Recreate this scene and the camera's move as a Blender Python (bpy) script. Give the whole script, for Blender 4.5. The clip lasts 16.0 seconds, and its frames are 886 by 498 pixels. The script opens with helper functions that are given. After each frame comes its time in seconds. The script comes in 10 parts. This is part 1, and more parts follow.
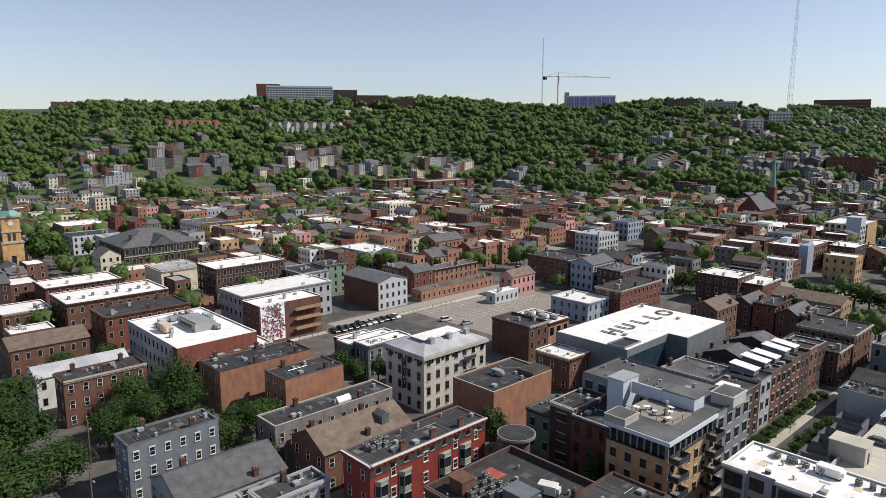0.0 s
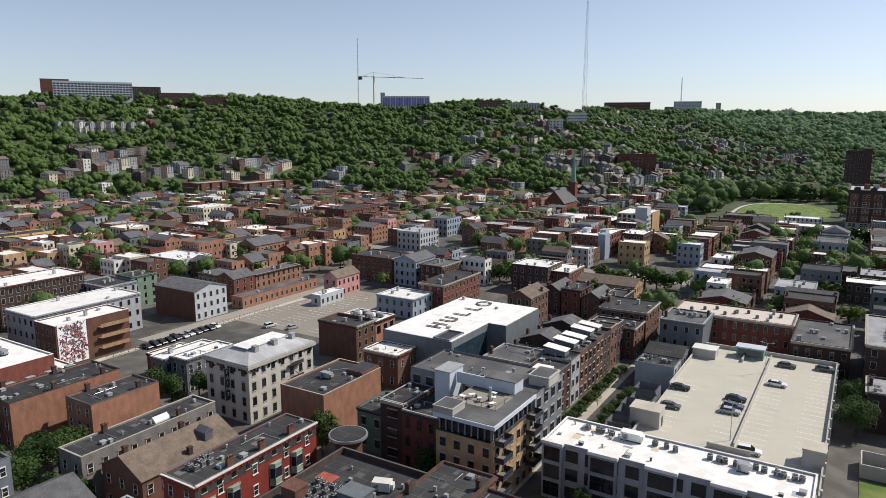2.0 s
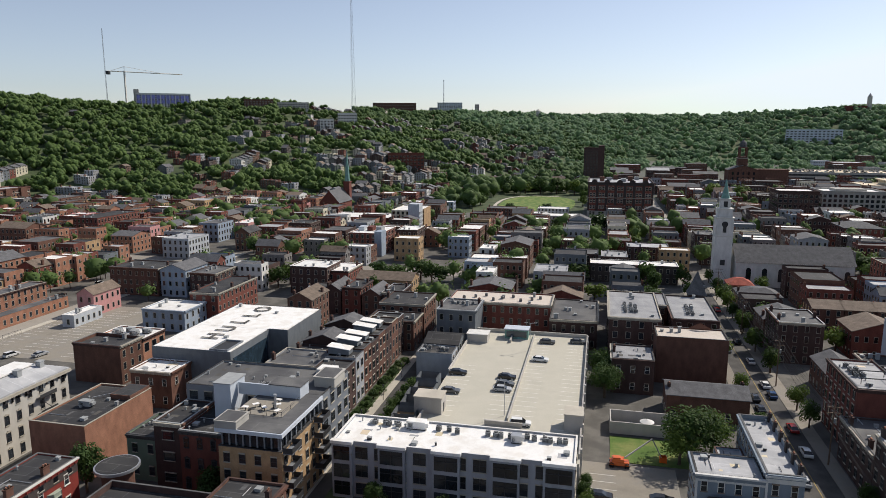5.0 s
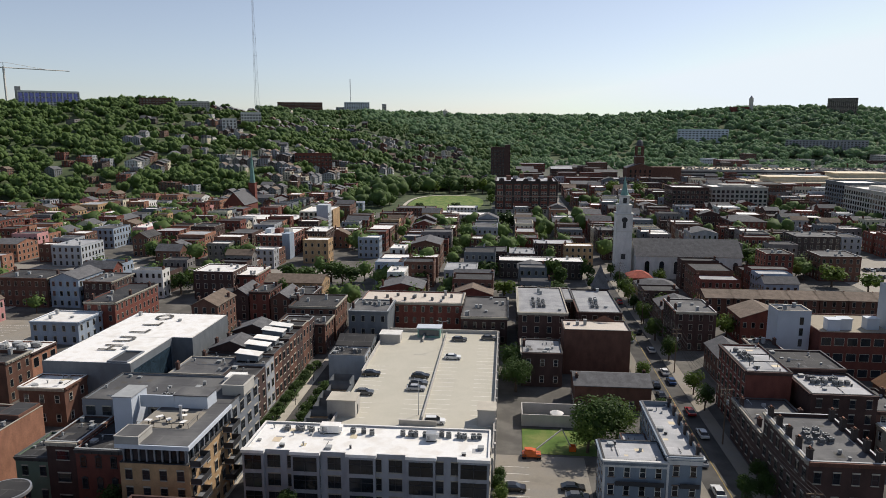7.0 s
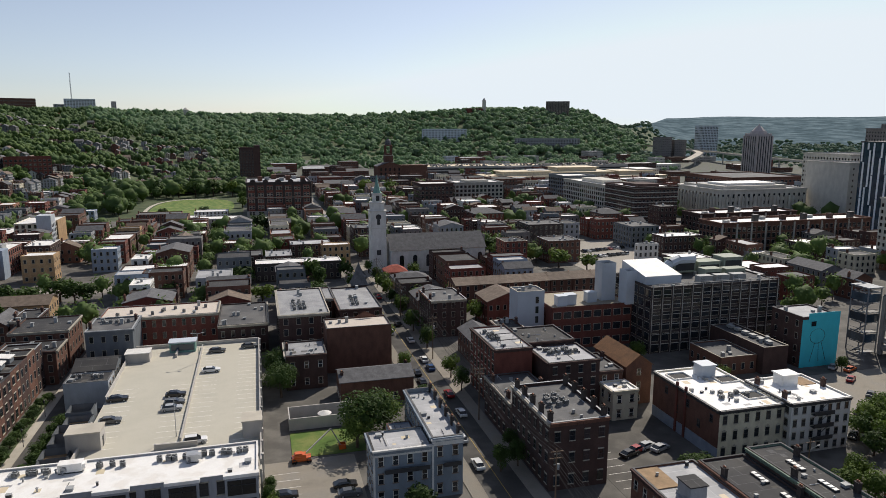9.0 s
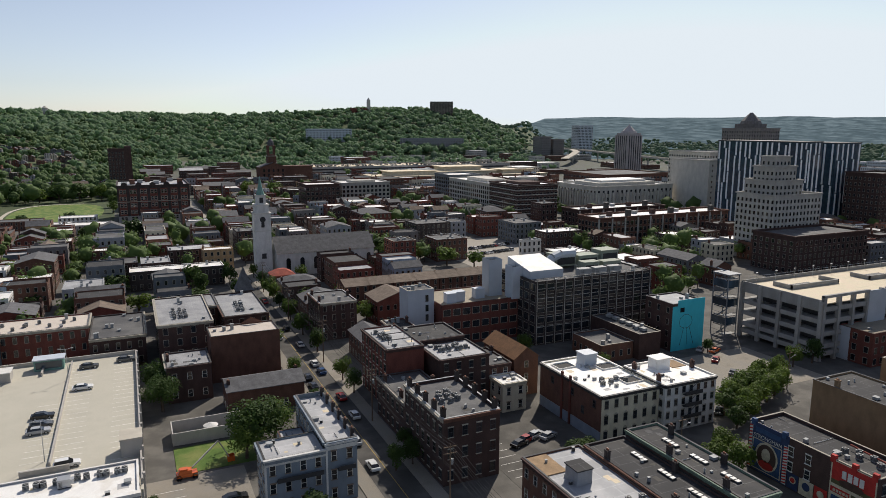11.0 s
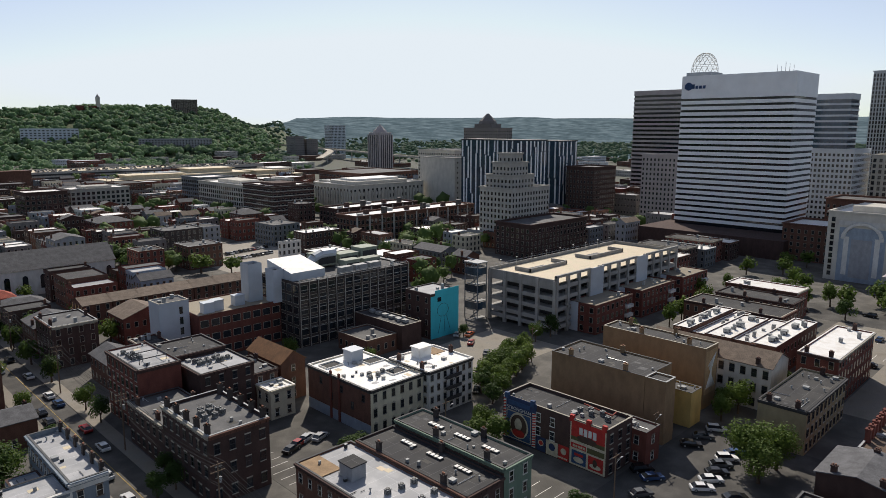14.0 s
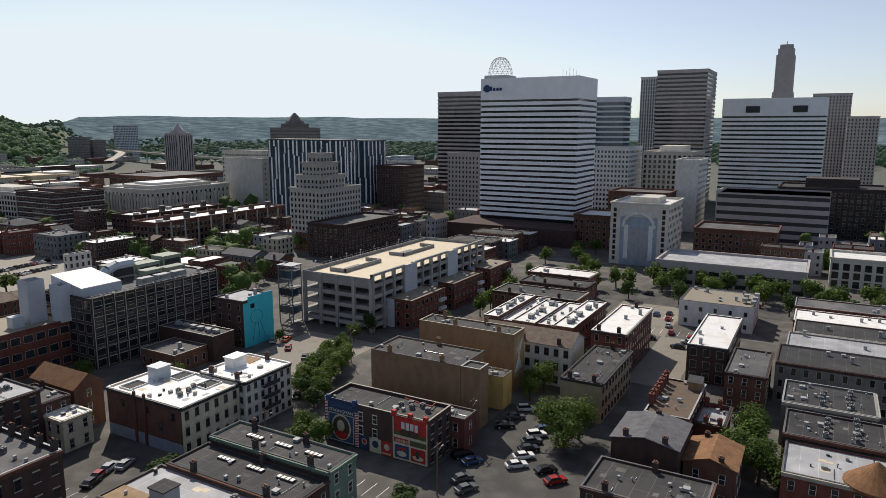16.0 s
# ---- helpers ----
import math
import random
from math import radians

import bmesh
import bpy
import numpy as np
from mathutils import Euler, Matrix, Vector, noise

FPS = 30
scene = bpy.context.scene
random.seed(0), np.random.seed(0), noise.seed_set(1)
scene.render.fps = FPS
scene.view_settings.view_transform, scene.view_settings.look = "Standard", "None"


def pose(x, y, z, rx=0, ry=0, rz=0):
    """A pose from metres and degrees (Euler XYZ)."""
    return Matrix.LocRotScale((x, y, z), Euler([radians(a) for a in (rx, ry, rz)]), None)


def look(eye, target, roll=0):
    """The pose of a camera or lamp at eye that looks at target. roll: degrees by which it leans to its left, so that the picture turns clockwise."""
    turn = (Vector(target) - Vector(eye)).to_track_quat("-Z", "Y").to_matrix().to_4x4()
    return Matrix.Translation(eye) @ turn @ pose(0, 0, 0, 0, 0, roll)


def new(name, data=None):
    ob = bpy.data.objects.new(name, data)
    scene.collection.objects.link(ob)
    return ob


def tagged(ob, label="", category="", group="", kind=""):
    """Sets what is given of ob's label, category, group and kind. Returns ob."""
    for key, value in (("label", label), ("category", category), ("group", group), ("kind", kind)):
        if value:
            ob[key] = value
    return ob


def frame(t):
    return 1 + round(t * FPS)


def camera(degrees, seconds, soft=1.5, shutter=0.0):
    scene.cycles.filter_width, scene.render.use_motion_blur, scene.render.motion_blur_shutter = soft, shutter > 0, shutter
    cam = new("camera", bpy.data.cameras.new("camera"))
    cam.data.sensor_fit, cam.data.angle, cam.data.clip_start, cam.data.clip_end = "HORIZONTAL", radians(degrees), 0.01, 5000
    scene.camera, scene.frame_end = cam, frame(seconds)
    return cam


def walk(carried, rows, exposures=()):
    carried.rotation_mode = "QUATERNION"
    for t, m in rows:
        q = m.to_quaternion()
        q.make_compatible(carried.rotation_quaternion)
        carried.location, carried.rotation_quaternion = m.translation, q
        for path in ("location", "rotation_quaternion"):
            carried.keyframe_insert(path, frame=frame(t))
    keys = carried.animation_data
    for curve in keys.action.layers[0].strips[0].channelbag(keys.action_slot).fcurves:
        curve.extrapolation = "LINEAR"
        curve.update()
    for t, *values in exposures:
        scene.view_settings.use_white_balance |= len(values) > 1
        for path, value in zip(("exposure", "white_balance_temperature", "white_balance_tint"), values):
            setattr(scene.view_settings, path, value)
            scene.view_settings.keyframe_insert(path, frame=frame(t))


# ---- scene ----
cam = camera(65.96, 16.0, soft=0.75)
# One slow pan from a hovering drone: the eye stays, the lens keeps its tilt.
EYE = (0.0, 0.0, 67.0)
PATH = [
    (0, 46.60),
    (0.5, 43.49),
    (1, 39.91),
    (1.5, 35.91),
    (2, 31.63),
    (2.5, 27.95),
    (3, 24.14),
    (3.5, 21.81),
    (4, 18.45),
    (4.2, 16.49),
    (6.3, 10.36),
    (6.5, 9.08),
    (7, 5.26),
    (7.5, 0.86),
    (8, -4.27),
    (8.5, -10.20),
    (9, -15.20),
    (9.2, -16.78),
    (11.3, -26.38),
    (11.5, -27.87),
    (12, -33.10),
    (12.5, -37.44),
    (13, -39.71),
    (13.5, -41.38),
    (14, -44.89),
    (14.5, -49.83),
    (15, -54.02),
    (15.5, -56.94),
    (16, -60.63),
]
walk(cam, [(t, pose(*EYE, 79.93, -0.07, yaw)) for t, yaw in PATH],
     exposures=[(0.0, 0.36, 6200, 13), (7.0, 0.2, 6350, 13), (12.5, 0.1, 6400, 13), (16.0, 0.16, 6400, 13)])

# ---- daylight ----
SUN_EL, SUN_AZ = 44.0, 43.0          # degrees up; degrees from +y towards +x
world = bpy.data.worlds.new("sky")
scene.world = world
world.use_nodes = True
wn = world.node_tree.nodes
sky = wn.new("ShaderNodeTexSky")
sky.sky_type = "NISHITA"
sky.sun_disc = False
sky.sun_elevation = radians(SUN_EL)
sky.sun_rotation = radians(SUN_AZ)
sky.altitude = 200
sky.air_density, sky.dust_density, sky.ozone_density = 0.85, 0.6, 1.1
wn["Background"].inputs["Strength"].default_value = 0.094
haze = wn.new("ShaderNodeHueSaturation")
haze.inputs["Saturation"].default_value = 0.7
dull = wn.new("ShaderNodeMix")          # summer haze dulls the glare along the horizon
dull.data_type, dull.blend_type = "RGBA", "DARKEN"
dull.inputs["Factor"].default_value = 1.0
dull.inputs[7].default_value = (7.6, 8.35, 8.65, 1)
world.node_tree.links.new(sky.outputs[0], haze.inputs["Color"])
world.node_tree.links.new(haze.outputs[0], dull.inputs[6])
world.node_tree.links.new(dull.outputs[2], wn["Background"].inputs["Color"])
sun = new("sun", bpy.data.lights.new("sun", "SUN"))
sun.data.energy, sun.data.angle, sun.data.color = 3.9, radians(0.53), (1.0, 0.92, 0.78)
SUN_DIR = Vector((math.sin(radians(SUN_AZ)) * math.cos(radians(SUN_EL)),
                  math.cos(radians(SUN_AZ)) * math.cos(radians(SUN_EL)), math.sin(radians(SUN_EL))))
sun.matrix_world = look(SUN_DIR * 300, (0, 0, 0))

# ---- materials ----
MATS = {}


def material(name, color, rough=0.8, var=0.25, scale=1.5, grain=14.0, bump=0.15, metal=0.0, spec=0.4,
             brick=None, rand=0.12, second=None, streak=False, seam=None):
    """A procedural surface: base colour varied by stains, grain and the object's own shade."""
    if name in MATS:
        return MATS[name]
    m = bpy.data.materials.new(name)
    m.use_nodes = True
    nt = m.node_tree
    n, link = nt.nodes, nt.links.new
    b = n["Principled BSDF"]
    b.inputs["Roughness"].default_value = rough
    b.inputs["Metallic"].default_value = metal
    b.inputs["Specular IOR Level"].default_value = spec
    tc = n.new("ShaderNodeTexCoord")
    geo = n.new("ShaderNodeNewGeometry")
    big = n.new("ShaderNodeTexNoise")
    big.inputs["Scale"].default_value = 1.0 / scale
    big.inputs["Detail"].default_value = 4
    fine = n.new("ShaderNodeTexNoise")
    fine.inputs["Scale"].default_value = grain
    fine.inputs["Detail"].default_value = 2
    if streak:
        mp = n.new("ShaderNodeMapping")
        mp.inputs["Scale"].default_value = (1.0, 1.0, 0.5)
        link(geo.outputs["Position"], mp.inputs[0])
        link(mp.outputs[0], big.inputs["Vector"])
    else:
        link(geo.outputs["Position"], big.inputs["Vector"])
    link(geo.outputs["Position"], fine.inputs["Vector"])
    base = n.new("ShaderNodeRGB")
    base.outputs[0].default_value = (*color, 1)
    col = base.outputs[0]
    if second:
        mx = n.new("ShaderNodeMix")
        mx.data_type = "RGBA"
        rp = n.new("ShaderNodeValToRGB")
        rp.color_ramp.elements[0].position, rp.color_ramp.elements[1].position = 0.45, 0.62
        link(big.outputs["Fac"], rp.inputs[0])
        link(rp.outputs[0], mx.inputs["Factor"])
        link(col, mx.inputs[6])
        mx.inputs[7].default_value = (*second, 1)
        col = mx.outputs[2]
    if brick:
        sx = n.new("ShaderNodeSeparateXYZ")
        cx = n.new("ShaderNodeCombineXYZ")
        ad = n.new("ShaderNodeMath")
        link(geo.outputs["Position"], sx.inputs[0])
        link(sx.outputs["X"], ad.inputs[0])
        link(sx.outputs["Y"], ad.inputs[1])
        link(ad.outputs[0], cx.inputs["X"])
        link(sx.outputs["Z"], cx.inputs["Y"])
        bt = n.new("ShaderNodeTexBrick")
        bt.inputs["Scale"].default_value = 1.0
        bt.inputs["Brick Width"].default_value, bt.inputs["Row Height"].default_value = brick
        bt.inputs["Mortar Size"].default_value = 0.012
        bt.inputs["Color1"].default_value = (0.82, 0.82, 0.82, 1)
        bt.inputs["Color2"].default_value = (1.12, 1.08, 1.05, 1)
        bt.inputs["Mortar"].default_value = (1.25, 1.25, 1.22, 1)
        link(cx.outputs[0], bt.inputs["Vector"])
        mu = n.new("ShaderNodeMix")
        mu.data_type, mu.blend_type = "RGBA", "MULTIPLY"
        mu.inputs["Factor"].default_value = 0.7
        link(col, mu.inputs[6])
        link(bt.outputs["Color"], mu.inputs[7])
        col = mu.outputs[2]
    if seam:
        st = n.new("ShaderNodeTexBrick")
        st.inputs["Scale"].default_value = 1.0
        st.inputs["Brick Width"].default_value, st.inputs["Row Height"].default_value = seam
        st.inputs["Mortar Size"].default_value = 0.045
        st.inputs["Color1"].default_value = (0.9, 0.9, 0.9, 1)
        st.inputs["Color2"].default_value = (1.08, 1.08, 1.08, 1)
        st.inputs["Mortar"].default_value = (3.2, 3.2, 3.2, 1) if color[0] < 0.06 else (1.5, 1.5, 1.5, 1)
        link(geo.outputs["Position"], st.inputs["Vector"])
        ms = n.new("ShaderNodeMix")
        ms.data_type, ms.blend_type = "RGBA", "MULTIPLY"
        ms.inputs["Factor"].default_value = 0.75
        link(col, ms.inputs[6])
        link(st.outputs["Color"], ms.inputs[7])
        col = ms.outputs[2]
    # stains x grain x object's own shade
    f1 = n.new("ShaderNodeMapRange")
    f1.inputs["To Min"].default_value, f1.inputs["To Max"].default_value = 1 - var, 1 + var
    f1.inputs["From Min"].default_value, f1.inputs["From Max"].default_value = 0.3, 0.7
    link(big.outputs["Fac"], f1.inputs["Value"])
    f2 = n.new("ShaderNodeMapRange")
    f2.inputs["To Min"].default_value, f2.inputs["To Max"].default_value = 1 - var * 0.8, 1 + var * 0.8
    f2.inputs["From Min"].default_value, f2.inputs["From Max"].default_value = 0.3, 0.7
    link(fine.outputs["Fac"], f2.inputs["Value"])
    oi = n.new("ShaderNodeObjectInfo")
    f3 = n.new("ShaderNodeMapRange")
    f3.inputs["To Min"].default_value, f3.inputs["To Max"].default_value = 1 - rand, 1 + rand
    link(oi.outputs["Random"], f3.inputs["Value"])
    p1 = n.new("ShaderNodeMath")
    p1.operation = "MULTIPLY"
    link(f1.outputs[0], p1.inputs[0])
    link(f2.outputs[0], p1.inputs[1])
    p2 = n.new("ShaderNodeMath")
    p2.operation = "MULTIPLY"
    link(p1.outputs[0], p2.inputs[0])
    link(f3.outputs[0], p2.inputs[1])
    vm = n.new("ShaderNodeVectorMath")
    vm.operation = "SCALE"
    link(col, vm.inputs[0])
    link(p2.outputs[0], vm.inputs["Scale"])
    link(vm.outputs[0], b.inputs["Base Color"])
    if bump:
        bp = n.new("ShaderNodeBump")
        bp.inputs["Strength"].default_value = bump
        bp.inputs["Distance"].default_value = 0.05
        link(fine.outputs["Fac"], bp.inputs["Height"])
        link(bp.outputs[0], b.inputs["Normal"])
    MATS[name] = m
    return m


BR = (0.23, 0.075)
# walls
material("brick_red", (0.145, 0.047, 0.034), 0.9, var=0.22, brick=BR, streak=True)
material("brick_brown", (0.118, 0.058, 0.041), 0.9, var=0.22, brick=BR, streak=True)
material("brick_dark", (0.062, 0.036, 0.031), 0.9, var=0.22, brick=BR, streak=True)
material("brick_orange", (0.27, 0.132, 0.085), 0.9, var=0.22, brick=BR, streak=True)
material("brick_tan", (0.36, 0.24, 0.13), 0.9, var=0.22, brick=BR, streak=True)
material("brick_grey", (0.17, 0.16, 0.155), 0.9, var=0.22, brick=BR, streak=True)
material("paint_red", (0.195, 0.03, 0.022), 0.75, var=0.14, brick=BR, streak=True)
material("paint_white", (0.60, 0.59, 0.56), 0.7, 0.12, streak=True)
material("paint_cream", (0.55, 0.50, 0.38), 0.75, 0.14, streak=True)
material("paint_grey", (0.30, 0.31, 0.33), 0.75, 0.14, streak=True)
material("paint_haze", (0.175, 0.21, 0.245), 0.75, 0.14, streak=True)
material("paint_dusk", (0.145, 0.16, 0.185), 0.75, 0.16, streak=True)
material("paint_slate", (0.13, 0.145, 0.16), 0.75, 0.14, streak=True)
material("paint_blue", (0.25, 0.30, 0.365), 0.75, 0.14, streak=True)
material("paint_pale", (0.42, 0.45, 0.48), 0.75, 0.12, streak=True)
material("paint_green", (0.14, 0.20, 0.15), 0.75, 0.14, streak=True)
material("paint_mint", (0.36, 0.47, 0.42), 0.75, 0.14, streak=True)
material("paint_yellow", (0.55, 0.38, 0.13), 0.75, 0.14, streak=True)
material("paint_pink", (0.50, 0.25, 0.24), 0.75, 0.14, streak=True)
material("paint_teal", (0.045, 0.46, 0.56), 0.7, 0.06, streak=True, rand=0.0)
material("stucco_olive", (0.33, 0.275, 0.165), 0.85, 0.16, streak=True)
material("brick_soot", (0.05, 0.04, 0.037), 0.9, var=0.22, brick=BR, streak=True)
material("gravel_brown", (0.15, 0.105, 0.075), 0.95, 0.25, 3.0, second=(0.10, 0.075, 0.055))
material("roof_gravel", (0.30, 0.26, 0.195), 0.9, 0.14, 4.0, second=(0.25, 0.22, 0.17))
material("stucco_tan", (0.255, 0.165, 0.09), 0.85, 0.16, streak=True)
material("garage_concrete", (0.30, 0.295, 0.28), 0.85, 0.14, 3.0, streak=True)
material("road_concrete", (0.30, 0.275, 0.235), 0.9, 0.16, 5.0, second=(0.25, 0.23, 0.20))
material("lot_concrete", (0.25, 0.225, 0.185), 0.9, 0.2, 5.0, second=(0.20, 0.185, 0.16))
material("concrete", (0.42, 0.40, 0.37), 0.85, 0.14, 3.0, streak=True)
material("stone_grey", (0.40, 0.385, 0.35), 0.85, 0.12, 3.0, streak=True)
material("limestone", (0.50, 0.475, 0.42), 0.85, 0.12, 3.0, streak=True)
material("metal_panel", (0.17, 0.185, 0.205), 0.5, 0.08, 3.0, spec=0.5)
material("metal_pale", (0.47, 0.51, 0.56), 0.5, 0.06, 3.0, spec=0.5)
# Tower stone is lightened to stand in for haze over downtown.
material("tower_white", (0.83, 0.84, 0.85), 0.6, 0.05, 6.0, rand=0.03)
material("tower_brown", (0.38, 0.345, 0.34), 0.7, 0.08, 6.0, rand=0.03)
material("tower_grey", (0.50, 0.53, 0.56), 0.7, 0.08, 6.0, rand=0.03)
# roofs
material("roof_dark", (0.030, 0.030, 0.032), 0.85, 0.16, 6.0, second=(0.042, 0.041, 0.040), seam=(6.0, 2.6))
material("roof_grey", (0.085, 0.085, 0.088), 0.85, 0.16, 6.0, second=(0.115, 0.114, 0.112), seam=(14.0, 3.0))
material("roof_light", (0.32, 0.325, 0.335), 0.7, 0.10, 5.0, second=(0.38, 0.38, 0.385), seam=(14.0, 3.0))
material("roof_mid", (0.23, 0.23, 0.235), 0.6, 0.10, 5.0, second=(0.27, 0.27, 0.27), seam=(30.0, 0.6))
material("roof_white", (0.82, 0.81, 0.78), 0.6, 0.10, 3.0, second=(0.66, 0.635, 0.59), rand=0.06)
material("roof_cream", (0.60, 0.52, 0.36), 0.7, 0.10, 3.0, second=(0.56, 0.46, 0.33))
material("roof_blush", (0.60, 0.53, 0.45), 0.7, 0.14, 3.0, second=(0.52, 0.46, 0.40))
material("shingle_grey", (0.105, 0.105, 0.11), 0.9, 0.25, 1.6, grain=5.0)
material("shingle_brown", (0.15, 0.115, 0.088), 0.9, 0.25, 1.6, grain=5.0)
material("shingle_rust", (0.20, 0.10, 0.045), 0.9, 0.25, 1.6, grain=5.0)
material("shingle_red", (0.30, 0.075, 0.05), 0.9, 0.25, 1.6, grain=5.0)
material("copper_green", (0.16, 0.30, 0.26), 0.7, 0.15)
material("poster_mauve", (0.30, 0.10, 0.14), 0.75, 0.14)
# small stuff
material("glass", (0.018, 0.022, 0.027), 0.07, 0.4, 3.0, bump=0.0, spec=0.6, rand=0.5)
material("glass_blue", (0.035, 0.06, 0.085), 0.06, 0.3, 3.0, bump=0.0, spec=0.7, rand=0.3)
material("trim_white", (0.62, 0.60, 0.55), 0.7, 0.08)
material("trim_stone", (0.36, 0.33, 0.27), 0.8, 0.12)
material("trim_sage", (0.27, 0.30, 0.24), 0.7, 0.1)
material("trim_lintel", (0.20, 0.15, 0.115), 0.8, 0.12)
material("trim_dark", (0.04, 0.04, 0.042), 0.6, 0.12)
material("steel", (0.45, 0.46, 0.47), 0.45, 0.1, metal=0.6)
material("unit_grey", (0.30, 0.31, 0.31), 0.6, 0.12)
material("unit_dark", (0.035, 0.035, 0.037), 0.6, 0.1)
material("rubber", (0.02, 0.02, 0.02), 0.8, 0.1)
material("wood_pole", (0.16, 0.11, 0.075), 0.9, 0.2)
material("wood_deck", (0.30, 0.20, 0.11), 0.85, 0.2)
material("bark", (0.09, 0.065, 0.045), 0.95, 0.25)
# ground
material("asphalt", (0.06, 0.057, 0.053), 0.9, 0.2, 6.0, second=(0.08, 0.076, 0.07))
material("asphalt_pale", (0.088, 0.083, 0.074), 0.9, 0.18, 6.0, second=(0.115, 0.108, 0.096))
material("sidewalk", (0.43, 0.395, 0.33), 0.9, 0.14, 4.0)
material("deck_concrete", (0.47, 0.445, 0.37), 0.85, 0.12, 8.0, second=(0.40, 0.38, 0.315))
material("line_paint", (0.72, 0.70, 0.66), 0.8, 0.12)
material("line_yellow", (0.34, 0.24, 0.06), 0.8, 0.12)
material("woodland_floor", (0.05, 0.075, 0.028), 0.95, 0.25, 9.0, second=(0.07, 0.085, 0.04))
# Far ground carries the blue of distance haze in its own colour.
material("hazed_canopy", (0.09, 0.13, 0.15), 0.95, 0.22, 70.0, grain=0.05, spec=0.0, second=(0.13, 0.175, 0.195))
material("town_floor", (0.10, 0.10, 0.088), 0.95, 0.25, 9.0, second=(0.07, 0.085, 0.05))
material("lawn", (0.085, 0.15, 0.025), 0.95, 0.3, 5.0, second=(0.14, 0.16, 0.045))


def foliage(name, color, light, clump=0.22, thin=0.4):
    """Leaves: each clump its own green, a little light let through."""
    m = bpy.data.materials.new(name)
    m.use_nodes = True
    n, link = m.node_tree.nodes, m.node_tree.links.new
    b = n["Principled BSDF"]
    geo = n.new("ShaderNodeNewGeometry")
    oi = n.new("ShaderNodeObjectInfo")
    big = n.new("ShaderNodeTexNoise")
    big.inputs["Scale"].default_value = 0.11
    big.inputs["Detail"].default_value = 4
    link(geo.outputs["Position"], big.inputs["Vector"])
    ad = n.new("ShaderNodeMath")
    ad.operation = "MULTIPLY_ADD"
    ad.inputs[1].default_value, ad.inputs[2].default_value = clump, -0.06
    link(geo.outputs["Random Per Island"], ad.inputs[0])
    a2 = n.new("ShaderNodeMath")
    link(ad.outputs[0], a2.inputs[0])
    link(big.outputs["Fac"], a2.inputs[1])
    a3 = n.new("ShaderNodeMath")
    a3.operation = "MULTIPLY_ADD"
    a3.inputs[1].default_value = 0.3
    link(oi.outputs["Random"], a3.inputs[0])
    link(a2.outputs[0], a3.inputs[2])
    rp = n.new("ShaderNodeValToRGB")
    rp.color_ramp.elements[0].color, rp.color_ramp.elements[1].color = (*color, 1), (*light, 1)
    rp.color_ramp.elements[0].position, rp.color_ramp.elements[1].position = 0.25, 1.0
    link(a3.outputs[0], rp.inputs[0])
    link(rp.outputs[0], b.inputs["Base Color"])
    b.inputs["Roughness"].default_value = 0.7
    b.inputs["Specular IOR Level"].default_value = 0.25
    tr = n.new("ShaderNodeBsdfTranslucent")
    link(rp.outputs[0], tr.inputs["Color"])
    mx = n.new("ShaderNodeMixShader")
    mx.inputs["Fac"].default_value = thin
    link(b.outputs[0], mx.inputs[1])
    link(tr.outputs[0], mx.inputs[2])
    link(mx.outputs[0], n["Material Output"].inputs["Surface"])
    MATS[name] = m


foliage("leaves", (0.02, 0.044, 0.011), (0.072, 0.122, 0.028))
foliage("leaves_deep", (0.019, 0.046, 0.012), (0.075, 0.13, 0.032))
foliage("leaves_bright", (0.045, 0.085, 0.016), (0.13, 0.19, 0.035))
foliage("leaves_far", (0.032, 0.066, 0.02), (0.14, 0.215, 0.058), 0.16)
# Haze over the farther woods is mixed into these three paler greens.
foliage("leaves_hazed", (0.15, 0.25, 0.15), (0.36, 0.48, 0.28), 0.12, 0.7)
foliage("leaves_slope_hazed", (0.06, 0.115, 0.045), (0.2, 0.29, 0.11), 0.14, 0.5)
foliage("leaves_valley_hazed", (0.12, 0.185, 0.13), (0.25, 0.34, 0.24), 0.08, 0.7)

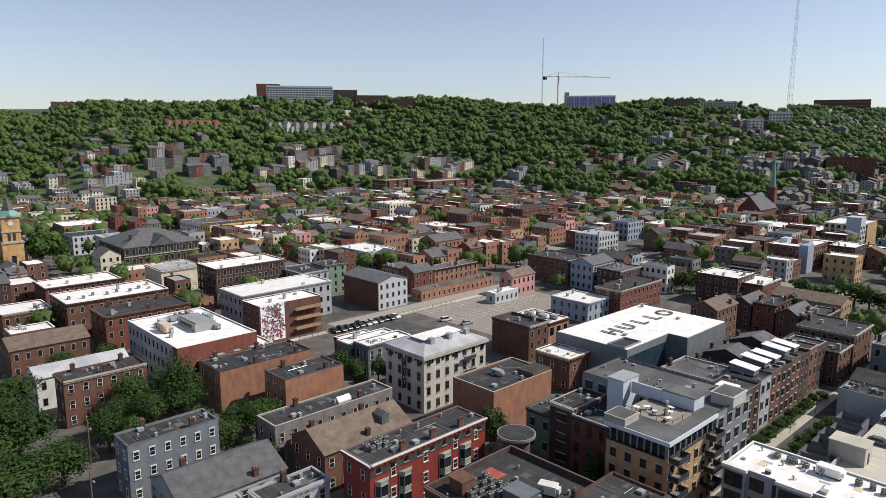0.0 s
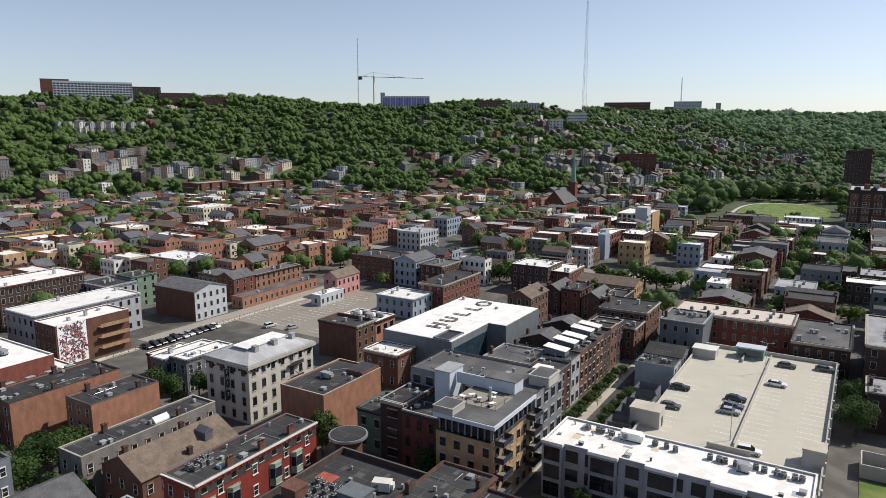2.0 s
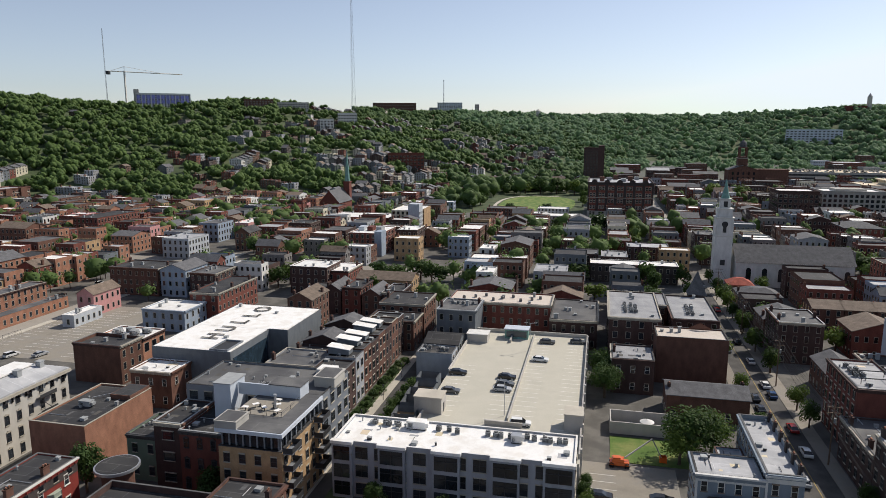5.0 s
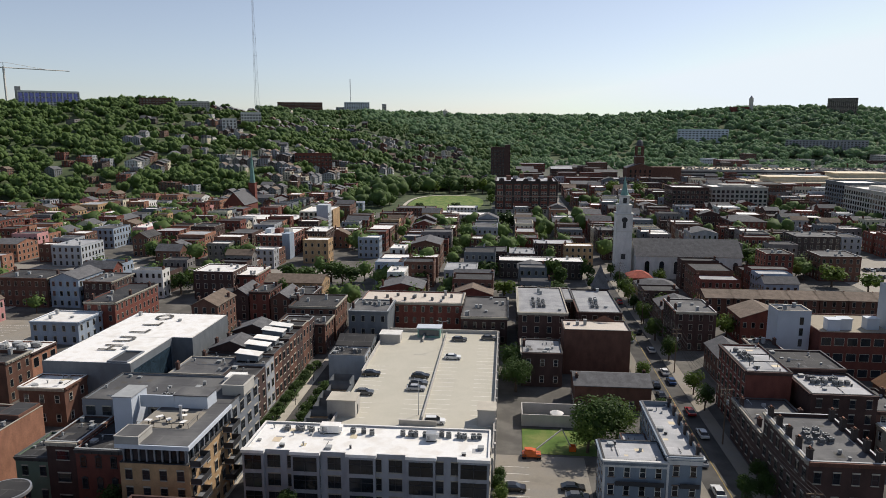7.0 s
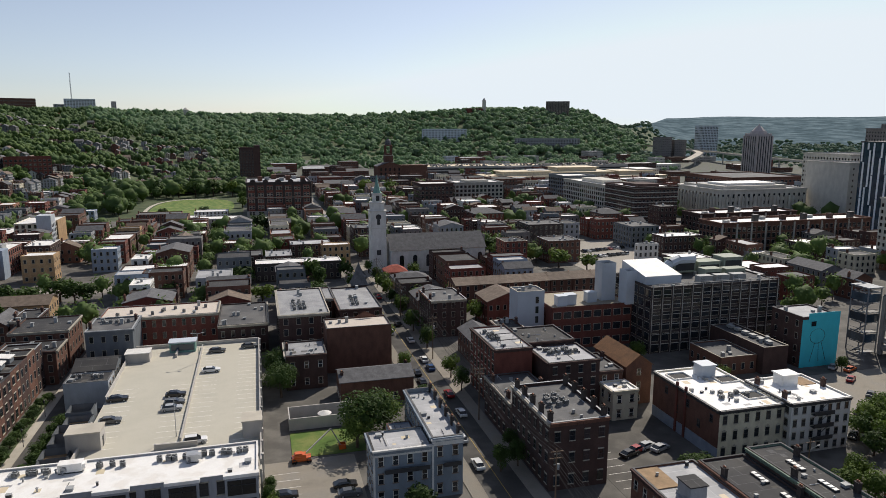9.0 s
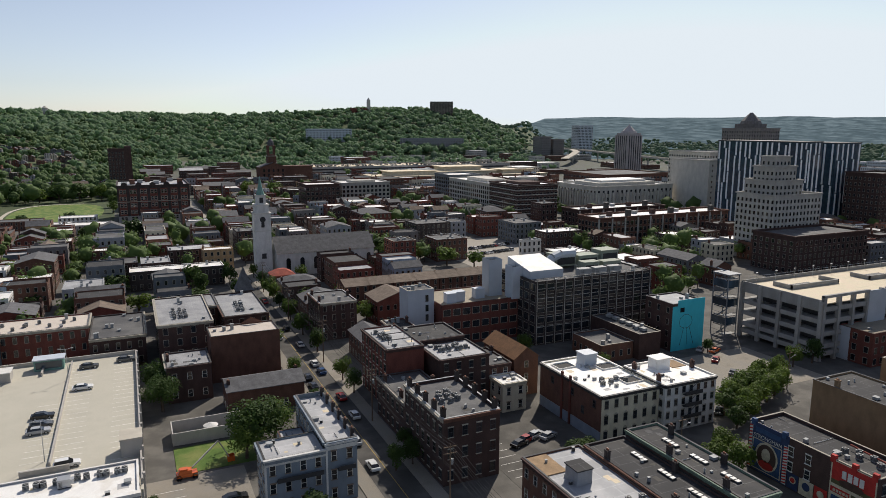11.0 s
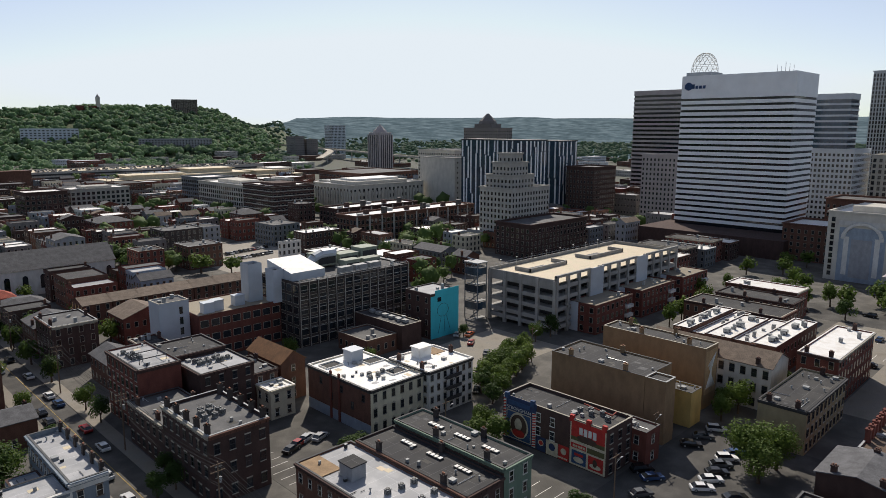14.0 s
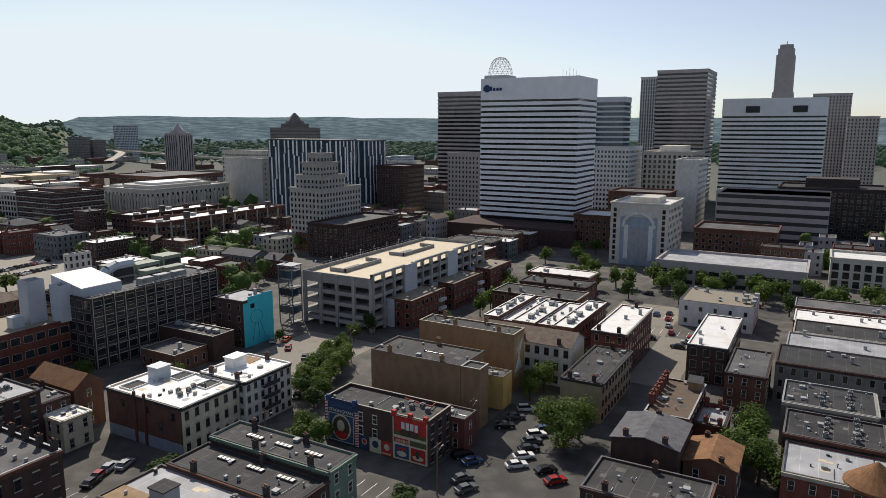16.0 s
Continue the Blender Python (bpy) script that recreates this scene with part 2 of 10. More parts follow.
# ---- mesh kit ----
class Shape:
    """Gathers vertices, faces and material slots for one mesh."""

    def __init__(self):
        self.v, self.f, self.m = [], [], []

    def quad(self, a, b, c, d, s=0):
        k = len(self.v)
        self.v += [a, b, c, d]
        self.f.append((k, k + 1, k + 2, k + 3))
        self.m.append(s)
        return self

    def poly(self, pts, s=0):
        k = len(self.v)
        self.v += pts
        self.f.append(tuple(range(k, k + len(pts))))
        self.m.append(s)
        return self

    def box(self, x0, x1, y0, y1, z0, z1, s=0, bottom=False):
        k = len(self.v)
        self.v += [(x0, y0, z0), (x1, y0, z0), (x1, y1, z0), (x0, y1, z0), (x0, y0, z1), (x1, y0, z1), (x1, y1, z1), (x0, y1, z1)]
        fs = [(0, 1, 5, 4), (1, 2, 6, 5), (2, 3, 7, 6), (3, 0, 4, 7), (4, 5, 6, 7)]
        if bottom:
            fs.append((3, 2, 1, 0))
        self.f += [tuple(k + i for i in q) for q in fs]
        self.m += [s] * len(fs)
        return self

    def tube(self, x, y, z0, z1, r0, r1=None, n=10, s=0, cap=True):
        r1 = r0 if r1 is None else r1
        k = len(self.v)
        for r, z in ((r0, z0), (r1, z1)):
            self.v += [(x + r * math.cos(2 * math.pi * i / n), y + r * math.sin(2 * math.pi * i / n), z) for i in range(n)]
        for i in range(n):
            j = (i + 1) % n
            self.f.append((k + i, k + j, k + n + j, k + n + i))
            self.m.append(s)
        if cap:
            self.f.append(tuple(k + n + i for i in range(n)))
            self.m.append(s)
        return self

    def beam(self, a, b, r, n=5, s=0, r1=None):
        a, b = Vector(a), Vector(b)
        q = (b - a).to_track_quat("Z", "Y")
        k = len(self.v)
        for p, rr in ((a, r), (b, r if r1 is None else r1)):
            for i in range(n):
                w = p + q @ Vector((rr * math.cos(2 * math.pi * i / n), rr * math.sin(2 * math.pi * i / n), 0))
                self.v.append(tuple(w))
        for i in range(n):
            j = (i + 1) % n
            self.f.append((k + i, k + j, k + n + j, k + n + i))
            self.m.append(s)
        self.f.append(tuple(k + n + i for i in range(n)))
        self.m.append(s)
        return self

    def mesh(self, name, mats):
        me = bpy.data.meshes.new(name)
        seen, vs, mp = {}, [], []
        for p in self.v:
            k = (round(p[0], 4), round(p[1], 4), round(p[2], 4))
            if k not in seen:
                seen[k] = len(vs)
                vs.append(p)
            mp.append(seen[k])
        me.from_pydata(vs, [], [tuple(mp[i] for i in f) for f in self.f])
        for x in mats:
            me.materials.append(MATS[x])
        me.polygons.foreach_set("material_index", self.m)
        me.update()
        return me


def part(name, shape, mats, parent, label="", at=None, kind=""):
    """Links a shape, or a shared mesh, as one object under a thing or part."""
    me = shape.mesh(name, [mats] if isinstance(mats, str) else mats) if isinstance(shape, Shape) else shape
    ob = new(name, me)
    ob.parent = parent
    if at is not None:
        ob.matrix_basis = at
    if label or kind:
        tagged(ob, label, kind=kind)
    return ob


def thing(name, x, y, z, label, category, group="", kind="", rot=0.0):
    ob = new(name)
    ob.empty_display_size = 0.5
    ob.matrix_basis = pose(x, y, z, 0, 0, rot)
    return tagged(ob, label, category, group, kind)


SHARED = {}


def shared(key, make):
    if key not in SHARED:
        SHARED[key] = make()
    return SHARED[key]


def window_meshes(w, h, frame, style):
    """A sash window that faces -y, base at the origin: surround, and the pane behind its bars."""
    def surround():
        s = Shape()
        t = 0.07
        s.box(-w / 2 - t, -w / 2, -0.09, 0.02, 0, h).box(w / 2, w / 2 + t, -0.09, 0.02, 0, h)
        s.box(-w / 2 - 0.18, w / 2 + 0.18, -0.18, 0.02, -0.16, 0, 1, True)
        if style == "arch":
            n = 6
            for i in range(n):
                a, b = math.pi * i / n, math.pi * (i + 1) / n
                r0, r1 = w / 2, w / 2 + 0.2
                p = [(r * math.cos(q), h + 0.45 * r * math.sin(q) / (w / 2) * (w / 2) / 0.7) for r, q in ((r0, a), (r1, a), (r1, b), (r0, b))]
                s.poly([(x, -0.12, z) for x, z in p], 1)
            s.box(-w / 2 - 0.2, w / 2 + 0.2, -0.10, 0.02, h - 0.02, h + 0.1, 1, True)
        else:
            s.box(-w / 2 - 0.14, w / 2 + 0.14, -0.11, 0.02, h, h + 0.2, 1, True)
        return s.mesh("window", [frame[0], frame[1]])

    def pane():
        s = Shape()
        s.quad((-w / 2, -0.02, 0), (w / 2, -0.02, 0), (w / 2, -0.02, h), (-w / 2, -0.02, h))
        s.box(-w / 2, w / 2, -0.06, -0.02, h * 0.49, h * 0.49 + 0.07, 1, True)
        if w > 1.5:
            s.box(-0.04, 0.04, -0.06, -0.02, 0, h, 1)
        return s.mesh("pane", ["glass", frame[0]])
    return shared(("win", w, h, frame, style), surround), shared(("pane", w, h, frame), pane)


def window_single(w, h, frame, style):
    """The same window in one lighter mesh, for the middle distance."""
    def make():
        s = Shape()
        s.quad((-w / 2, -0.03, 0), (w / 2, -0.03, 0), (w / 2, -0.03, h), (-w / 2, -0.03, h))
        s.box(-w / 2 - 0.1, -w / 2, -0.09, 0.0, 0, h, 1).box(w / 2, w / 2 + 0.1, -0.09, 0.0, 0, h, 1)
        s.box(-w / 2 - 0.16, w / 2 + 0.16, -0.16, 0.0, -0.15, 0, 2, True).box(-w / 2 - 0.14, w / 2 + 0.14, -0.14, 0.0, h, h + 0.22, 2, True)
        s.box(-w / 2, w / 2, -0.06, -0.03, h * 0.48, h * 0.48 + 0.07, 1, True)
        if style == "arch":
            s.box(-w / 4, w / 4, -0.14, 0.0, h + 0.22, h + 0.42, 2, True)
        return s.mesh("window", ["glass", frame[0], frame[1]])
    return shared(("one", w, h, frame, style), make)


FRAMES = {"white": ("trim_white", "trim_lintel"), "dark": ("trim_dark", "trim_stone"), "stone": ("trim_dark", "trim_stone"),
          "black": ("trim_dark", "trim_dark"), "pale": ("trim_white", "trim_white")}
TURN = {"f": 0, "r": 90, "n": 180, "l": -90}


def wall_shell(s, x0, x1, y0, y1, h, top, t=0.3, slot=0):
    """Four walls up to top, with a real thickness above the roof at h."""
    s.quad((x0, y0, 0), (x1, y0, 0), (x1, y0, top), (x0, y0, top), slot)
    s.quad((x1, y0, 0), (x1, y1, 0), (x1, y1, top), (x1, y0, top), slot)
    s.quad((x1, y1, 0), (x0, y1, 0), (x0, y1, top), (x1, y1, top), slot)
    s.quad((x0, y1, 0), (x0, y0, 0), (x0, y0, top), (x0, y1, top), slot)
    a, b, c, d = x0 + t, x1 - t, y0 + t, y1 - t
    s.quad((b, c, h), (a, c, h), (a, c, top), (b, c, top), slot)
    s.quad((b, d, h), (b, c, h), (b, c, top), (b, d, top), slot)
    s.quad((a, d, h), (b, d, h), (b, d, top), (a, d, top), slot)
    s.quad((a, c, h), (a, d, h), (a, d, top), (a, c, top), slot)
    return s


def ring(s, x0, x1, y0, y1, z0, z1, t, slot=0):
    """A closed band of rectangular section round a plan."""
    o = [(x0, y0), (x1, y0), (x1, y1), (x0, y1)]
    i = [(x0 + t, y0 + t), (x1 - t, y0 + t), (x1 - t, y1 - t), (x0 + t, y1 - t)]
    for k in range(4):
        j = (k + 1) % 4
        s.quad((*o[k], z0), (*o[j], z0), (*o[j], z1), (*o[k], z1), slot)
        s.quad((*i[j], z0), (*i[k], z0), (*i[k], z1), (*i[j], z1), slot)
        s.quad((*o[k], z1), (*o[j], z1), (*i[j], z1), (*i[k], z1), slot)
        s.quad((*o[j], z0), (*o[k], z0), (*i[k], z0), (*i[j], z0), slot)
    return s


def facade_windows(root, face, length, off, floors, h, ww, wh, gap, frame, style, ground=True, depth_parts=True, z0=0.0, rows=None):
    """A grid of windows on one face; off is the face's distance from the thing's origin."""
    n = max(1, int((length - 0.8) / gap))
    fh = h / floors
    su, pa = window_meshes(ww, wh, FRAMES[frame], style)
    one = None if depth_parts else window_single(ww, wh, FRAMES[frame], style)
    turn = pose(0, 0, 0, 0, 0, TURN[face])
    for k in range(floors):
        if (k == 0 and not ground) or (rows is not None and k not in rows):
            continue
        for i in range(n):
            x = (i - (n - 1) / 2) * length / n
            at = turn @ pose(x, -off, z0 + k * fh + (fh - wh) * 0.45)
            if one:
                part("window", one, None, root, at=at)
            else:
                w = part("window", su, None, root, at=at)
                part("pane", pa, None, w)


def windows_joined(root, faces, w, d, floors, h, ww, wh, gap, z0=0.0):
    """Small windows of a far building, as real frames and panes in one part."""
    s = Shape()
    fh = h / floors
    for face in faces:
        length, off = (w, d / 2) if face in "fn" else (d, w / 2)
        n = max(1, int(length / gap))
        c, q = math.cos(radians(TURN[face])), math.sin(radians(TURN[face]))
        for k in range(floors):
            for i in range(n):
                x = (i - (n - 1) / 2) * length / n
                z = z0 + k * fh + (fh - wh) * 0.45
                for (a, b, e, g, y, slot) in ((-ww / 2 - 0.1, ww / 2 + 0.1, -0.12, wh + 0.12, -0.03, 1), (-ww / 2, ww / 2, 0, wh, -0.05, 0)):
                    p = [(x + a, -off + y, z + e), (x + b, -off + y, z + e), (x + b, -off + y, z + g), (x + a, -off + y, z + g)]
                    s.poly([(u * c - v * q, u * q + v * c, t) for u, v, t in p], slot)
    if s.f:
        part("glazing", s, ["glass", "trim_stone"], root, kind="stuff")


def chimney(root, x, y, z, top=1.5, w=0.7, d=0.9, mat="brick_brown"):
    def make():
        s = Shape()
        s.box(-w / 2, w / 2, -d / 2, d / 2, -0.5, top).box(-w / 2 - 0.08, w / 2 + 0.08, -d / 2 - 0.08, d / 2 + 0.08, top - 0.22, top)
        s.tube(0, -d / 5, top, top + 0.3, 0.14, n=8, s=1).tube(0, d / 5, top, top + 0.3, 0.14, n=8, s=1)
        return s.mesh("chimney", [mat, "brick_orange"])
    part("chimney", shared(("chim", top, w, d, mat), make), None, root, at=pose(x, y, z))


WALLWORD = {"brick_red": "red brick", "brick_brown": "brown brick", "brick_dark": "dark brick", "brick_orange": "orange brick",
            "brick_tan": "tan brick", "brick_grey": "grey brick", "paint_red": "red-painted brick", "paint_white": "white-painted",
            "paint_cream": "cream-painted", "paint_grey": "grey-painted", "paint_slate": "slate-grey", "paint_blue": "pale blue",
            "paint_green": "dark green", "paint_pale": "pale grey-blue painted", "paint_mint": "pale mint", "paint_yellow": "yellow", "paint_pink": "pink",
            "stucco_tan": "tan stucco", "stucco_olive": "olive-cream stucco", "brick_soot": "soot-dark brick", "concrete": "grey concrete", "limestone": "pale limestone", "metal_panel": "grey metal-clad",
            "metal_pale": "pale metal-clad", "paint_teal": "teal", "tower_white": "white", "tower_brown": "brown stone", "tower_grey": "grey stone", "stone_grey": "grey stone", "paint_haze": "pale blue-grey painted", "paint_dusk": "blue-grey painted", "garage_concrete": "grey concrete"}
ROOFWORD = {"roof_dark": "flat dark tar roof", "roof_grey": "flat grey roof", "roof_light": "flat pale grey roof", "roof_mid": "grey metal roof", "roof_gravel": "flat gravel roof", "roof_white": "flat white membrane roof",
            "roof_cream": "flat cream roof", "roof_blush": "flat pale pinkish roof", "shingle_grey": "grey shingle roof", "shingle_brown": "brown shingle roof", "shingle_rust": "rust shingle roof",
            "shingle_red": "red shingle roof", "copper_green": "green copper roof"}
FLOORWORD = {1: "single-storey", 2: "two-storey", 3: "three-storey", 4: "four-storey", 5: "five-storey", 6: "six-storey", 7: "seven-storey"}
rng = random.Random(7)
TAKEN = []


def house(x0, x1, y0, y1, h, wall="brick_brown", roof="roof_dark", floors=3, faces=None, kind="flat", ridge="y", win=(0.95, 1.75, 2.7),
          frame="white", style="flat", chim=0, vents=3, parapet=0.32, cornice=True, blank=(), label="", near=True, base=0.0, rise=2.2,
          name="house", category="house", group="", rows=None, rot=0.0, chim_mat="brick_dark", ground=True, coping=True):
    """A building over the plan x0..x1, y0..y1, its eaves h above its foot. faces: f, l, r, n with windows."""
    cx, cy, w, d = (x0 + x1) / 2, (y0 + y1) / 2, x1 - x0, y1 - y0
    near = near and math.hypot(cx, cy) < 186
    TAKEN.append((x0 - 1.5, x1 + 1.5, y0 - 1.5, y1 + 1.5))
    if faces is None:
        faces = "fr" if cx < 0 else "fl"
    text = label or f"{FLOORWORD.get(floors, 'tall')} {WALLWORD[wall]} building with {ROOFWORD[roof]}"
    root = thing(name, cx, cy, base, text, category, group, rot=rot)
    X, Y = w / 2, d / 2
    s = Shape()
    if kind == "flat":
        wall_shell(s, -X, X, -Y, Y, h, h + parapet)
        part("wall", s, wall, root)
        part("roof", Shape().box(-X + 0.3, X - 0.3, -Y + 0.3, Y - 0.3, h - 0.3, h), roof, root)
        if coping:
            part("coping", ring(Shape(), -X - 0.06, X + 0.06, -Y - 0.06, Y + 0.06, h + parapet, h + parapet + 0.07, 0.36), rng.choice(("trim_stone", "unit_grey", "roof_grey", "roof_grey", "brick_dark", "roof_dark", "roof_dark")) if roof != "roof_white" else "roof_white", root)
        if cornice:
            for f in faces:
                length, off = (w, Y) if f in "fn" else (d, X)
                c = Shape()
                c.box(-length / 2, length / 2, -off - 0.45, -off, h + parapet - 0.35, h + parapet - 0.02, 0, True)
                c.box(-length / 2, length / 2, -off - 0.22, -off, h + parapet - 0.8, h + parapet - 0.35, 0, True)
                n = max(2, int(length / 1.2))
                for i in range(n):
                    x = (i - (n - 1) / 2) * length / n
                    c.box(x - 0.1, x + 0.1, -off - 0.4, -off - 0.22, h + parapet - 0.75, h + parapet - 0.35, 0, True)
                part("cornice", c, "trim_dark" if frame in ("dark", "black") else (rng.choice(("brick_brown", "brick_dark", "trim_stone")) if wall.startswith("brick") else wall), root, at=pose(0, 0, 0, 0, 0, TURN[f]))
    else:
        s.box(-X, X, -Y, Y, 0, h)
        r = Shape()
        o = 0.35
        if kind == "gable":
            if ridge == "y":
                s.poly([(-X, -Y, h), (X, -Y, h), (0, -Y, h + rise)]).poly([(X, Y, h), (-X, Y, h), (0, Y, h + rise)])
                k = rise / X
                for sg in (-1, 1):
                    e = (sg * (X + o), h - o * k)
                    a, b, c, q = (e[0], -Y - o, e[1]), (0, -Y - o, h + rise), (0, Y + o, h + rise), (e[0], Y + o, e[1])
                    up = lambda p: (p[0], p[1], p[2] + 0.16)
                    r.quad(a, b, c, q) if sg < 0 else r.quad(q, c, b, a)
                    r.quad(*(up(p) for p in ((q, c, b, a) if sg < 0 else (a, b, c, q))))
                    r.quad(a, q, up(q), up(a)).quad(a, up(a), up(b), b).quad(q, c, up(c), up(q))
            else:
                s.poly([(-X, Y, h), (-X, -Y, h), (-X, 0, h + rise)]).poly([(X, -Y, h), (X, Y, h), (X, 0, h + rise)])
                k = rise / Y
                for sg in (-1, 1):
                    e = (sg * (Y + o), h - o * k)
                    a, b, c, q = (-X - o, e[0], e[1]), (-X - o, 0, h + rise), (X + o, 0, h + rise), (X + o, e[0], e[1])
                    up = lambda p: (p[0], p[1], p[2] + 0.16)
                    r.quad(a, b, c, q)
                    r.quad(*(up(p) for p in (q, c, b, a)))
                    r.quad(a, q, up(q), up(a)).quad(a, up(a), up(b), b).quad(q, c, up(c), up(q))
        else:
            k = min(X, Y) * 0.75
            a, b, c, q = (-X - o, -Y - o, h), (X + o, -Y - o, h), (X + o, Y + o, h), (-X - o, Y + o, h)
            e, f, g, i = (-X + k, -Y + k, h + rise), (X - k, -Y + k, h + rise), (X - k, Y - k, h + rise), (-X + k, Y - k, h + rise)
            r.quad(a, b, f, e).quad(b, c, g, f).quad(c, q, i, g).quad(q, a, e, i).quad(e, f, g, i)
            ring(r, -X - o, X + o, -Y - o, Y + o, h - 0.4, h, o + 0.05)
        part("wall", s, wall, root)
        part("roof", r, roof, root)
    for f in faces:
        if f in blank:
            continue
        length, off = (w, Y) if f in "fn" else (d, X)
        if near:
            facade_windows(root, f, length, off, floors, h, win[0], win[1], win[2], frame, style, rows=rows, ground=ground, depth_parts=math.hypot(cx, cy) < 118)
    if not near:
        windows_joined(root, [f for f in faces if f not in blank], w, d, floors, h, *win)
    for i in range(chim):
        side = -X + 0.6 if (i % 2 == 0) else X - 0.6
        yy = -Y + d * (i + 0.7) / (chim + 0.4)
        chimney(root, side, yy, h + (parapet * 0.6 if kind == "flat" else 0.2), top=1.6, mat=chim_mat)
    if kind == "flat" and vents:
        far_vents = Shape()
        for i in range(vents):
            x, y = rng.uniform(-X + 1, X - 1), rng.uniform(-Y + 1, Y - 1)
            if not near:
                far_vents.box(x - 0.4, x + 0.4, y - 0.4, y + 0.4, h, h + 0.5 + 0.5 * (i % 3)).box(x - 0.5, x + 0.5, y - 0.5, y + 0.5, h + 0.5 + 0.5 * (i % 3), h + 0.6 + 0.5 * (i % 3))
            elif i % 3 == 0:
                me = shared("hatch", lambda: Shape().box(-0.5, 0.5, -0.5, 0.5, 0, 0.45).box(-0.57, 0.57, -0.57, 0.57, 0.45, 0.55).mesh("roof_hatch", ["unit_grey"]))
                part("roof_hatch", me, None, root, at=pose(x, y, h))
            else:
                me = shared("vent", lambda: Shape().tube(0, 0, 0, 0.6, 0.13, n=8).tube(0, 0, 0.6, 0.75, 0.26, 0.1, n=8).mesh("vent_pipe", ["unit_grey"]))
                part("vent_pipe", me, None, root, at=pose(x, y, h))
        if far_vents.f:
            part("roof_vents", far_vents, "unit_grey", root, kind="stuff")
        if near and X > 2 and Y > 2 and name != "gallery_building":
            part("roof_clutter", roof_fittings(X, Y, h), ["roof_light", "roof_cream", "unit_grey", "unit_dark"] if roof in ("roof_white", "roof_light") else ["roof_grey", "asphalt_pale", "unit_grey", "steel"], root, "patches, pipes and small boxes on the roof", kind="stuff")
    return root


def roof_fittings(X, Y, h):
    """Tar patches, pipe runs, kerbs and small boxes scattered over a flat roof."""
    s, g = Shape(), random.Random(int(X * 100 + Y * 37 + h))
    for i in range(int(3 + X * Y / 16)):
        x, y, a, b = g.uniform(-X + 1.4, X - 1.4), g.uniform(-Y + 1.4, Y - 1.4), g.uniform(0.3, 0.9), g.uniform(0.3, 1.0)
        s.box(x - a, x + a, y - b, y + b, h, h + 0.006 + 0.004 * (i % 5), i % 2)
    for i in range(int(2 + X * Y / 22)):
        x, y, a = g.uniform(-X + 0.9, X - 0.9), g.uniform(-Y + 0.9, Y - 0.9), g.uniform(0.12, 0.4)
        z = g.uniform(0.25, 0.8)
        s.box(x - a, x + a, y - a * 0.8, y + a * 0.8, h, h + z, 2 + i % 2).box(x - a - 0.05, x + a + 0.05, y - a * 0.8 - 0.05, y + a * 0.8 + 0.05, h + z, h + z + 0.06, 2)
    for i in range(2 + int(X * Y / 90)):
        x, y = g.uniform(-X + 1, X - 1), g.uniform(-Y + 1, Y - 1)
        x1, y1 = (max(-X + 0.6, min(X - 0.6, x + g.uniform(-6, 6))), y) if g.random() < 0.5 else (x, max(-Y + 0.6, min(Y - 0.6, y + g.uniform(-6, 6))))
        if abs(x1 - x) + abs(y1 - y) > 0.5:
            s.beam((x, y, h + 0.14), (x1, y1, h + 0.14), 0.06, 5, 3)
    return s


def condenser(x, y, z, rot=0.0, label="grey metal air conditioning condenser on a flat roof"):
    def make():
        s = Shape()
        zs = [(0.0, 0.45), (0.15, 0.45)] + [(0.2 + 0.1 * i, 0.45 if i % 2 else 0.41) for i in range(7)] + [(0.86, 0.46), (0.95, 0.46)]
        for (za, ra), (zb, rb) in zip(zs, zs[1:]):
            o, q = [(-ra, -ra), (ra, -ra), (ra, ra), (-ra, ra)], [(-rb, -rb), (rb, -rb), (rb, rb), (-rb, rb)]
            for i in range(4):
                j = (i + 1) % 4
                s.quad((*o[i], za), (*o[j], za), (*q[j], zb), (*q[i], zb), 1 if rb < ra else 0)
        s.quad((-0.46, -0.46, 0.95), (0.46, -0.46, 0.95), (0.46, 0.46, 0.95), (-0.46, 0.46, 0.95))
        return s.mesh("casing", ["unit_grey", "unit_dark"])
    x, y, rot = x + 0.3 * math.sin(x * 7 + y * 3), y + 0.3 * math.cos(x * 5 + y), rot + 12 * math.sin(x * 3 + y * 5)
    root = thing("air_conditioner", x, y, z, label, "air conditioner", "rooftop air conditioners", rot=rot)
    part("casing", shared("ac_case", make), None, root)
    part("fan", shared("ac_fan", lambda: Shape().tube(0, 0, 0.95, 1.04, 0.4, 0.36, 12).tube(0, 0, 1.04, 1.07, 0.14, 0.1, 8, 1).mesh("fan", ["unit_dark", "unit_grey"])), None, root)


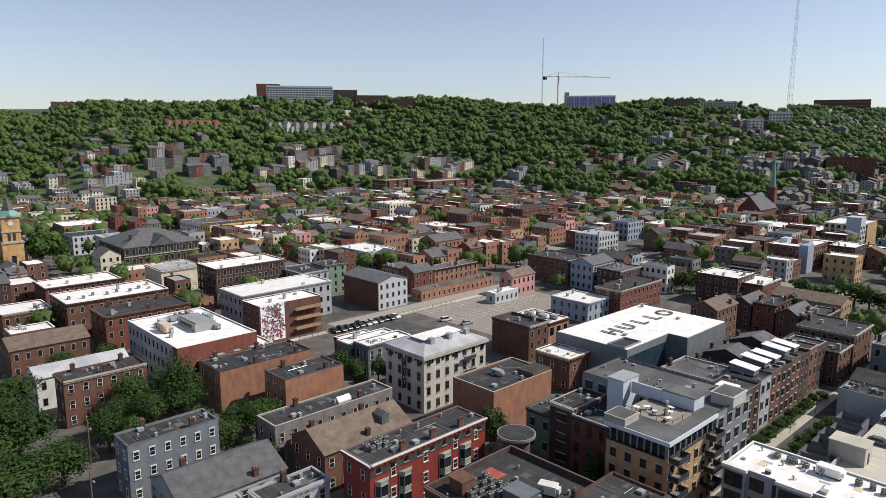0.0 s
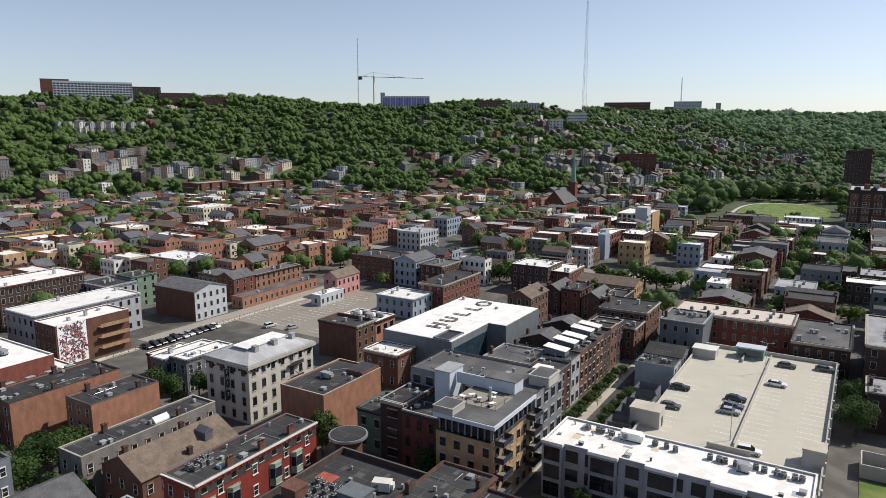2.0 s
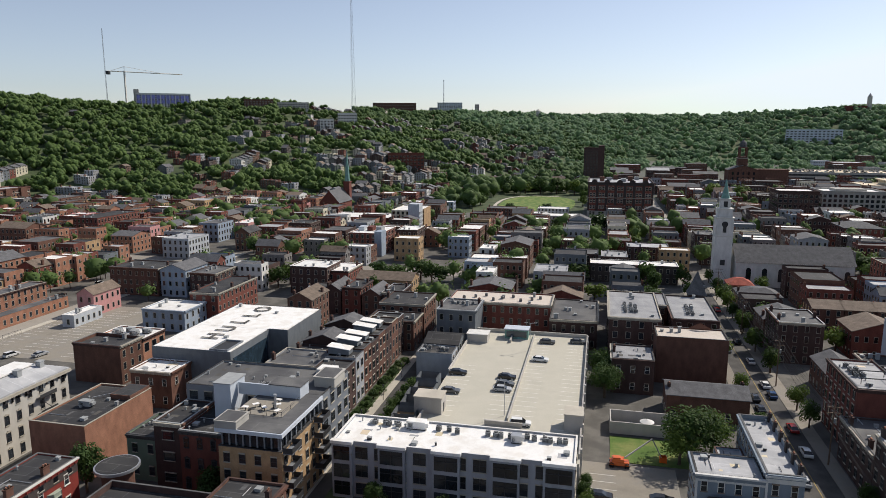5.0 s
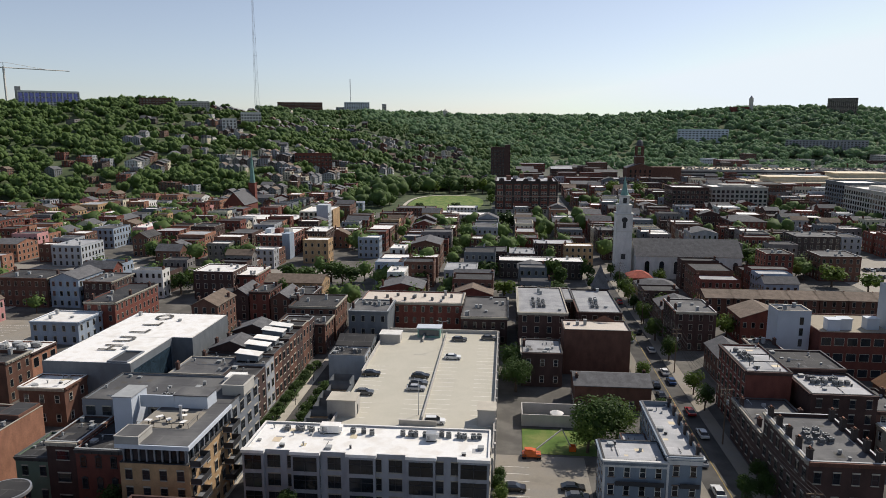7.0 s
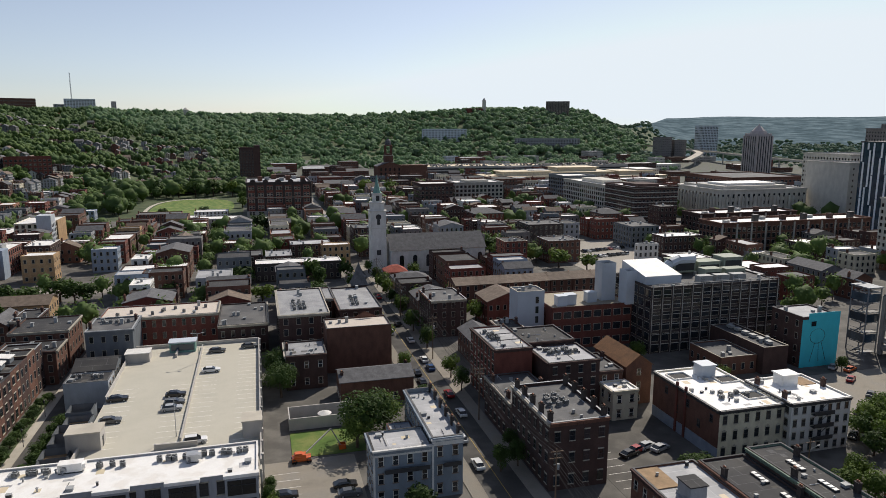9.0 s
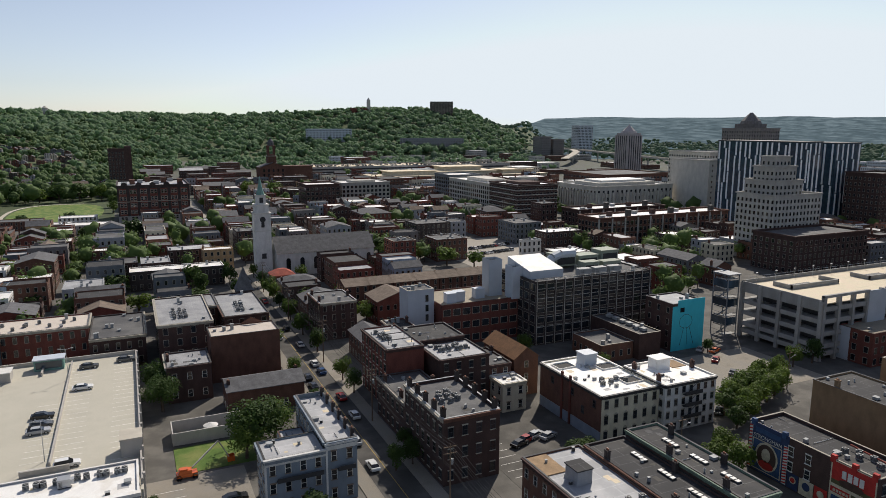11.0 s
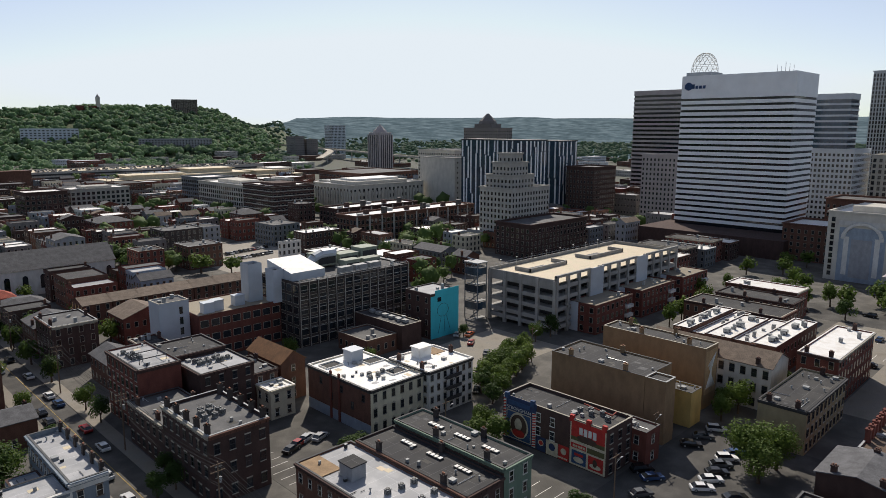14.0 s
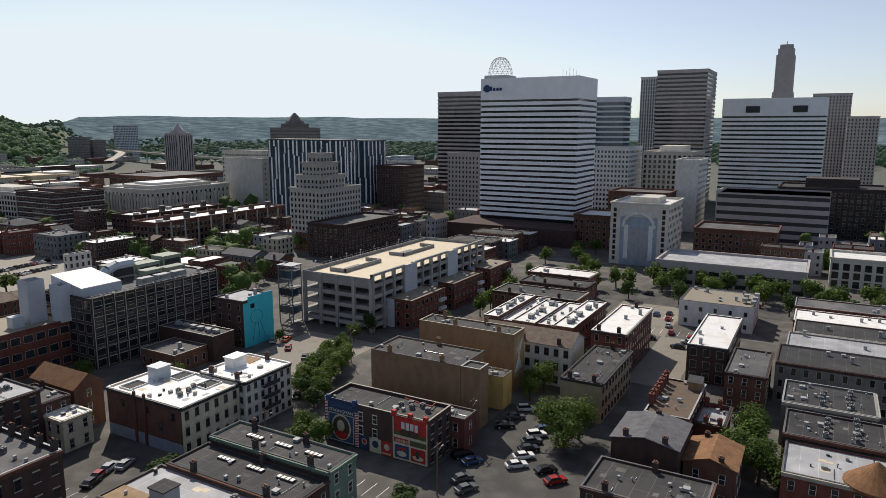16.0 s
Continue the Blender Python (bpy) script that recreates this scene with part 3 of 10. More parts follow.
def air_handler(x, y, z, l=3.2, w=1.6, h=1.4, rot=0.0, mat="unit_grey"):
    root = thing("air_handler", x, y, z, "large sheet-metal air handling unit standing on a roof", "air handler", "rooftop air handlers", rot=rot)
    s = Shape().box(-l / 2, l / 2, -w / 2, w / 2, 0.25, h)
    s.box(-l / 2 - 0.05, l / 2 + 0.05, -w / 2 - 0.05, w / 2 + 0.05, h, h + 0.07)
    s.box(l / 2, l / 2 + 0.5, -w / 3, w / 3, 0.5, h * 0.85, 0, True)
    part("casing", s, mat, root)
    g = Shape()
    for i in range(5):
        z1 = 0.4 + i * (h - 0.6) / 5
        g.box(-l / 2 * 0.8, -l / 8, -w / 2 - 0.04, -w / 2, z1, z1 + 0.08, 0, True)
    part("louvre", g, "unit_dark", root)
    part("skid", Shape().box(-l / 2, l / 2, -w / 2 + 0.1, -w / 2 + 0.25, 0, 0.25).box(-l / 2, l / 2, w / 2 - 0.25, w / 2 - 0.1, 0, 0.25).box(-0.1, 0.1, -w / 2 + 0.2, w / 2 - 0.2, 0.05, 0.2), "unit_dark", root)


def crown_shape(s, r, n, leaf, rg, zc, squash=0.85, lobes=9):
    """Leaf sprays round a few lobes, so that the outline is uneven and gaps show."""
    cs = []
    for i in range(lobes):
        a, e = rg.uniform(0, 6.28), rg.uniform(-0.75, 1.2)
        q = r * rg.uniform(0.35, 0.68)
        cs.append((q * math.cos(a) * math.cos(e), q * math.sin(a) * math.cos(e), zc + q * math.sin(e) * squash, r * rg.uniform(0.34, 0.55)))
    for i in range(n):
        x, y, z, q = cs[i % lobes]
        v = Vector((rg.gauss(0, 1), rg.gauss(0, 1), rg.gauss(0, 0.9))).normalized()
        p = Vector((x, y, z)) + v * q * rg.uniform(0.72, 1.05)
        up = (v + Vector((rg.uniform(-0.7, 0.7), rg.uniform(-0.7, 0.7), rg.uniform(-0.2, 0.8)))).normalized()
        t = up.orthogonal().normalized()
        b = up.cross(t)
        an = rg.uniform(0, 6.28)
        t, b = t * math.cos(an) + b * math.sin(an), b * math.cos(an) - t * math.sin(an)
        l1, l2 = leaf * rg.uniform(0.6, 1.2), leaf * rg.uniform(0.45, 0.9)
        s.quad(tuple(p - t * l1), tuple(p - b * l2 + up * leaf * 0.15), tuple(p + t * l1), tuple(p + b * l2 - up * leaf * 0.15))
    return s


TREES = {}


def tree(x, y, z=0.0, r=3.5, h=9.0, leaves="leaves", variant=0, fine=True, label=""):
    """A broadleaf tree: tapered trunk with limbs, and a ragged crown."""
    big = fine and r > 4.3
    key = (leaves, variant, fine, big)
    if key not in TREES:
        rg = random.Random(variant * 17 + len(leaves))
        cr = crown_shape(Shape(), 1.0, 3000 if big else (1500 if fine else 420), 0.052 if big else (0.085 if fine else 0.15), rg, 1.32, 1.05, 22 if big else 13)
        crown_shape(cr, 0.62, 160, 0.12, rg, 1.4, 0.95, 6)
        tr = Shape().beam((0, 0, 0), (0.02, 0, 0.75), 0.085, 7, r1=0.06)
        for i in range(5):
            a = i * 1.26 + rg.random()
            tr.beam((0.02, 0, 0.6 + 0.05 * i), (0.5 * math.cos(a), 0.5 * math.sin(a), 1.25 + 0.15 * rg.random()), 0.045, 5, r1=0.015)
        TREES[key] = (cr.mesh("crown", [leaves]), tr.mesh("trunk", ["bark"]))
    cr, tr = TREES[key]
    root = thing("tree", x, y, z, label or "green broadleaf tree in full summer leaf", "tree")
    root.matrix_basis = pose(x, y, z, 0, 0, (x * 37 + y * 11) % 360) @ Matrix.Diagonal((r, r, h / 2.4, 1))
    part("trunk", tr, None, root)
    part("crown", cr, None, root)
    return root


def free(x0, x1, y0, y1):
    return not any(x0 < b and a < x1 and y0 < d and c < y1 for a, b, c, d in TAKEN)


def keep(x0, x1, y0, y1):
    """Keeps a stretch of the plan clear of the rows of small houses."""
    TAKEN.append((x0, x1, y0, y1))


FAR, FAR_MATS, FAR_SPOTS = Shape(), [], []


def far_slot(name):
    if name not in FAR_MATS:
        FAR_MATS.append(name)
    return FAR_MATS.index(name)


def far_house(x0, x1, y0, y1, h, wall, roof, floors, kind, ridge, rise, base, faces):
    """A house too far off to stand alone: it joins the mass of far houses."""
    w, r, gl, fr = far_slot(wall), far_slot(roof), far_slot("glass"), far_slot("trim_stone")
    FAR.box(x0, x1, y0, y1, base - 3, base + h, w)
    cx, cy, z, o = (x0 + x1) / 2, (y0 + y1) / 2, base + h, 0.35
    if kind == "flat":
        FAR.box(x0 + 0.35, x1 - 0.35, y0 + 0.35, y1 - 0.35, z, z + 0.08, r)
        FAR.box(x0, x1, y0, y0 + 0.35, z, z + 0.5, w).box(x0, x1, y1 - 0.35, y1, z, z + 0.5, w).box(x0, x0 + 0.35, y0 + 0.35, y1 - 0.35, z, z + 0.5, w).box(x1 - 0.35, x1, y0 + 0.35, y1 - 0.35, z, z + 0.5, w)
    elif ridge == "y":
        FAR.poly([(x0, y0, z), (x1, y0, z), (cx, y0, z + rise)], w).poly([(x1, y1, z), (x0, y1, z), (cx, y1, z + rise)], w)
        FAR.quad((x0 - o, y0 - o, z - 0.1), (cx, y0 - o, z + rise + 0.1), (cx, y1 + o, z + rise + 0.1), (x0 - o, y1 + o, z - 0.1), r)
        FAR.quad((cx, y0 - o, z + rise + 0.1), (x1 + o, y0 - o, z - 0.1), (x1 + o, y1 + o, z - 0.1), (cx, y1 + o, z + rise + 0.1), r)
    else:
        FAR.poly([(x0, y1, z), (x0, y0, z), (x0, cy, z + rise)], w).poly([(x1, y0, z), (x1, y1, z), (x1, cy, z + rise)], w)
        FAR.quad((x0 - o, y0 - o, z - 0.1), (x1 + o, y0 - o, z - 0.1), (x1 + o, cy, z + rise + 0.1), (x0 - o, cy, z + rise + 0.1), r)
        FAR.quad((x0 - o, cy, z + rise + 0.1), (x1 + o, cy, z + rise + 0.1), (x1 + o, y1 + o, z - 0.1), (x0 - o, y1 + o, z - 0.1), r)
    FAR.box(x0 + 0.3, x0 + 1.0, cy, cy + 0.9, z, z + 2.2, far_slot("brick_brown"))
    fh = h / floors
    for f in faces:
        length = x1 - x0 if f == "f" else y1 - y0
        n = max(2, int(length / 2.6))
        for k in range(floors):
            for i in range(n):
                u, zz = (i + 0.5) * length / n, base + k * fh + 0.9
                for a, lo, hi, e, sl in ((0.62, -0.15, 1.75, 0.03, fr), (0.48, 0, 1.6, 0.06, gl)):
                    if f == "f":
                        FAR.quad((x0 + u - a, y0 - e, zz + lo), (x0 + u + a, y0 - e, zz + lo), (x0 + u + a, y0 - e, zz + hi), (x0 + u - a, y0 - e, zz + hi), sl)
                    else:
                        xx = x1 + e if f == "r" else x0 - e
                        FAR.quad((xx, y0 + u - a, zz + lo), (xx, y0 + u + a, zz + lo), (xx, y0 + u + a, zz + hi), (xx, y0 + u - a, zz + hi), sl)


def row_house(x0, x1, y0, y1, h, wall, roof, floors, kind="flat", ridge="y", rise=2.0, base=0.0, faces="fr", label=""):
    """A small house of the farther rows: walls, roof, joined windows, a chimney."""
    cx, cy, X, Y = (x0 + x1) / 2, (y0 + y1) / 2, (x1 - x0) / 2, (y1 - y0) / 2
    if math.hypot(cx, cy) > 330:
        far_house(x0, x1, y0, y1, h, wall, roof, floors, kind, ridge, rise, base, faces)
        return None
    root = thing("house", cx, cy, base, label or f"{FLOORWORD.get(floors, 'tall')} {WALLWORD[wall]} row house with {ROOFWORD[roof]}", "house", "row houses of the old quarter")
    s, r = Shape(), Shape()
    if kind == "flat":
        wall_shell(s, -X, X, -Y, Y, h, h + 0.4, 0.35)
        r.box(-X + 0.35, X - 0.35, -Y + 0.35, Y - 0.35, h - 0.2, h)
    else:
        s.box(-X, X, -Y, Y, -3, h)
        o = 0.35
        if ridge == "y":
            s.poly([(-X, -Y, h), (X, -Y, h), (0, -Y, h + rise)]).poly([(X, Y, h), (-X, Y, h), (0, Y, h + rise)])
            e = h - o * rise / X
            pr = [(-X - o, e), (0, h + rise), (X + o, e), (X + o, e + 0.2), (0, h + rise + 0.2), (-X - o, e + 0.2)]
            pt = lambda q, k: (q[0], k * (Y + o), q[1])
        else:
            s.poly([(-X, Y, h), (-X, -Y, h), (-X, 0, h + rise)]).poly([(X, -Y, h), (X, Y, h), (X, 0, h + rise)])
            e = h - o * rise / Y
            pr = [(-Y - o, e), (0, h + rise), (Y + o, e), (Y + o, e + 0.2), (0, h + rise + 0.2), (-Y - o, e + 0.2)]
            pt = lambda q, k: (k * (X + o), q[0], q[1])
        n = len(pr)
        for i in range(n):
            j = (i + 1) % n
            r.quad(pt(pr[i], -1), pt(pr[j], -1), pt(pr[j], 1), pt(pr[i], 1))
        for k in (-1, 1):
            r.poly([pt(q, k) for q in (pr[0], pr[1], pr[4], pr[5])]).poly([pt(q, k) for q in (pr[1], pr[2], pr[3], pr[4])])
    part("wall", s, wall, root)
    part("roof", r, roof, root)
    windows_joined(root, faces, 2 * X, 2 * Y, floors, h, 0.95, 1.6, 2.5)
    if kind != "flat" or rng.random() < 0.6:
        chimney(root, rng.choice((-1, 1)) * (X - 0.5), rng.uniform(-Y * 0.6, Y * 0.6), h, top=1.5 if kind == "flat" else 2.4)
    return root


def grid_tower(x0, x1, y0, y1, h, wall, roof="roof_grey", floors=12, gap=3.2, ww=1.5, wh=1.9, faces="fl", base=0.0, label="", setback=None, name="tower"):
    """A masonry tower: punched windows in rows, a cornice, a plant room on the roof."""
    keep(x0 - 2, x1 + 2, y0 - 2, y1 + 2)
    cx, cy, X, Y = (x0 + x1) / 2, (y0 + y1) / 2, (x1 - x0) / 2, (y1 - y0) / 2
    root = thing(name, cx, cy, base, label or f"tall {WALLWORD[wall]} building with rows of windows", "building")
    part("wall", wall_shell(Shape(), -X, X, -Y, Y, h, h + 1.0, 0.5), wall, root)
    part("roof", Shape().box(-X + 0.5, X - 0.5, -Y + 0.5, Y - 0.5, h - 0.4, h), roof, root)
    part("cornice", ring(Shape(), -X - 0.5, X + 0.5, -Y - 0.5, Y + 0.5, h + 0.3, h + 1.05, 0.9), wall, root)
    windows_joined(root, faces, 2 * X, 2 * Y, floors, h - 1, ww, wh, gap)
    if setback:
        part("plant_room", Shape().box(-X * 0.5, X * 0.5, -Y * 0.5, Y * 0.5, h, h + setback), wall, root)
    return root


def band_tower(x0, x1, y0, y1, h, wall, floors, crown=0.0, faces="fl", base=0.0, label="", glass="glass", band=0.5, name="office_tower", start=0.0):
    """An office tower: a dark glass body with a spandrel band round each storey."""
    keep(x0 - 2, x1 + 2, y0 - 2, y1 + 2)
    cx, cy, X, Y = (x0 + x1) / 2, (y0 + y1) / 2, (x1 - x0) / 2, (y1 - y0) / 2
    root = thing(name, cx, cy, base, label, "office tower")
    part("glazing", Shape().box(-X, X, -Y, Y, 0, h - crown), glass, root)
    fh = (h - crown - start) / floors
    me = ring(Shape(), -X - 0.35, X + 0.35, -Y - 0.35, Y + 0.35, 0, fh * band, 0.6).mesh("spandrel", [wall])
    for k in range(floors):
        part("spandrel", me, None, root, at=pose(0, 0, start + k * fh))
    m = Shape()
    for f in faces:
        length, off = (2 * X, Y) if f in "fn" else (2 * Y, X)
        n = int(length / 1.6)
        c, q = math.cos(radians(TURN[f])), math.sin(radians(TURN[f]))
        for i in range(n):
            u = (i - (n - 1) / 2) * length / n
            p = [(u - 0.06, -off - 0.06, start), (u + 0.06, -off - 0.06, start), (u + 0.06, -off - 0.06, h - crown), (u - 0.06, -off - 0.06, h - crown)]
            m.poly([(a * c - b * q, a * q + b * c, t) for a, b, t in p])
    part("mullions", m, "trim_dark", root, kind="stuff")
    if crown:
        part("crown_wall", wall_shell(Shape(), -X - 0.35, X + 0.35, -Y - 0.35, Y + 0.35, crown - 1, crown, 0.5), wall, root, at=pose(0, 0, h - crown))
        part("roof", Shape().box(-X + 0.2, X - 0.2, -Y + 0.2, Y - 0.2, h - 1.5, h - 1.0), "roof_grey", root)
    return root


def car(x, y, z=0.0, rot=0.0, color="car_black", label=""):
    """A saloon or small utility car: shaped body, glasshouse, wheels, lamps."""
    suv = color.endswith("suv")
    key = ("car", color)
    if key not in SHARED:
        hgt = 1.62 if suv else 1.42
        b = Shape()
        prof = [(-2.25, 0.32), (2.25, 0.32), (2.3, 0.62), (2.1, 0.84), (1.05, 0.96), (-1.75 if suv else -1.5, 0.98), (-2.2, 0.92), (-2.3, 0.62)]
        for sy in (-0.88, 0.88):
            b.poly([(px, sy, pz) for px, pz in (prof if sy < 0 else prof[::-1])])
        for i in range(len(prof)):
            p, q = prof[i], prof[(i + 1) % len(prof)]
            b.quad((p[0], -0.88, p[1]), (p[0], 0.88, p[1]), (q[0], 0.88, q[1]), (q[0], -0.88, q[1]))
        top = [(-1.25 if not suv else -1.9, hgt), (0.35, hgt)]
        b.box(top[0][0], top[1][0], -0.66, 0.66, hgt - 0.05, hgt, 0, True)
        g = Shape()
        lo = [(-1.95 if not suv else -2.1, 0.94), (1.1, 0.94)]
        for sy in (-1, 1):
            p = [(lo[0][0], sy * 0.82, lo[0][1]), (lo[1][0], sy * 0.82, lo[1][1]), (top[1][0], sy * 0.66, hgt - 0.04), (top[0][0], sy * 0.66, hgt - 0.04)]
            g.poly(p if sy < 0 else p[::-1])
        for k in (0, 1):
            g.quad((lo[k][0], -0.82, lo[k][1]), (lo[k][0], 0.82, lo[k][1]), (top[k][0], 0.66, hgt - 0.04), (top[k][0], -0.66, hgt - 0.04))
        w = Shape()
        n = 12
        for sy in (-0.1, 0.1):
            w.poly([(0.33 * math.cos(2 * math.pi * i / n), sy, 0.33 * math.sin(2 * math.pi * i / n)) for i in range(n)])
            w.poly([(0.2 * math.cos(2 * math.pi * i / n), sy * 1.08, 0.2 * math.sin(2 * math.pi * i / n)) for i in range(n)], 1)
        for i in range(n):
            a0, a1 = 2 * math.pi * i / n, 2 * math.pi * (i + 1) / n
            w.quad((0.33 * math.cos(a0), -0.1, 0.33 * math.sin(a0)), (0.33 * math.cos(a1), -0.1, 0.33 * math.sin(a1)), (0.33 * math.cos(a1), 0.1, 0.33 * math.sin(a1)), (0.33 * math.cos(a0), 0.1, 0.33 * math.sin(a0)))
        SHARED[key] = (b.mesh("body", [color.replace("_suv", "")]), g.mesh("glasshouse", ["glass"]), w.mesh("wheel", ["rubber", "steel"]))
    body, glasshouse, wheel = SHARED[key]
    root = thing("car", x, y, z, label or f"parked {color.replace('car_', '').replace('_', ' ')} car".replace("suv", "sport utility") + " on the asphalt", "car", rot=rot)
    part("body", body, None, root)
    part("glasshouse", glasshouse, None, root)
    for a in (-1.4, 1.4):
        for b2 in (-0.83, 0.83):
            part("wheel", wheel, None, root, at=pose(a, b2, 0.33))
    return root


def sign_text(words, at, size, mat, parent=None, name="lettering"):
    cu = bpy.data.curves.new(name, "FONT")
    cu.body, cu.size, cu.align_x, cu.align_y, cu.extrude = words, size, "CENTER", "CENTER", 0.01
    cu.materials.append(MATS[mat])
    ob = new(name, cu)
    ob.parent = parent
    ob.matrix_basis = at
    return ob


for nm, c in (("black", (0.012, 0.012, 0.014)), ("white", (0.7, 0.7, 0.69)), ("silver", (0.38, 0.39, 0.40)), ("grey", (0.09, 0.095, 0.10)),
              ("red", (0.32, 0.02, 0.02)), ("blue", (0.03, 0.07, 0.17)), ("orange", (0.6, 0.12, 0.02))):
    material("car_" + nm, c, 0.25, 0.04, 3.0, bump=0.0, spec=0.6, rand=0.1)

# ---- the land: a flat basin, wooded hills round it ----
# bearing (degrees, left of +y positive): where the slope starts, where it crests, how high
HILLS = [(-180, 3000, 4600, 124), (-60, 3000, 4600, 132), (-34, 2700, 4400, 128), (-30, 1600, 2150, 62), (-26, 1480, 1980, 100), (-20, 1450, 1950, 110), (-12, 1450, 1950, 90), (-4, 1450, 1950, 90),
         (6, 1000, 1850, 92), (13, 720, 1560, 95), (20, 600, 1230, 92), (28, 640, 1120, 96), (45, 700, 1080, 97), (60, 650, 1060, 99),
         (72, 600, 1080, 97), (78, 640, 1250, 92), (95, 700, 1400, 92), (180, 3000, 4600, 100)]


def land(x, y):
    r, a = math.hypot(x, y), math.degrees(math.atan2(-x, y))
    for p, q in zip(HILLS, HILLS[1:]):
        if p[0] <= a <= q[0]:
            k = (a - p[0]) / (q[0] - p[0])
            k = k * k * (3 - 2 * k)
            r0, r1, z1 = (p[i] + (q[i] - p[i]) * k for i in (1, 2, 3))
            break
    s = min(1.0, max(0.0, (r - r0) / (r1 - r0)))
    s = s ** 1.15 * (1 + 0.3 * (1 - s)) if s > 0 else 0.0
    bumps = noise.noise(Vector((x / 160, y / 160, 0))) * 9 + noise.noise(Vector((x / 420, y / 420, 3))) * 14
    return z1 * min(1.0, s) + bumps * min(1.0, s * 2.0) * 0.8


def build_ground():
    rs = [0, 60, 140, 240, 340, 440, 540] + [600 + 45 * i for i in range(34)] + [2200, 2450, 2700, 2900, 3100, 3350, 3600, 3900, 4200, 4500, 4850]
    n = 240
    s = Shape()
    s.v.append((0, 0, 0))
    for r in rs[1:]:
        for i in range(n):
            a = 2 * math.pi * i / n
            x, y = r * math.sin(a), r * math.cos(a)
            s.v.append((x, y, land(x, y)))
    for i in range(n):
        s.f.append((0, 1 + (i + 1) % n, 1 + i))
        s.m.append(0)
    for k in range(len(rs) - 2):
        for i in range(n):
            j = (i + 1) % n
            a, b = 1 + k * n, 1 + (k + 1) * n
            s.f.append((a + i, a + j, b + j, b + i))
            # Ground past 2600 m, and flats past 1500 m, take the haze-tinted canopy.
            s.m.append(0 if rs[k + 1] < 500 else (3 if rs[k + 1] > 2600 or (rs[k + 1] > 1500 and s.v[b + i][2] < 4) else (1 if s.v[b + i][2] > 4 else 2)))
    me = s.mesh("ground", ["asphalt_pale", "woodland_floor", "town_floor", "hazed_canopy"])
    me.polygons.foreach_set("use_smooth", [True] * len(me.polygons))
    ob = tagged(new("ground", me), "pale worn asphalt and grassy hillsides out to the horizon", "ground", kind="structure")
    return ob


build_ground()


def ico(sub):
    bm = bmesh.new()
    bmesh.ops.create_icosphere(bm, subdivisions=sub, radius=1.0)
    v = np.array([tuple(p.co) for p in bm.verts])
    f = np.array([[p.index for p in q.verts] for q in bm.faces])
    bm.free()
    return v, f


def crowns(name, label, cen, rad, tall, quads, leaf, leaves, seed, fine=2, body=1.0):
    """Many ragged tree crowns in one mass: a lumpy leafy body each, with leaf sprays standing off it."""
    g = np.random.default_rng(seed)
    cen, rad, tall = np.array(cen), np.array(rad), np.array(tall)
    k = len(cen)
    iv, tri = ico(fine)
    ph = g.uniform(0, 6.28, (k, 1, 6))
    def lump(v):
        return 0.86 + 0.17 * np.sin(4.2 * v[..., 0] + ph[..., 0]) * np.cos(3.7 * v[..., 1] + ph[..., 1]) + 0.13 * np.sin(6.1 * v[..., 2] + ph[..., 2] + 3.1 * v[..., 0]) + 0.08 * np.sin(7.3 * v[..., 1] + ph[..., 3])
    core = np.broadcast_to(iv, (k,) + iv.shape)
    stretch = np.stack([rad, rad, rad * tall], 1)[:, None, :]
    cv = cen[:, None, :] + core * (lump(core) * g.uniform(0.88, 1.08, core.shape[:2]) * body)[..., None] * stretch
    v = g.normal(size=(k, quads, 3))
    v[..., 2] = np.abs(v[..., 2]) - 0.45
    v /= np.linalg.norm(v, axis=2)[..., None]
    p = cen[:, None, :] + v * (lump(v) * g.uniform(0.92, 1.14, (k, quads)))[..., None] * stretch
    up = v + g.uniform(-0.55, 0.55, (k, quads, 3)) + np.array([0, 0, 0.25])
    up /= np.linalg.norm(up, axis=2)[..., None]
    t = np.cross(up, g.normal(size=up.shape))
    t /= np.linalg.norm(t, axis=2)[..., None]
    b = np.cross(up, t)
    l1 = (leaf * g.uniform(0.5, 1.2, (k, quads)))[..., None]
    l2 = (leaf * g.uniform(0.4, 0.9, (k, quads)))[..., None]
    qv = np.stack([p - t * l1, p - b * l2, p + t * l1, p + b * l2], 2).reshape(-1, 3)
    nc, nt, nq = cv.shape[0] * cv.shape[1], k * len(tri), k * quads
    vs = np.concatenate([cv.reshape(-1, 3), qv])
    ti = (tri[None] + (np.arange(k) * len(iv))[:, None, None]).reshape(-1)
    loops = np.concatenate([ti, nc + np.arange(4 * nq)])
    start = np.concatenate([np.arange(0, 3 * nt, 3), 3 * nt + np.arange(0, 4 * nq, 4)])
    me = bpy.data.meshes.new(name)
    me.vertices.add(len(vs))
    me.vertices.foreach_set("co", vs.ravel())
    me.loops.add(len(loops))
    me.loops.foreach_set("vertex_index", loops)
    me.polygons.add(nt + nq)
    me.polygons.foreach_set("loop_start", start)
    me.polygons.foreach_set("loop_total", np.concatenate([np.full(nt, 3), np.full(nq, 4)]))
    me.polygons.foreach_set("use_smooth", np.concatenate([np.ones(nt, bool), np.zeros(nq, bool)]))
    me.update(calc_edges=True)
    me.materials.append(MATS[leaves])
    tagged(new(name, me), label, "trees", kind="stuff")


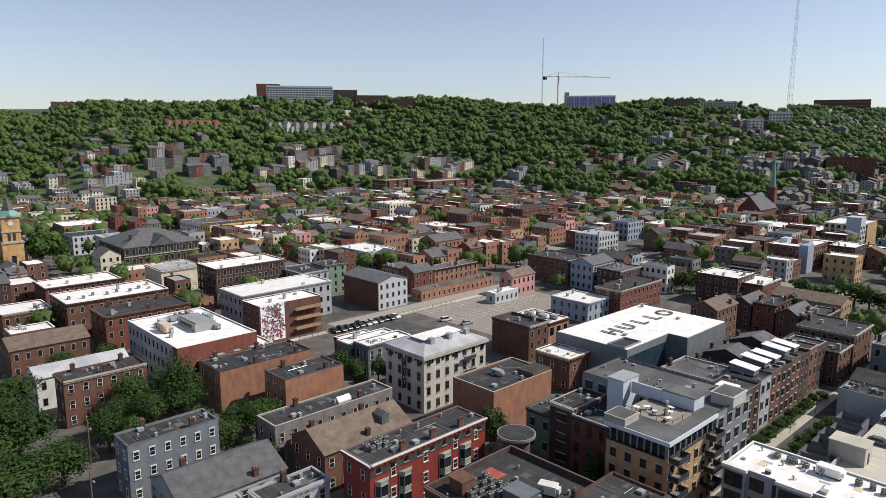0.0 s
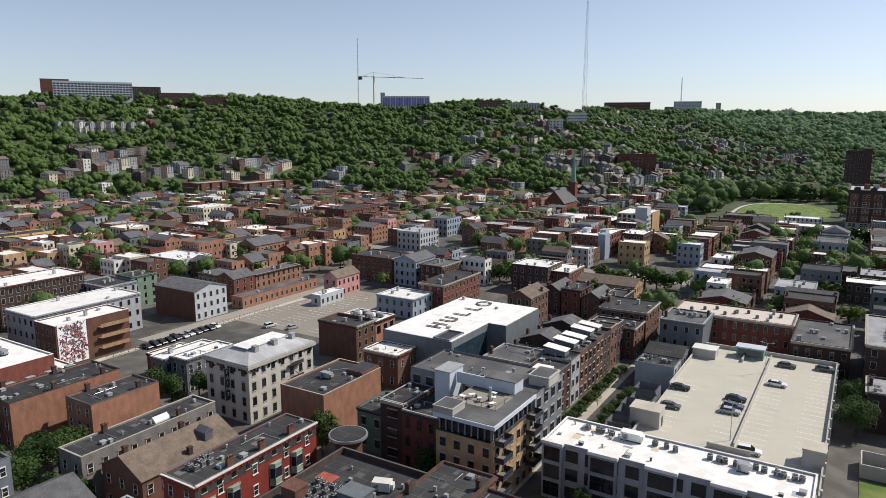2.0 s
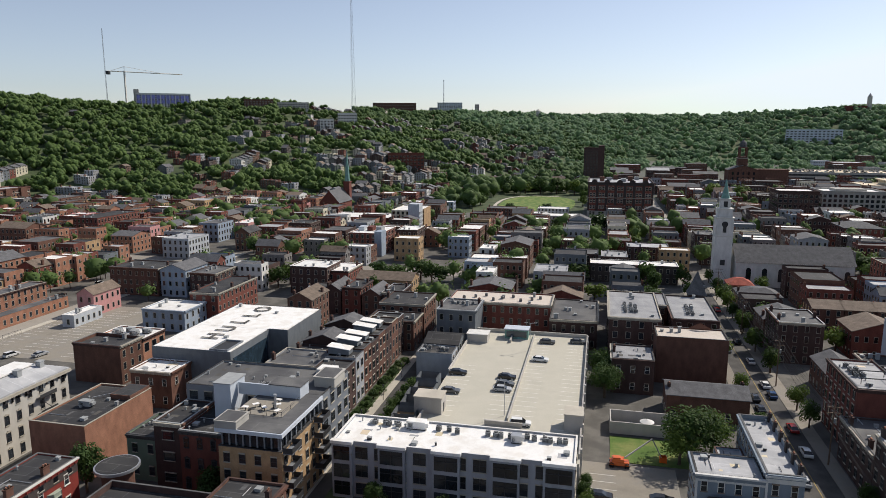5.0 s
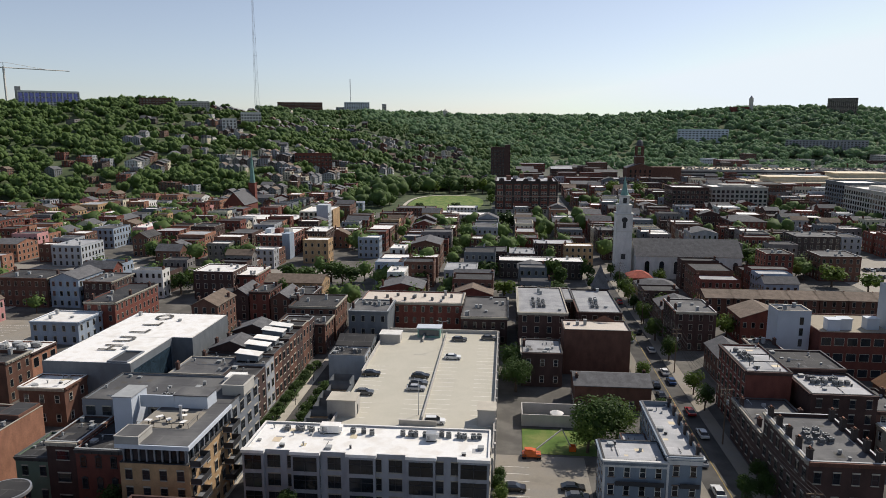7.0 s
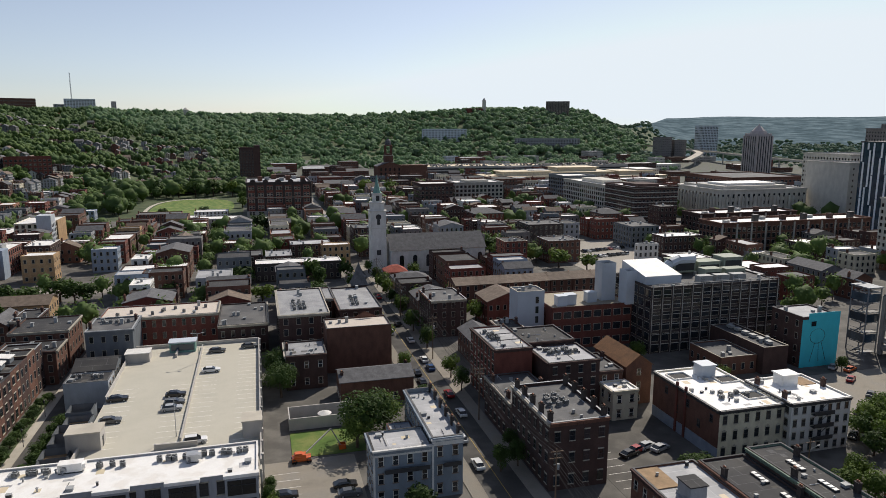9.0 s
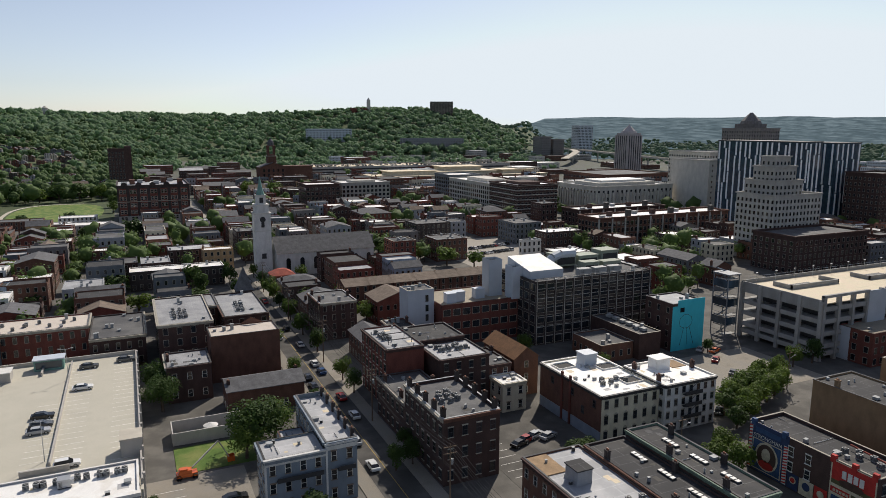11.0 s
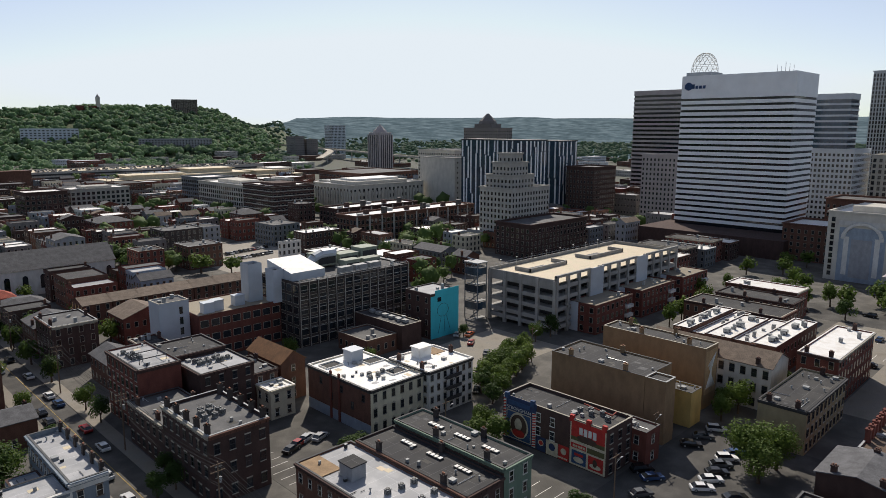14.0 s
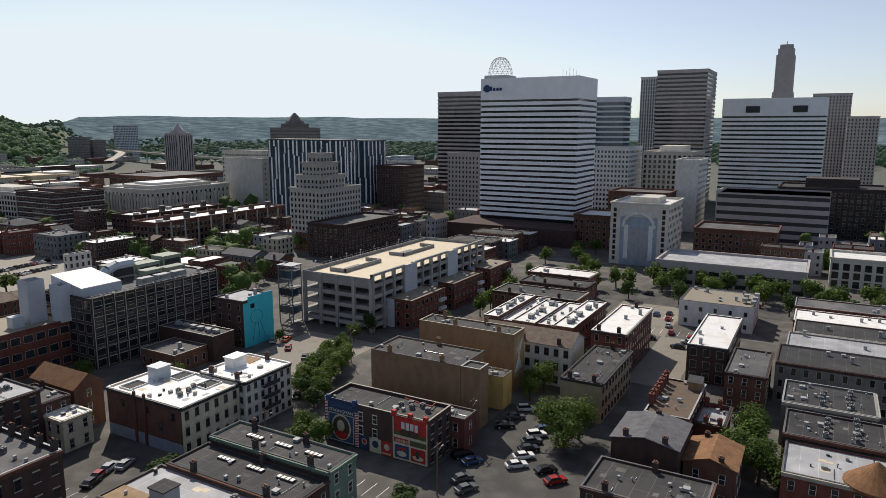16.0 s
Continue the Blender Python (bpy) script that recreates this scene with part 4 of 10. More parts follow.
def woods(name, label, bearings, r0, r1, count, size, leaves, seed, quads=24, leaf=1.15, gaps=0.0, low=0.0, fine=1, tall=1.0, lobes=4):
    """A wooded slope, clear of what is built on it."""
    rg = random.Random(seed)
    cen, rad, n = [], [], 0
    while n < count:
        a = radians(rg.uniform(*bearings))
        r = math.sqrt(rg.uniform(r0 * r0, r1 * r1))
        x, y = -r * math.sin(a), r * math.cos(a)
        if gaps and noise.noise(Vector((x / 75, y / 75, 7))) < gaps - 0.5:
            continue
        z = land(x, y)
        if z < low or (int(x // 8), int(y // 8)) in BUILT:
            continue
        q = size * rg.uniform(0.6, 1.4)
        n += 1
        cen.append((x, y, z + q * 0.8 * tall))          # the crown's heart, then smaller lobes over its top and sides
        rad.append(q * 0.72)
        turn = rg.uniform(0, 6.28)
        for j in range(lobes - 1):
            w, e = turn + 6.28 * j / (lobes - 1) + rg.uniform(-0.4, 0.4), rg.uniform(0.0, 0.9)
            cen.append((x + q * 0.62 * math.cos(w) * math.cos(e), y + q * 0.62 * math.sin(w) * math.cos(e), z + q * tall * (0.75 + 0.6 * math.sin(e))))
            rad.append(q * rg.uniform(0.36, 0.58))
    crowns(name, label, cen, rad, [tall * rg.uniform(0.8, 1.2) for q in rad], quads, leaf, leaves, seed, fine)

# ---- streets, kerbs, lots ----
def slab(name, x0, x1, y0, y1, z0, z1, mat, label, category="pavement", kind="structure"):
    ob = new(name, Shape().box(x0, x1, y0, y1, z0, z1).mesh(name, [mat]))
    keep(x0, x1, y0, y1)
    return tagged(ob, label, category, kind=kind)


slab("road_alley", -50.0, -46.9, 84, 234, 0.0, 0.03, "asphalt", "narrow grey asphalt lane between town houses", "road")
slab("pavement_1", -52.0, -50.0, 96, 234, 0.0, 0.15, "sidewalk", "pale concrete pavement beside the lane")
slab("garden_bed", -55.5, -52.0, 96, 180, 0.0, 0.17, "woodland_floor", "planted bed before the town houses", "garden bed")
slab("pavement_2", -46.2, -44.8, 121, 216, 0.0, 0.15, "sidewalk", "narrow concrete pavement along the lane")
slab("road_wires", 38.5, 46.5, 40, 330, 0.0, 0.03, "asphalt", "dark asphalt street with parked cars and overhead wires", "road")
# These two pavements use darker concrete in place of tree shade.
slab("pavement_3", 35.6, 38.5, 40, 330, 0.0, 0.15, "lot_concrete", "concrete pavement beside the street")
slab("pavement_4", 46.5, 49.6, 40, 330, 0.0, 0.15, "lot_concrete", "concrete pavement beside the street")
slab("pavement_5", -186.5, -184.2, 104, 330, 0.0, 0.15, "sidewalk", "pale concrete pavement along the street")
slab("road_north", -193.8, -186.5, 128, 330, 0.0, 0.03, "road_concrete", "broad pale street past parking lots", "road")
slab("road_cross", -600, -213, 160, 171, 0.0, 0.03, "road_concrete", "pale cross street", "road")
slab("road_ridge", -400, -60, 300, 312, 0.0, 0.03, "road_concrete", "pale concrete street across the quarter", "road")
slab("lot_small", -222, -196.2, 124, 150, 0.0, 0.04, "asphalt", "small asphalt lot with parked cars behind a fence", "parking lot")
slab("lot_north", -184, -140, 160, 218, 0.0, 0.04, "lot_concrete", "grey asphalt parking lot with painted bays", "parking lot")
slab("lot_hotel", -186, -150, 122, 150, 0.0, 0.04, "asphalt", "asphalt parking lot with parked cars", "parking lot")
slab("lot_south", 96, 147, 28, 63.5, 0.0, 0.04, "asphalt", "dark asphalt parking lot with parked cars", "parking lot")
slab("lot_poster", 93.5, 108.5, 63.5, 96, 0.0, 0.04, "asphalt_pale", "sunlit asphalt parking bays beside a painted wall", "parking lot")
slab("lot_brick", 63, 88, 98, 138, 0.0, 0.04, "asphalt_pale", "asphalt yard with parking bays", "parking lot")
slab("lot_lane", -1.3, 17, 92, 133, 0.0, 0.04, "lot_concrete", "asphalt yard with painted bays beside the lawn", "parking lot")
slab("lot_side", 176, 222, 30.2, 43, 0.0, 0.04, "lot_concrete", "worn concrete yard between tenements", "parking lot")
slab("lot_vans", 222, 262, 42, 66, 0.0, 0.04, "lot_concrete", "pale concrete lot with parked vans", "parking lot")
slab("road_plaza", 121, 170, 118, 146, 0.0, 0.03, "lot_concrete", "pale concrete street corner before the garage", "road")
slab("lawn_small", 4.5, 20, 134, 146, 0.0, 0.12, "lawn", "small green lawn beside the parking deck", "lawn")


def rounded(cx, cy, ax, ay, n=40, bend=2.6):
    """Points on a rounded oblong."""
    q = []
    for i in range(n):
        c, d = math.cos(2 * math.pi * i / n), math.sin(2 * math.pi * i / n)
        q.append((cx + ax * math.copysign(abs(c) ** (2 / bend), c), cy + ay * math.copysign(abs(d) ** (2 / bend), d)))
    return q


edge, outer, kerb = rounded(-53, 614, 33, 66), rounded(-53, 614, 37.6, 71), rounded(-53, 614, 34.6, 68)
lawn_mesh = Shape().poly([(x, y, 0.14) for x, y in edge])
for (a, b), (c, d) in zip(edge, edge[1:] + edge[:1]):
    lawn_mesh.quad((a, b, 0.0), (c, d, 0.0), (c, d, 0.14), (a, b, 0.14))
tagged(new("lawn_park", lawn_mesh.mesh("lawn_park", ["lawn"])), "broad green park lawn with rounded ends", "lawn", kind="structure")
keep(-100, -10, 540, 700)
path_mesh = Shape()
for i in range(8, 33):
    (a, b), (c, d), (e, f), (g, h) = kerb[i], kerb[i + 1], outer[i + 1], outer[i]
    path_mesh.quad((a, b, 0.1), (g, h, 0.1), (e, f, 0.1), (c, d, 0.1))
tagged(new("path_park", path_mesh.mesh("path_park", ["sidewalk"])), "pale curving park path round the lawn", "path", kind="structure")
slab("road_school", 43.5, 52, 540, 780, 0.0, 0.03, "road_concrete", "pale sunlit street running past the school", "road")
keep(-100, -10, 700, 735)
keep(-128, -100, 540, 700)
slab("grass_park", -128, -12, 538, 745, 0.0, 0.06, "woodland_floor", "shaded grass under the park trees", "lawn")
slab("lot_east", 150, 204, 262, 368, 0.0, 0.04, "road_concrete", "sunlit parking lot crowded with rows of cars", "parking lot")
keep(118, 150, 232, 300)
keep(98, 124, 205, 250)
slab("avenue", 262, 284, -60, 120, 0.0, 0.03, "asphalt", "wide asphalt avenue with street trees", "road")
keep(257, 392, 96, 206)
keep(100, 147, 28, 64)


def bay_lines(x0, x1, y0, y1, step, along, z=0.05, mat="line_paint"):
    """Painted bay lines of a lot, each a strip of its own."""
    root = thing("bay_marking", (x0 + x1) / 2, (y0 + y1) / 2, z, "painted white parking bay lines on the asphalt", "road marking", kind="structure")
    X, Y = (x1 - x0) / 2, (y1 - y0) / 2
    if along == "x":
        me = Shape().box(-X, X, -0.06, 0.06, 0, 0.006).mesh("line", [mat])
        n = int((y1 - y0) / step)
        for i in range(n + 1):
            part("line", me, None, root, at=pose(0, -Y + i * step, 0))
    else:
        me = Shape().box(-0.06, 0.06, -Y, Y, 0, 0.006).mesh("line", [mat])
        n = int((x1 - x0) / step)
        for i in range(n + 1):
            part("line", me, None, root, at=pose(-X + i * step, 0, 0))


bay_lines(94, 99, 64.5, 92, 2.8, "x")
bay_lines(-183, -178, 164, 214, 2.8, "x")
bay_lines(-172, -162, 164, 214, 2.8, "x")
bay_lines(-154, -144, 164, 214, 2.8, "x")
bay_lines(0, 5.5, 100, 130, 2.8, "x")
bay_lines(64, 69, 100, 136, 2.8, "x")
bay_lines(225, 231, 33, 62, 2.8, "x")
bay_lines(243, 249, 33, 62, 2.8, "x")
part("line", Shape().box(-0.07, 0.07, -170, 170, 0, 0.006), "line_yellow", thing("street_marking", 42.5, 215, 0.034, "yellow centre line along the street", "road marking", kind="structure"))

# ---- north side: hotel, row houses, corner blocks ----
hotel = house(-128.6, -114.3, 102, 123.2, 14.2, "limestone", "roof_light", 4, kind="hip", style="arch", rise=1.8, frame="dark", win=(0.9, 2.0, 2.75), name="hotel_building", category="building",
              label="cream stone corner building with arched windows and pale hipped roof")
for i, yy in enumerate((-5, 1, 7)):
    part("dormer_vent", Shape().box(-0.6, 0.6, -0.6, 0.6, 0, 1.4).box(-0.7, 0.7, -0.7, 0.7, 1.4, 1.55), "unit_grey", hotel, at=pose(3.6, yy, 15.2))
part("cornice", ring(Shape(), -7.75, 7.75, -11.2, 11.2, 13.2, 13.9, 0.62), "trim_stone", hotel, "moulded stone cornice")
for f, n, length, off in (("f", 8, 14.3, 10.6), ("r", 12, 21.2, 7.15)):
    turn = pose(0, 0, 0, 0, 0, TURN[f])
    for i in range(n):
        u = (i - (n - 1) / 2) * length / n
        part("bracket", Shape().box(-0.14, 0.14, -off - 0.5, -off, 12.6, 13.2, 0, True), "trim_dark", hotel, at=turn @ pose(u, 0, 0))
        if i % 2:
            part("round_window", Shape().beam((0, -off - 0.05, 12.2), (0, -off + 0.02, 12.2), 0.42, 12).beam((0, -off - 0.07, 12.2), (0, -off, 12.2), 0.3, 12, 1), ["trim_stone", "glass"], hotel, at=turn @ pose(u, 0, 0))
part("roof_deck", Shape().box(-2.6, 2.6, -6.5, 6.5, 15.98, 16.2), "roof_white", hotel, "pale deck on top of the hipped roof")
for k in range(3):
    part("fire_escape", Shape().box(7.15, 8.3, 1.5, 6.0, 3.4 + k * 3.5, 3.48 + k * 3.5, 0, True).box(8.25, 8.3, 1.5, 6.0, 3.4 + k * 3.5, 4.3 + k * 3.5).beam((7.7, 1.8, 3.4 + k * 3.5), (7.7, 5.4, max(0.6, -0.1 + k * 3.5)), 0.08, 4), "trim_dark", hotel, "iron fire escape")
sg = part("blade_sign", Shape().box(-0.15, 0.15, -1.2, 0, 0, 7.5), "trim_dark", hotel, "tall dark vertical sign with white letters", at=pose(0.6, -10.6, 4.8))
for i, ch in enumerate("PAINT"):
    sign_text(ch, pose(-0.17, -0.6, 6.8 - i * 1.35, 90, 0, -90), 1.3, "trim_white", sg)
    sign_text(ch, pose(0.17, -0.6, 6.8 - i * 1.35, 90, 0, 90), 1.3, "trim_white", sg)
# red terrace with bay windows
red = house(-91, -83.4, 62.5, 90, 12.5, "paint_red", "roof_dark", 3, blank="r", parapet=0.15, vents=6, win=(0.9, 1.8, 2.9),
            label="three-storey red-painted brick terrace with sage metal bay windows")
for yy in (-11.3, -6.2, 3.2, 8.4):
    bay = Shape()
    prof = [(0, -1.35), (0.75, -0.8), (0.75, 0.8), (0, 1.35)]
    for i in range(3):
        (a, b), (c, d) = prof[i], prof[i + 1]
        for z0, z1, m in ((2.6, 3.4, 0), (3.4, 5.4, 1), (5.4, 6.6, 0), (6.6, 8.6, 1), (8.6, 9.4, 0)):
            bay.quad((a, b, z0), (c, d, z0), (c, d, z1), (a, b, z1), m)
    bay.poly([(x, y, 9.4) for x, y in prof]).poly([(x, y, 2.6) for x, y in prof[::-1]])
    for z in (3.4, 5.4, 6.6, 8.6, 9.4):
        for i in range(3):
            (a, b), (c, d) = prof[i], prof[i + 1]
            bay.beam((a, b, z), (c, d, z), 0.09, 4)
    for x, y in prof:
        bay.beam((x, y, 2.6), (x, y, 9.4), 0.08, 4)
    part("bay_window", bay, ["trim_sage", "glass"], red, "pale sage metal bay window", at=pose(3.8, yy, 0))
for yy in (-8.8, -1.5, 5.8, 11.2):
    for k in (0, 1, 2):
        su, pa = window_meshes(0.9, 1.7, FRAMES["pale"], "flat")
        w = part("window", su, None, red, at=pose(3.8, yy, 1.4 + k * 3.9, 0, 0, 90))
        part("pane", pa, None, w)
part("attic_band", Shape().box(3.8, 3.88, -13.75, 13.75, 10.3, 12.2, 0, True), "brick_soot", red, "dark brick attic band under the cornice")
part("cornice_cap", Shape().box(3.7, 4.3, -13.9, 13.9, 12.5, 12.72, 0, True).box(-3.9, 4.3, -14.2, -13.7, 12.5, 12.72, 0, True), "trim_white", red, "pale metal cornice cap")
for i in range(9):
    part("attic_window", Shape().box(3.86, 3.93, -0.45, 0.45, 10.8, 11.6).box(3.86, 3.98, -0.6, 0.6, 10.65, 10.8, 1, True), ["glass", "trim_stone"], red, at=pose(0, -12 + i * 3, 0))
for i in range(7):
    condenser(-89 + (i % 2) * 1.5, 66 + (i // 2) * 1.5, 12.5)
for yy in (70, 77, 84):
    chimney(red, 3.2, yy - 76.2, 12.9, 1.2, 0.6, 1.3)
box = house(-105.5, -93, 103, 123, 11, "brick_orange", "roof_dark", 3, blank="fr", cornice=False, label="plain brown brick block with a dark flat roof")
part("raised_roof", Shape().box(1.2, 6.0, 3.5, 9.8, 11, 12.0).box(1.4, 5.8, 3.7, 9.6, 12.0, 12.05, 1), ["brick_brown", "roof_dark"], box)
part("pipe_frame", Shape().beam((-2, 2, 11.6), (1.5, 6, 11.6), 0.08, 5).beam((-2, 2, 11), (-2, 2, 11.6), 0.06, 5).beam((1.5, 6, 11), (1.5, 6, 11.6), 0.06, 5), "steel", box)
air_handler(-100, 112, 11, 2.6, 1.4, 1.3)
house(-127.5, -120.5, 37, 54, 11, "paint_dusk", "roof_dark", 3, frame="pale", chim=2, cornice=False, win=(0.85, 1.5, 2.6), label="three-storey blue-grey painted house with a dark flat roof")
bw = house(-200, -165.2, 64.5, 86.4, 12, "paint_grey", "roof_white", 3, win=(1.0, 1.9, 2.9), frame="black", cornice=False, label="three-storey pale grey block with a white roof")
part("brick_end", Shape().box(17.4, 17.5, -10.9, 10.9, 6.5, 12.3, 0, True).box(14.5, 17.5, -11.05, -10.95, 0, 12.3, 0, True), "brick_red", bw, "red brick end wall")
part("plant_room", Shape().box(-5, 6.5, -1.5, 4.5, 12, 14.2).box(-4.6, 6.1, -1.1, 4.1, 14.2, 14.5).box(-3.2, 4.2, -1.54, -1.5, 12.8, 13.6, 1, True), ["unit_grey", "unit_dark"], bw, "grey louvred plant room on the white roof")
part("duct", Shape().box(-10, -5, 0.5, 1.6, 12.3, 13.3).box(-10, -9, -5, 0.5, 12.3, 13.3), "steel", bw)
air_handler(-183, 68.5, 12, 4.6, 2.2, 2.3, 0, "roof_cream")
for i, (x, y) in enumerate(((-188, 69), (-190.5, 70.5), (-192, 74), (-186, 82.5), (-189, 83), (-194, 80), (-176, 80))):
    air_handler(x, y, 12, 2.4 + 0.3 * (i % 3), 1.5, 1.3 + 0.2 * (i % 2), 0, ("unit_grey", "metal_pale", "steel")[i % 3])
for i in range(9):
    condenser(-196 + (i % 3) * 1.6, 76.5 + (i // 3) * 1.8, 12)
house(-165.1, -159.2, 69.5, 92.5, 7.6, "brick_red", "roof_white", 2, blank="f", cornice=False, vents=1, label="low brick wing with a white roof crowded by air conditioners")
for i in range(18):
    condenser(-164.2 + (i % 2) * 1.9, 73 + (i // 2) * 1.75, 7.6)
for i in range(4):
    air_handler(-161.8, 74.2 + i * 4.6, 7.6, 1.8, 1.3, 1.9, 90, "unit_grey")
house(-170, -163, 37.8, 56, 11, "brick_brown", "roof_dark", 3, chim=3, label="three-storey brown brick house with tall chimneys")
mu = house(-199, -188.2, 99.5, 122, 12, "brick_brown", "roof_white", 3, blank="r", cornice=False, label="brick building with a white painted mural wall")
mr = part("mural", Shape().box(-0.05, 0.05, -4.2, 4.2, 0.5, 12.6), "tower_white", mu, "white wall painting with red and grey brush shapes", at=pose(5.46, -6.6, 0))
g5 = random.Random(5)
strokes = [Shape() for i in range(6)]
for i in range(190):
    y0, z0, k = g5.uniform(-3.4, 3.4), g5.uniform(1.2, 11.8), i % 6
    e = 0.052 + 0.0006 * i
    for j in range(3):
        y1, z1 = y0 + g5.uniform(-0.7, 0.7), z0 + g5.uniform(-0.7, 0.7)
        strokes[k].beam((e, y0, z0), (e, max(-3.8, min(3.8, y1)), max(0.9, min(12.2, z1))), g5.uniform(0.05, 0.2), 4)
        y0, z0 = y1, z1
for k, m in enumerate(("paint_red", "poster_mauve", "shingle_red", "paint_pink", "unit_grey", "paint_slate")):
    part("painting", strokes[k], m, mr, kind="stuff")
for k in range(3):
    part("balcony", Shape().box(0, 1.6, -4.5, 4.5, 0, 0.15, 0, True).box(1.5, 1.58, -4.5, 4.5, 0.15, 1.1, 0, True), "wood_deck", mu, at=pose(5.4, 5.6, 2.6 + k * 3.2))
house(-220, -204, 102, 137, 12, "paint_grey", "roof_white", 3, label="three-storey grey-painted block with a white roof")
house(-254, -238, 109, 138, 15, "brick_dark", "roof_white", 5, win=(1.1, 1.8, 2.3), frame="stone")
house(-284, -267, 100, 118, 11, "paint_cream", "roof_light", 3, blank="fr")
house(-286, -270, 60, 86, 10, "brick_red", "roof_white", 3)
house(-251, -232, 57, 89, 12, "brick_brown", "roof_white", 3)
for i in range(7):
    condenser(-240 + (i % 2) * 2, 60 + i * 3.6, 12)
house(-226, -212, 62, 88, 11, "brick_red", "roof_dark", 3, chim=3)
tw = house(-216.5, -194.8, 151.5, 165.5, 10.5, "paint_pale", "shingle_grey", 3, kind="gable", ridge="x", rise=2.0, blank="f", label="pale painted house with a blank tan brick flank")
part("flank_wall", Shape().box(-10.85, 10.85, -7.12, -7.0, 0, 10.4, 0, True), "brick_brown", tw, "blank tan brick flank wall")
house(-182, -175, 204, 218, 8, "paint_pink", "shingle_brown", 2, kind="gable")
house(-134.7, -120.4, 148, 157, 10, "brick_brown", "roof_dark", 3, blank="f", frame="stone", parapet=0.8)
house(-134.7, -120.4, 157.1, 167, 9.6, "brick_orange", "roof_white", 2, win=(1.8, 2.4, 3.2))
for i in range(4):
    air_handler(-131 + i * 2.6, 161 + (i % 2) * 2, 9.6, 2.0, 1.5, 1.3)
house(-109, -98, 137, 145.4, 9, "brick_brown", "roof_white", 2)
# gallery with the greeting on its roof
h1 = house(-109, -87, 145.6, 166.06, 12.4, "paint_slate", "roof_white", 2, blank="fr", cornice=False, coping=False, vents=1, parapet=0.02, name="gallery_building", category="building", label="grey metal-clad gallery wing with white roof and dark courtyard glazing")
house(-109, -81.5, 166.1, 189, 12.4, "paint_slate", "roof_white", 2, blank="fr", cornice=False, coping=False, vents=2, parapet=0.02, name="gallery_building", category="building", label="grey metal-clad gallery hall with large letters on its white roof")
part("glazing", Shape().box(-0.05, 0.05, -9, 9, 1, 10.5), "glass_blue", h1, at=pose(11.05, 0, 0))
part("roof_joint", Shape().box(-10.8, 10.8, 9.8, 10.68, 12.36, 12.425), "roof_white", h1)
part("roof_well", ring(Shape(), -5, 0, -4, 4, 12.35, 12.8, 0.3), "metal_panel", h1, at=pose(10, -5.9, 0))
# No pit is cut: a dark sheet on the roof paints the well's shade.
part("well_floor", Shape().box(-4.7, -0.3, -3.7, 3.7, 12.4, 12.44), "unit_dark", h1, at=pose(10, -5.9, 0))
HELLO = thing("roof_lettering", -97.9, 170.2, 12.45, "large dark grey painted greeting letters on a white roof", "lettering")
for i, ch in enumerate("HULLO"):
    sign_text(ch, pose(0, -13.9 + i * 6.95, 0.22, 0, 0, 90), 7.0, "asphalt_pale", HELLO).data.offset = 0.06
# grey and buff apartment block with a roof terrace
md = house(-62.3, -50.5, 98.8, 116, 12.6, "brick_tan", "roof_grey", 4, cornice=False, frame="dark", win=(1.0, 1.7, 2.6), vents=0, name="apartment_block", category="building",
           label="buff brick apartment block with grey metal top floor")
part("top_floor", Shape().box(-5.3, 5.3, -8.0, 8.5, 13.1, 15.6), "glass", md, "recessed glazed top floor")
part("roof_plate", Shape().box(-6.3, 6.3, -9.0, 8.5, 15.6, 16.3, 0, True), "metal_pale", md)
part("roof_deck", Shape().box(-6.0, 6.0, -8.7, 8.5, 16.3, 16.36), "roof_grey", md)
for i in range(9):
    part("post", Shape().box(-0.12, 0.12, -0.12, 0.12, 13.1, 15.6), "metal_panel", md, at=pose(-5.3 + i * 1.32, -8.2, 0))
    part("post", Shape().box(-0.12, 0.12, -0.12, 0.12, 13.1, 15.6), "metal_panel", md, at=pose(5.5, -8 + i * 2.0, 0))
part("corner_turret", Shape().box(-6.3, -2.2, -8.9, -4.4, 16.3, 17.5, 0, True).box(-6.4, -2.1, -9.0, -4.3, 17.5, 17.7).box(-6.1, -2.4, -8.7, -4.6, 17.7, 17.74, 1), ["stone_grey", "roof_grey"], md, "grey-tan roof box at the corner")
part("terrace", Shape().box(-6.2, 3.2, -2.6, 4.6, 16.36, 16.41), "lot_concrete", md, "pale worn roof terrace")
part("terrace_rail", Shape().beam((-6, -2.6, 17.3), (3.2, -2.6, 17.3), 0.05, 4).beam((3.2, -2.6, 17.3), (3.2, 4.6, 17.3), 0.05, 4).beam((-6, -2.6, 16.4), (-6, -2.6, 17.3), 0.05, 4).beam((-2.9, -2.6, 16.4), (-2.9, -2.6, 17.3), 0.05, 4).beam((0.2, -2.6, 16.4), (0.2, -2.6, 17.3), 0.05, 4).beam((3.2, -2.6, 16.4), (3.2, -2.6, 17.3), 0.05, 4).beam((3.2, 1, 16.4), (3.2, 1, 17.3), 0.05, 4), "unit_dark", md)
for x, y in ((-4.6, -1.2), (-3.4, 0.4), (-1.2, -0.6), (0.6, 1.2), (1.8, -1.4), (-0.2, 3.2)):
    part("terrace_table", Shape().box(-0.6, 0.6, -0.4, 0.4, 0.68, 0.74, 0, True).box(-0.06, 0.06, -0.06, 0.06, 0, 0.68, 1).box(-0.9, -0.7, -0.3, 0.3, 0, 0.45, 1), ["roof_white", "unit_dark"], md, at=pose(x, y, 16.41, 0, 0, x * 40))
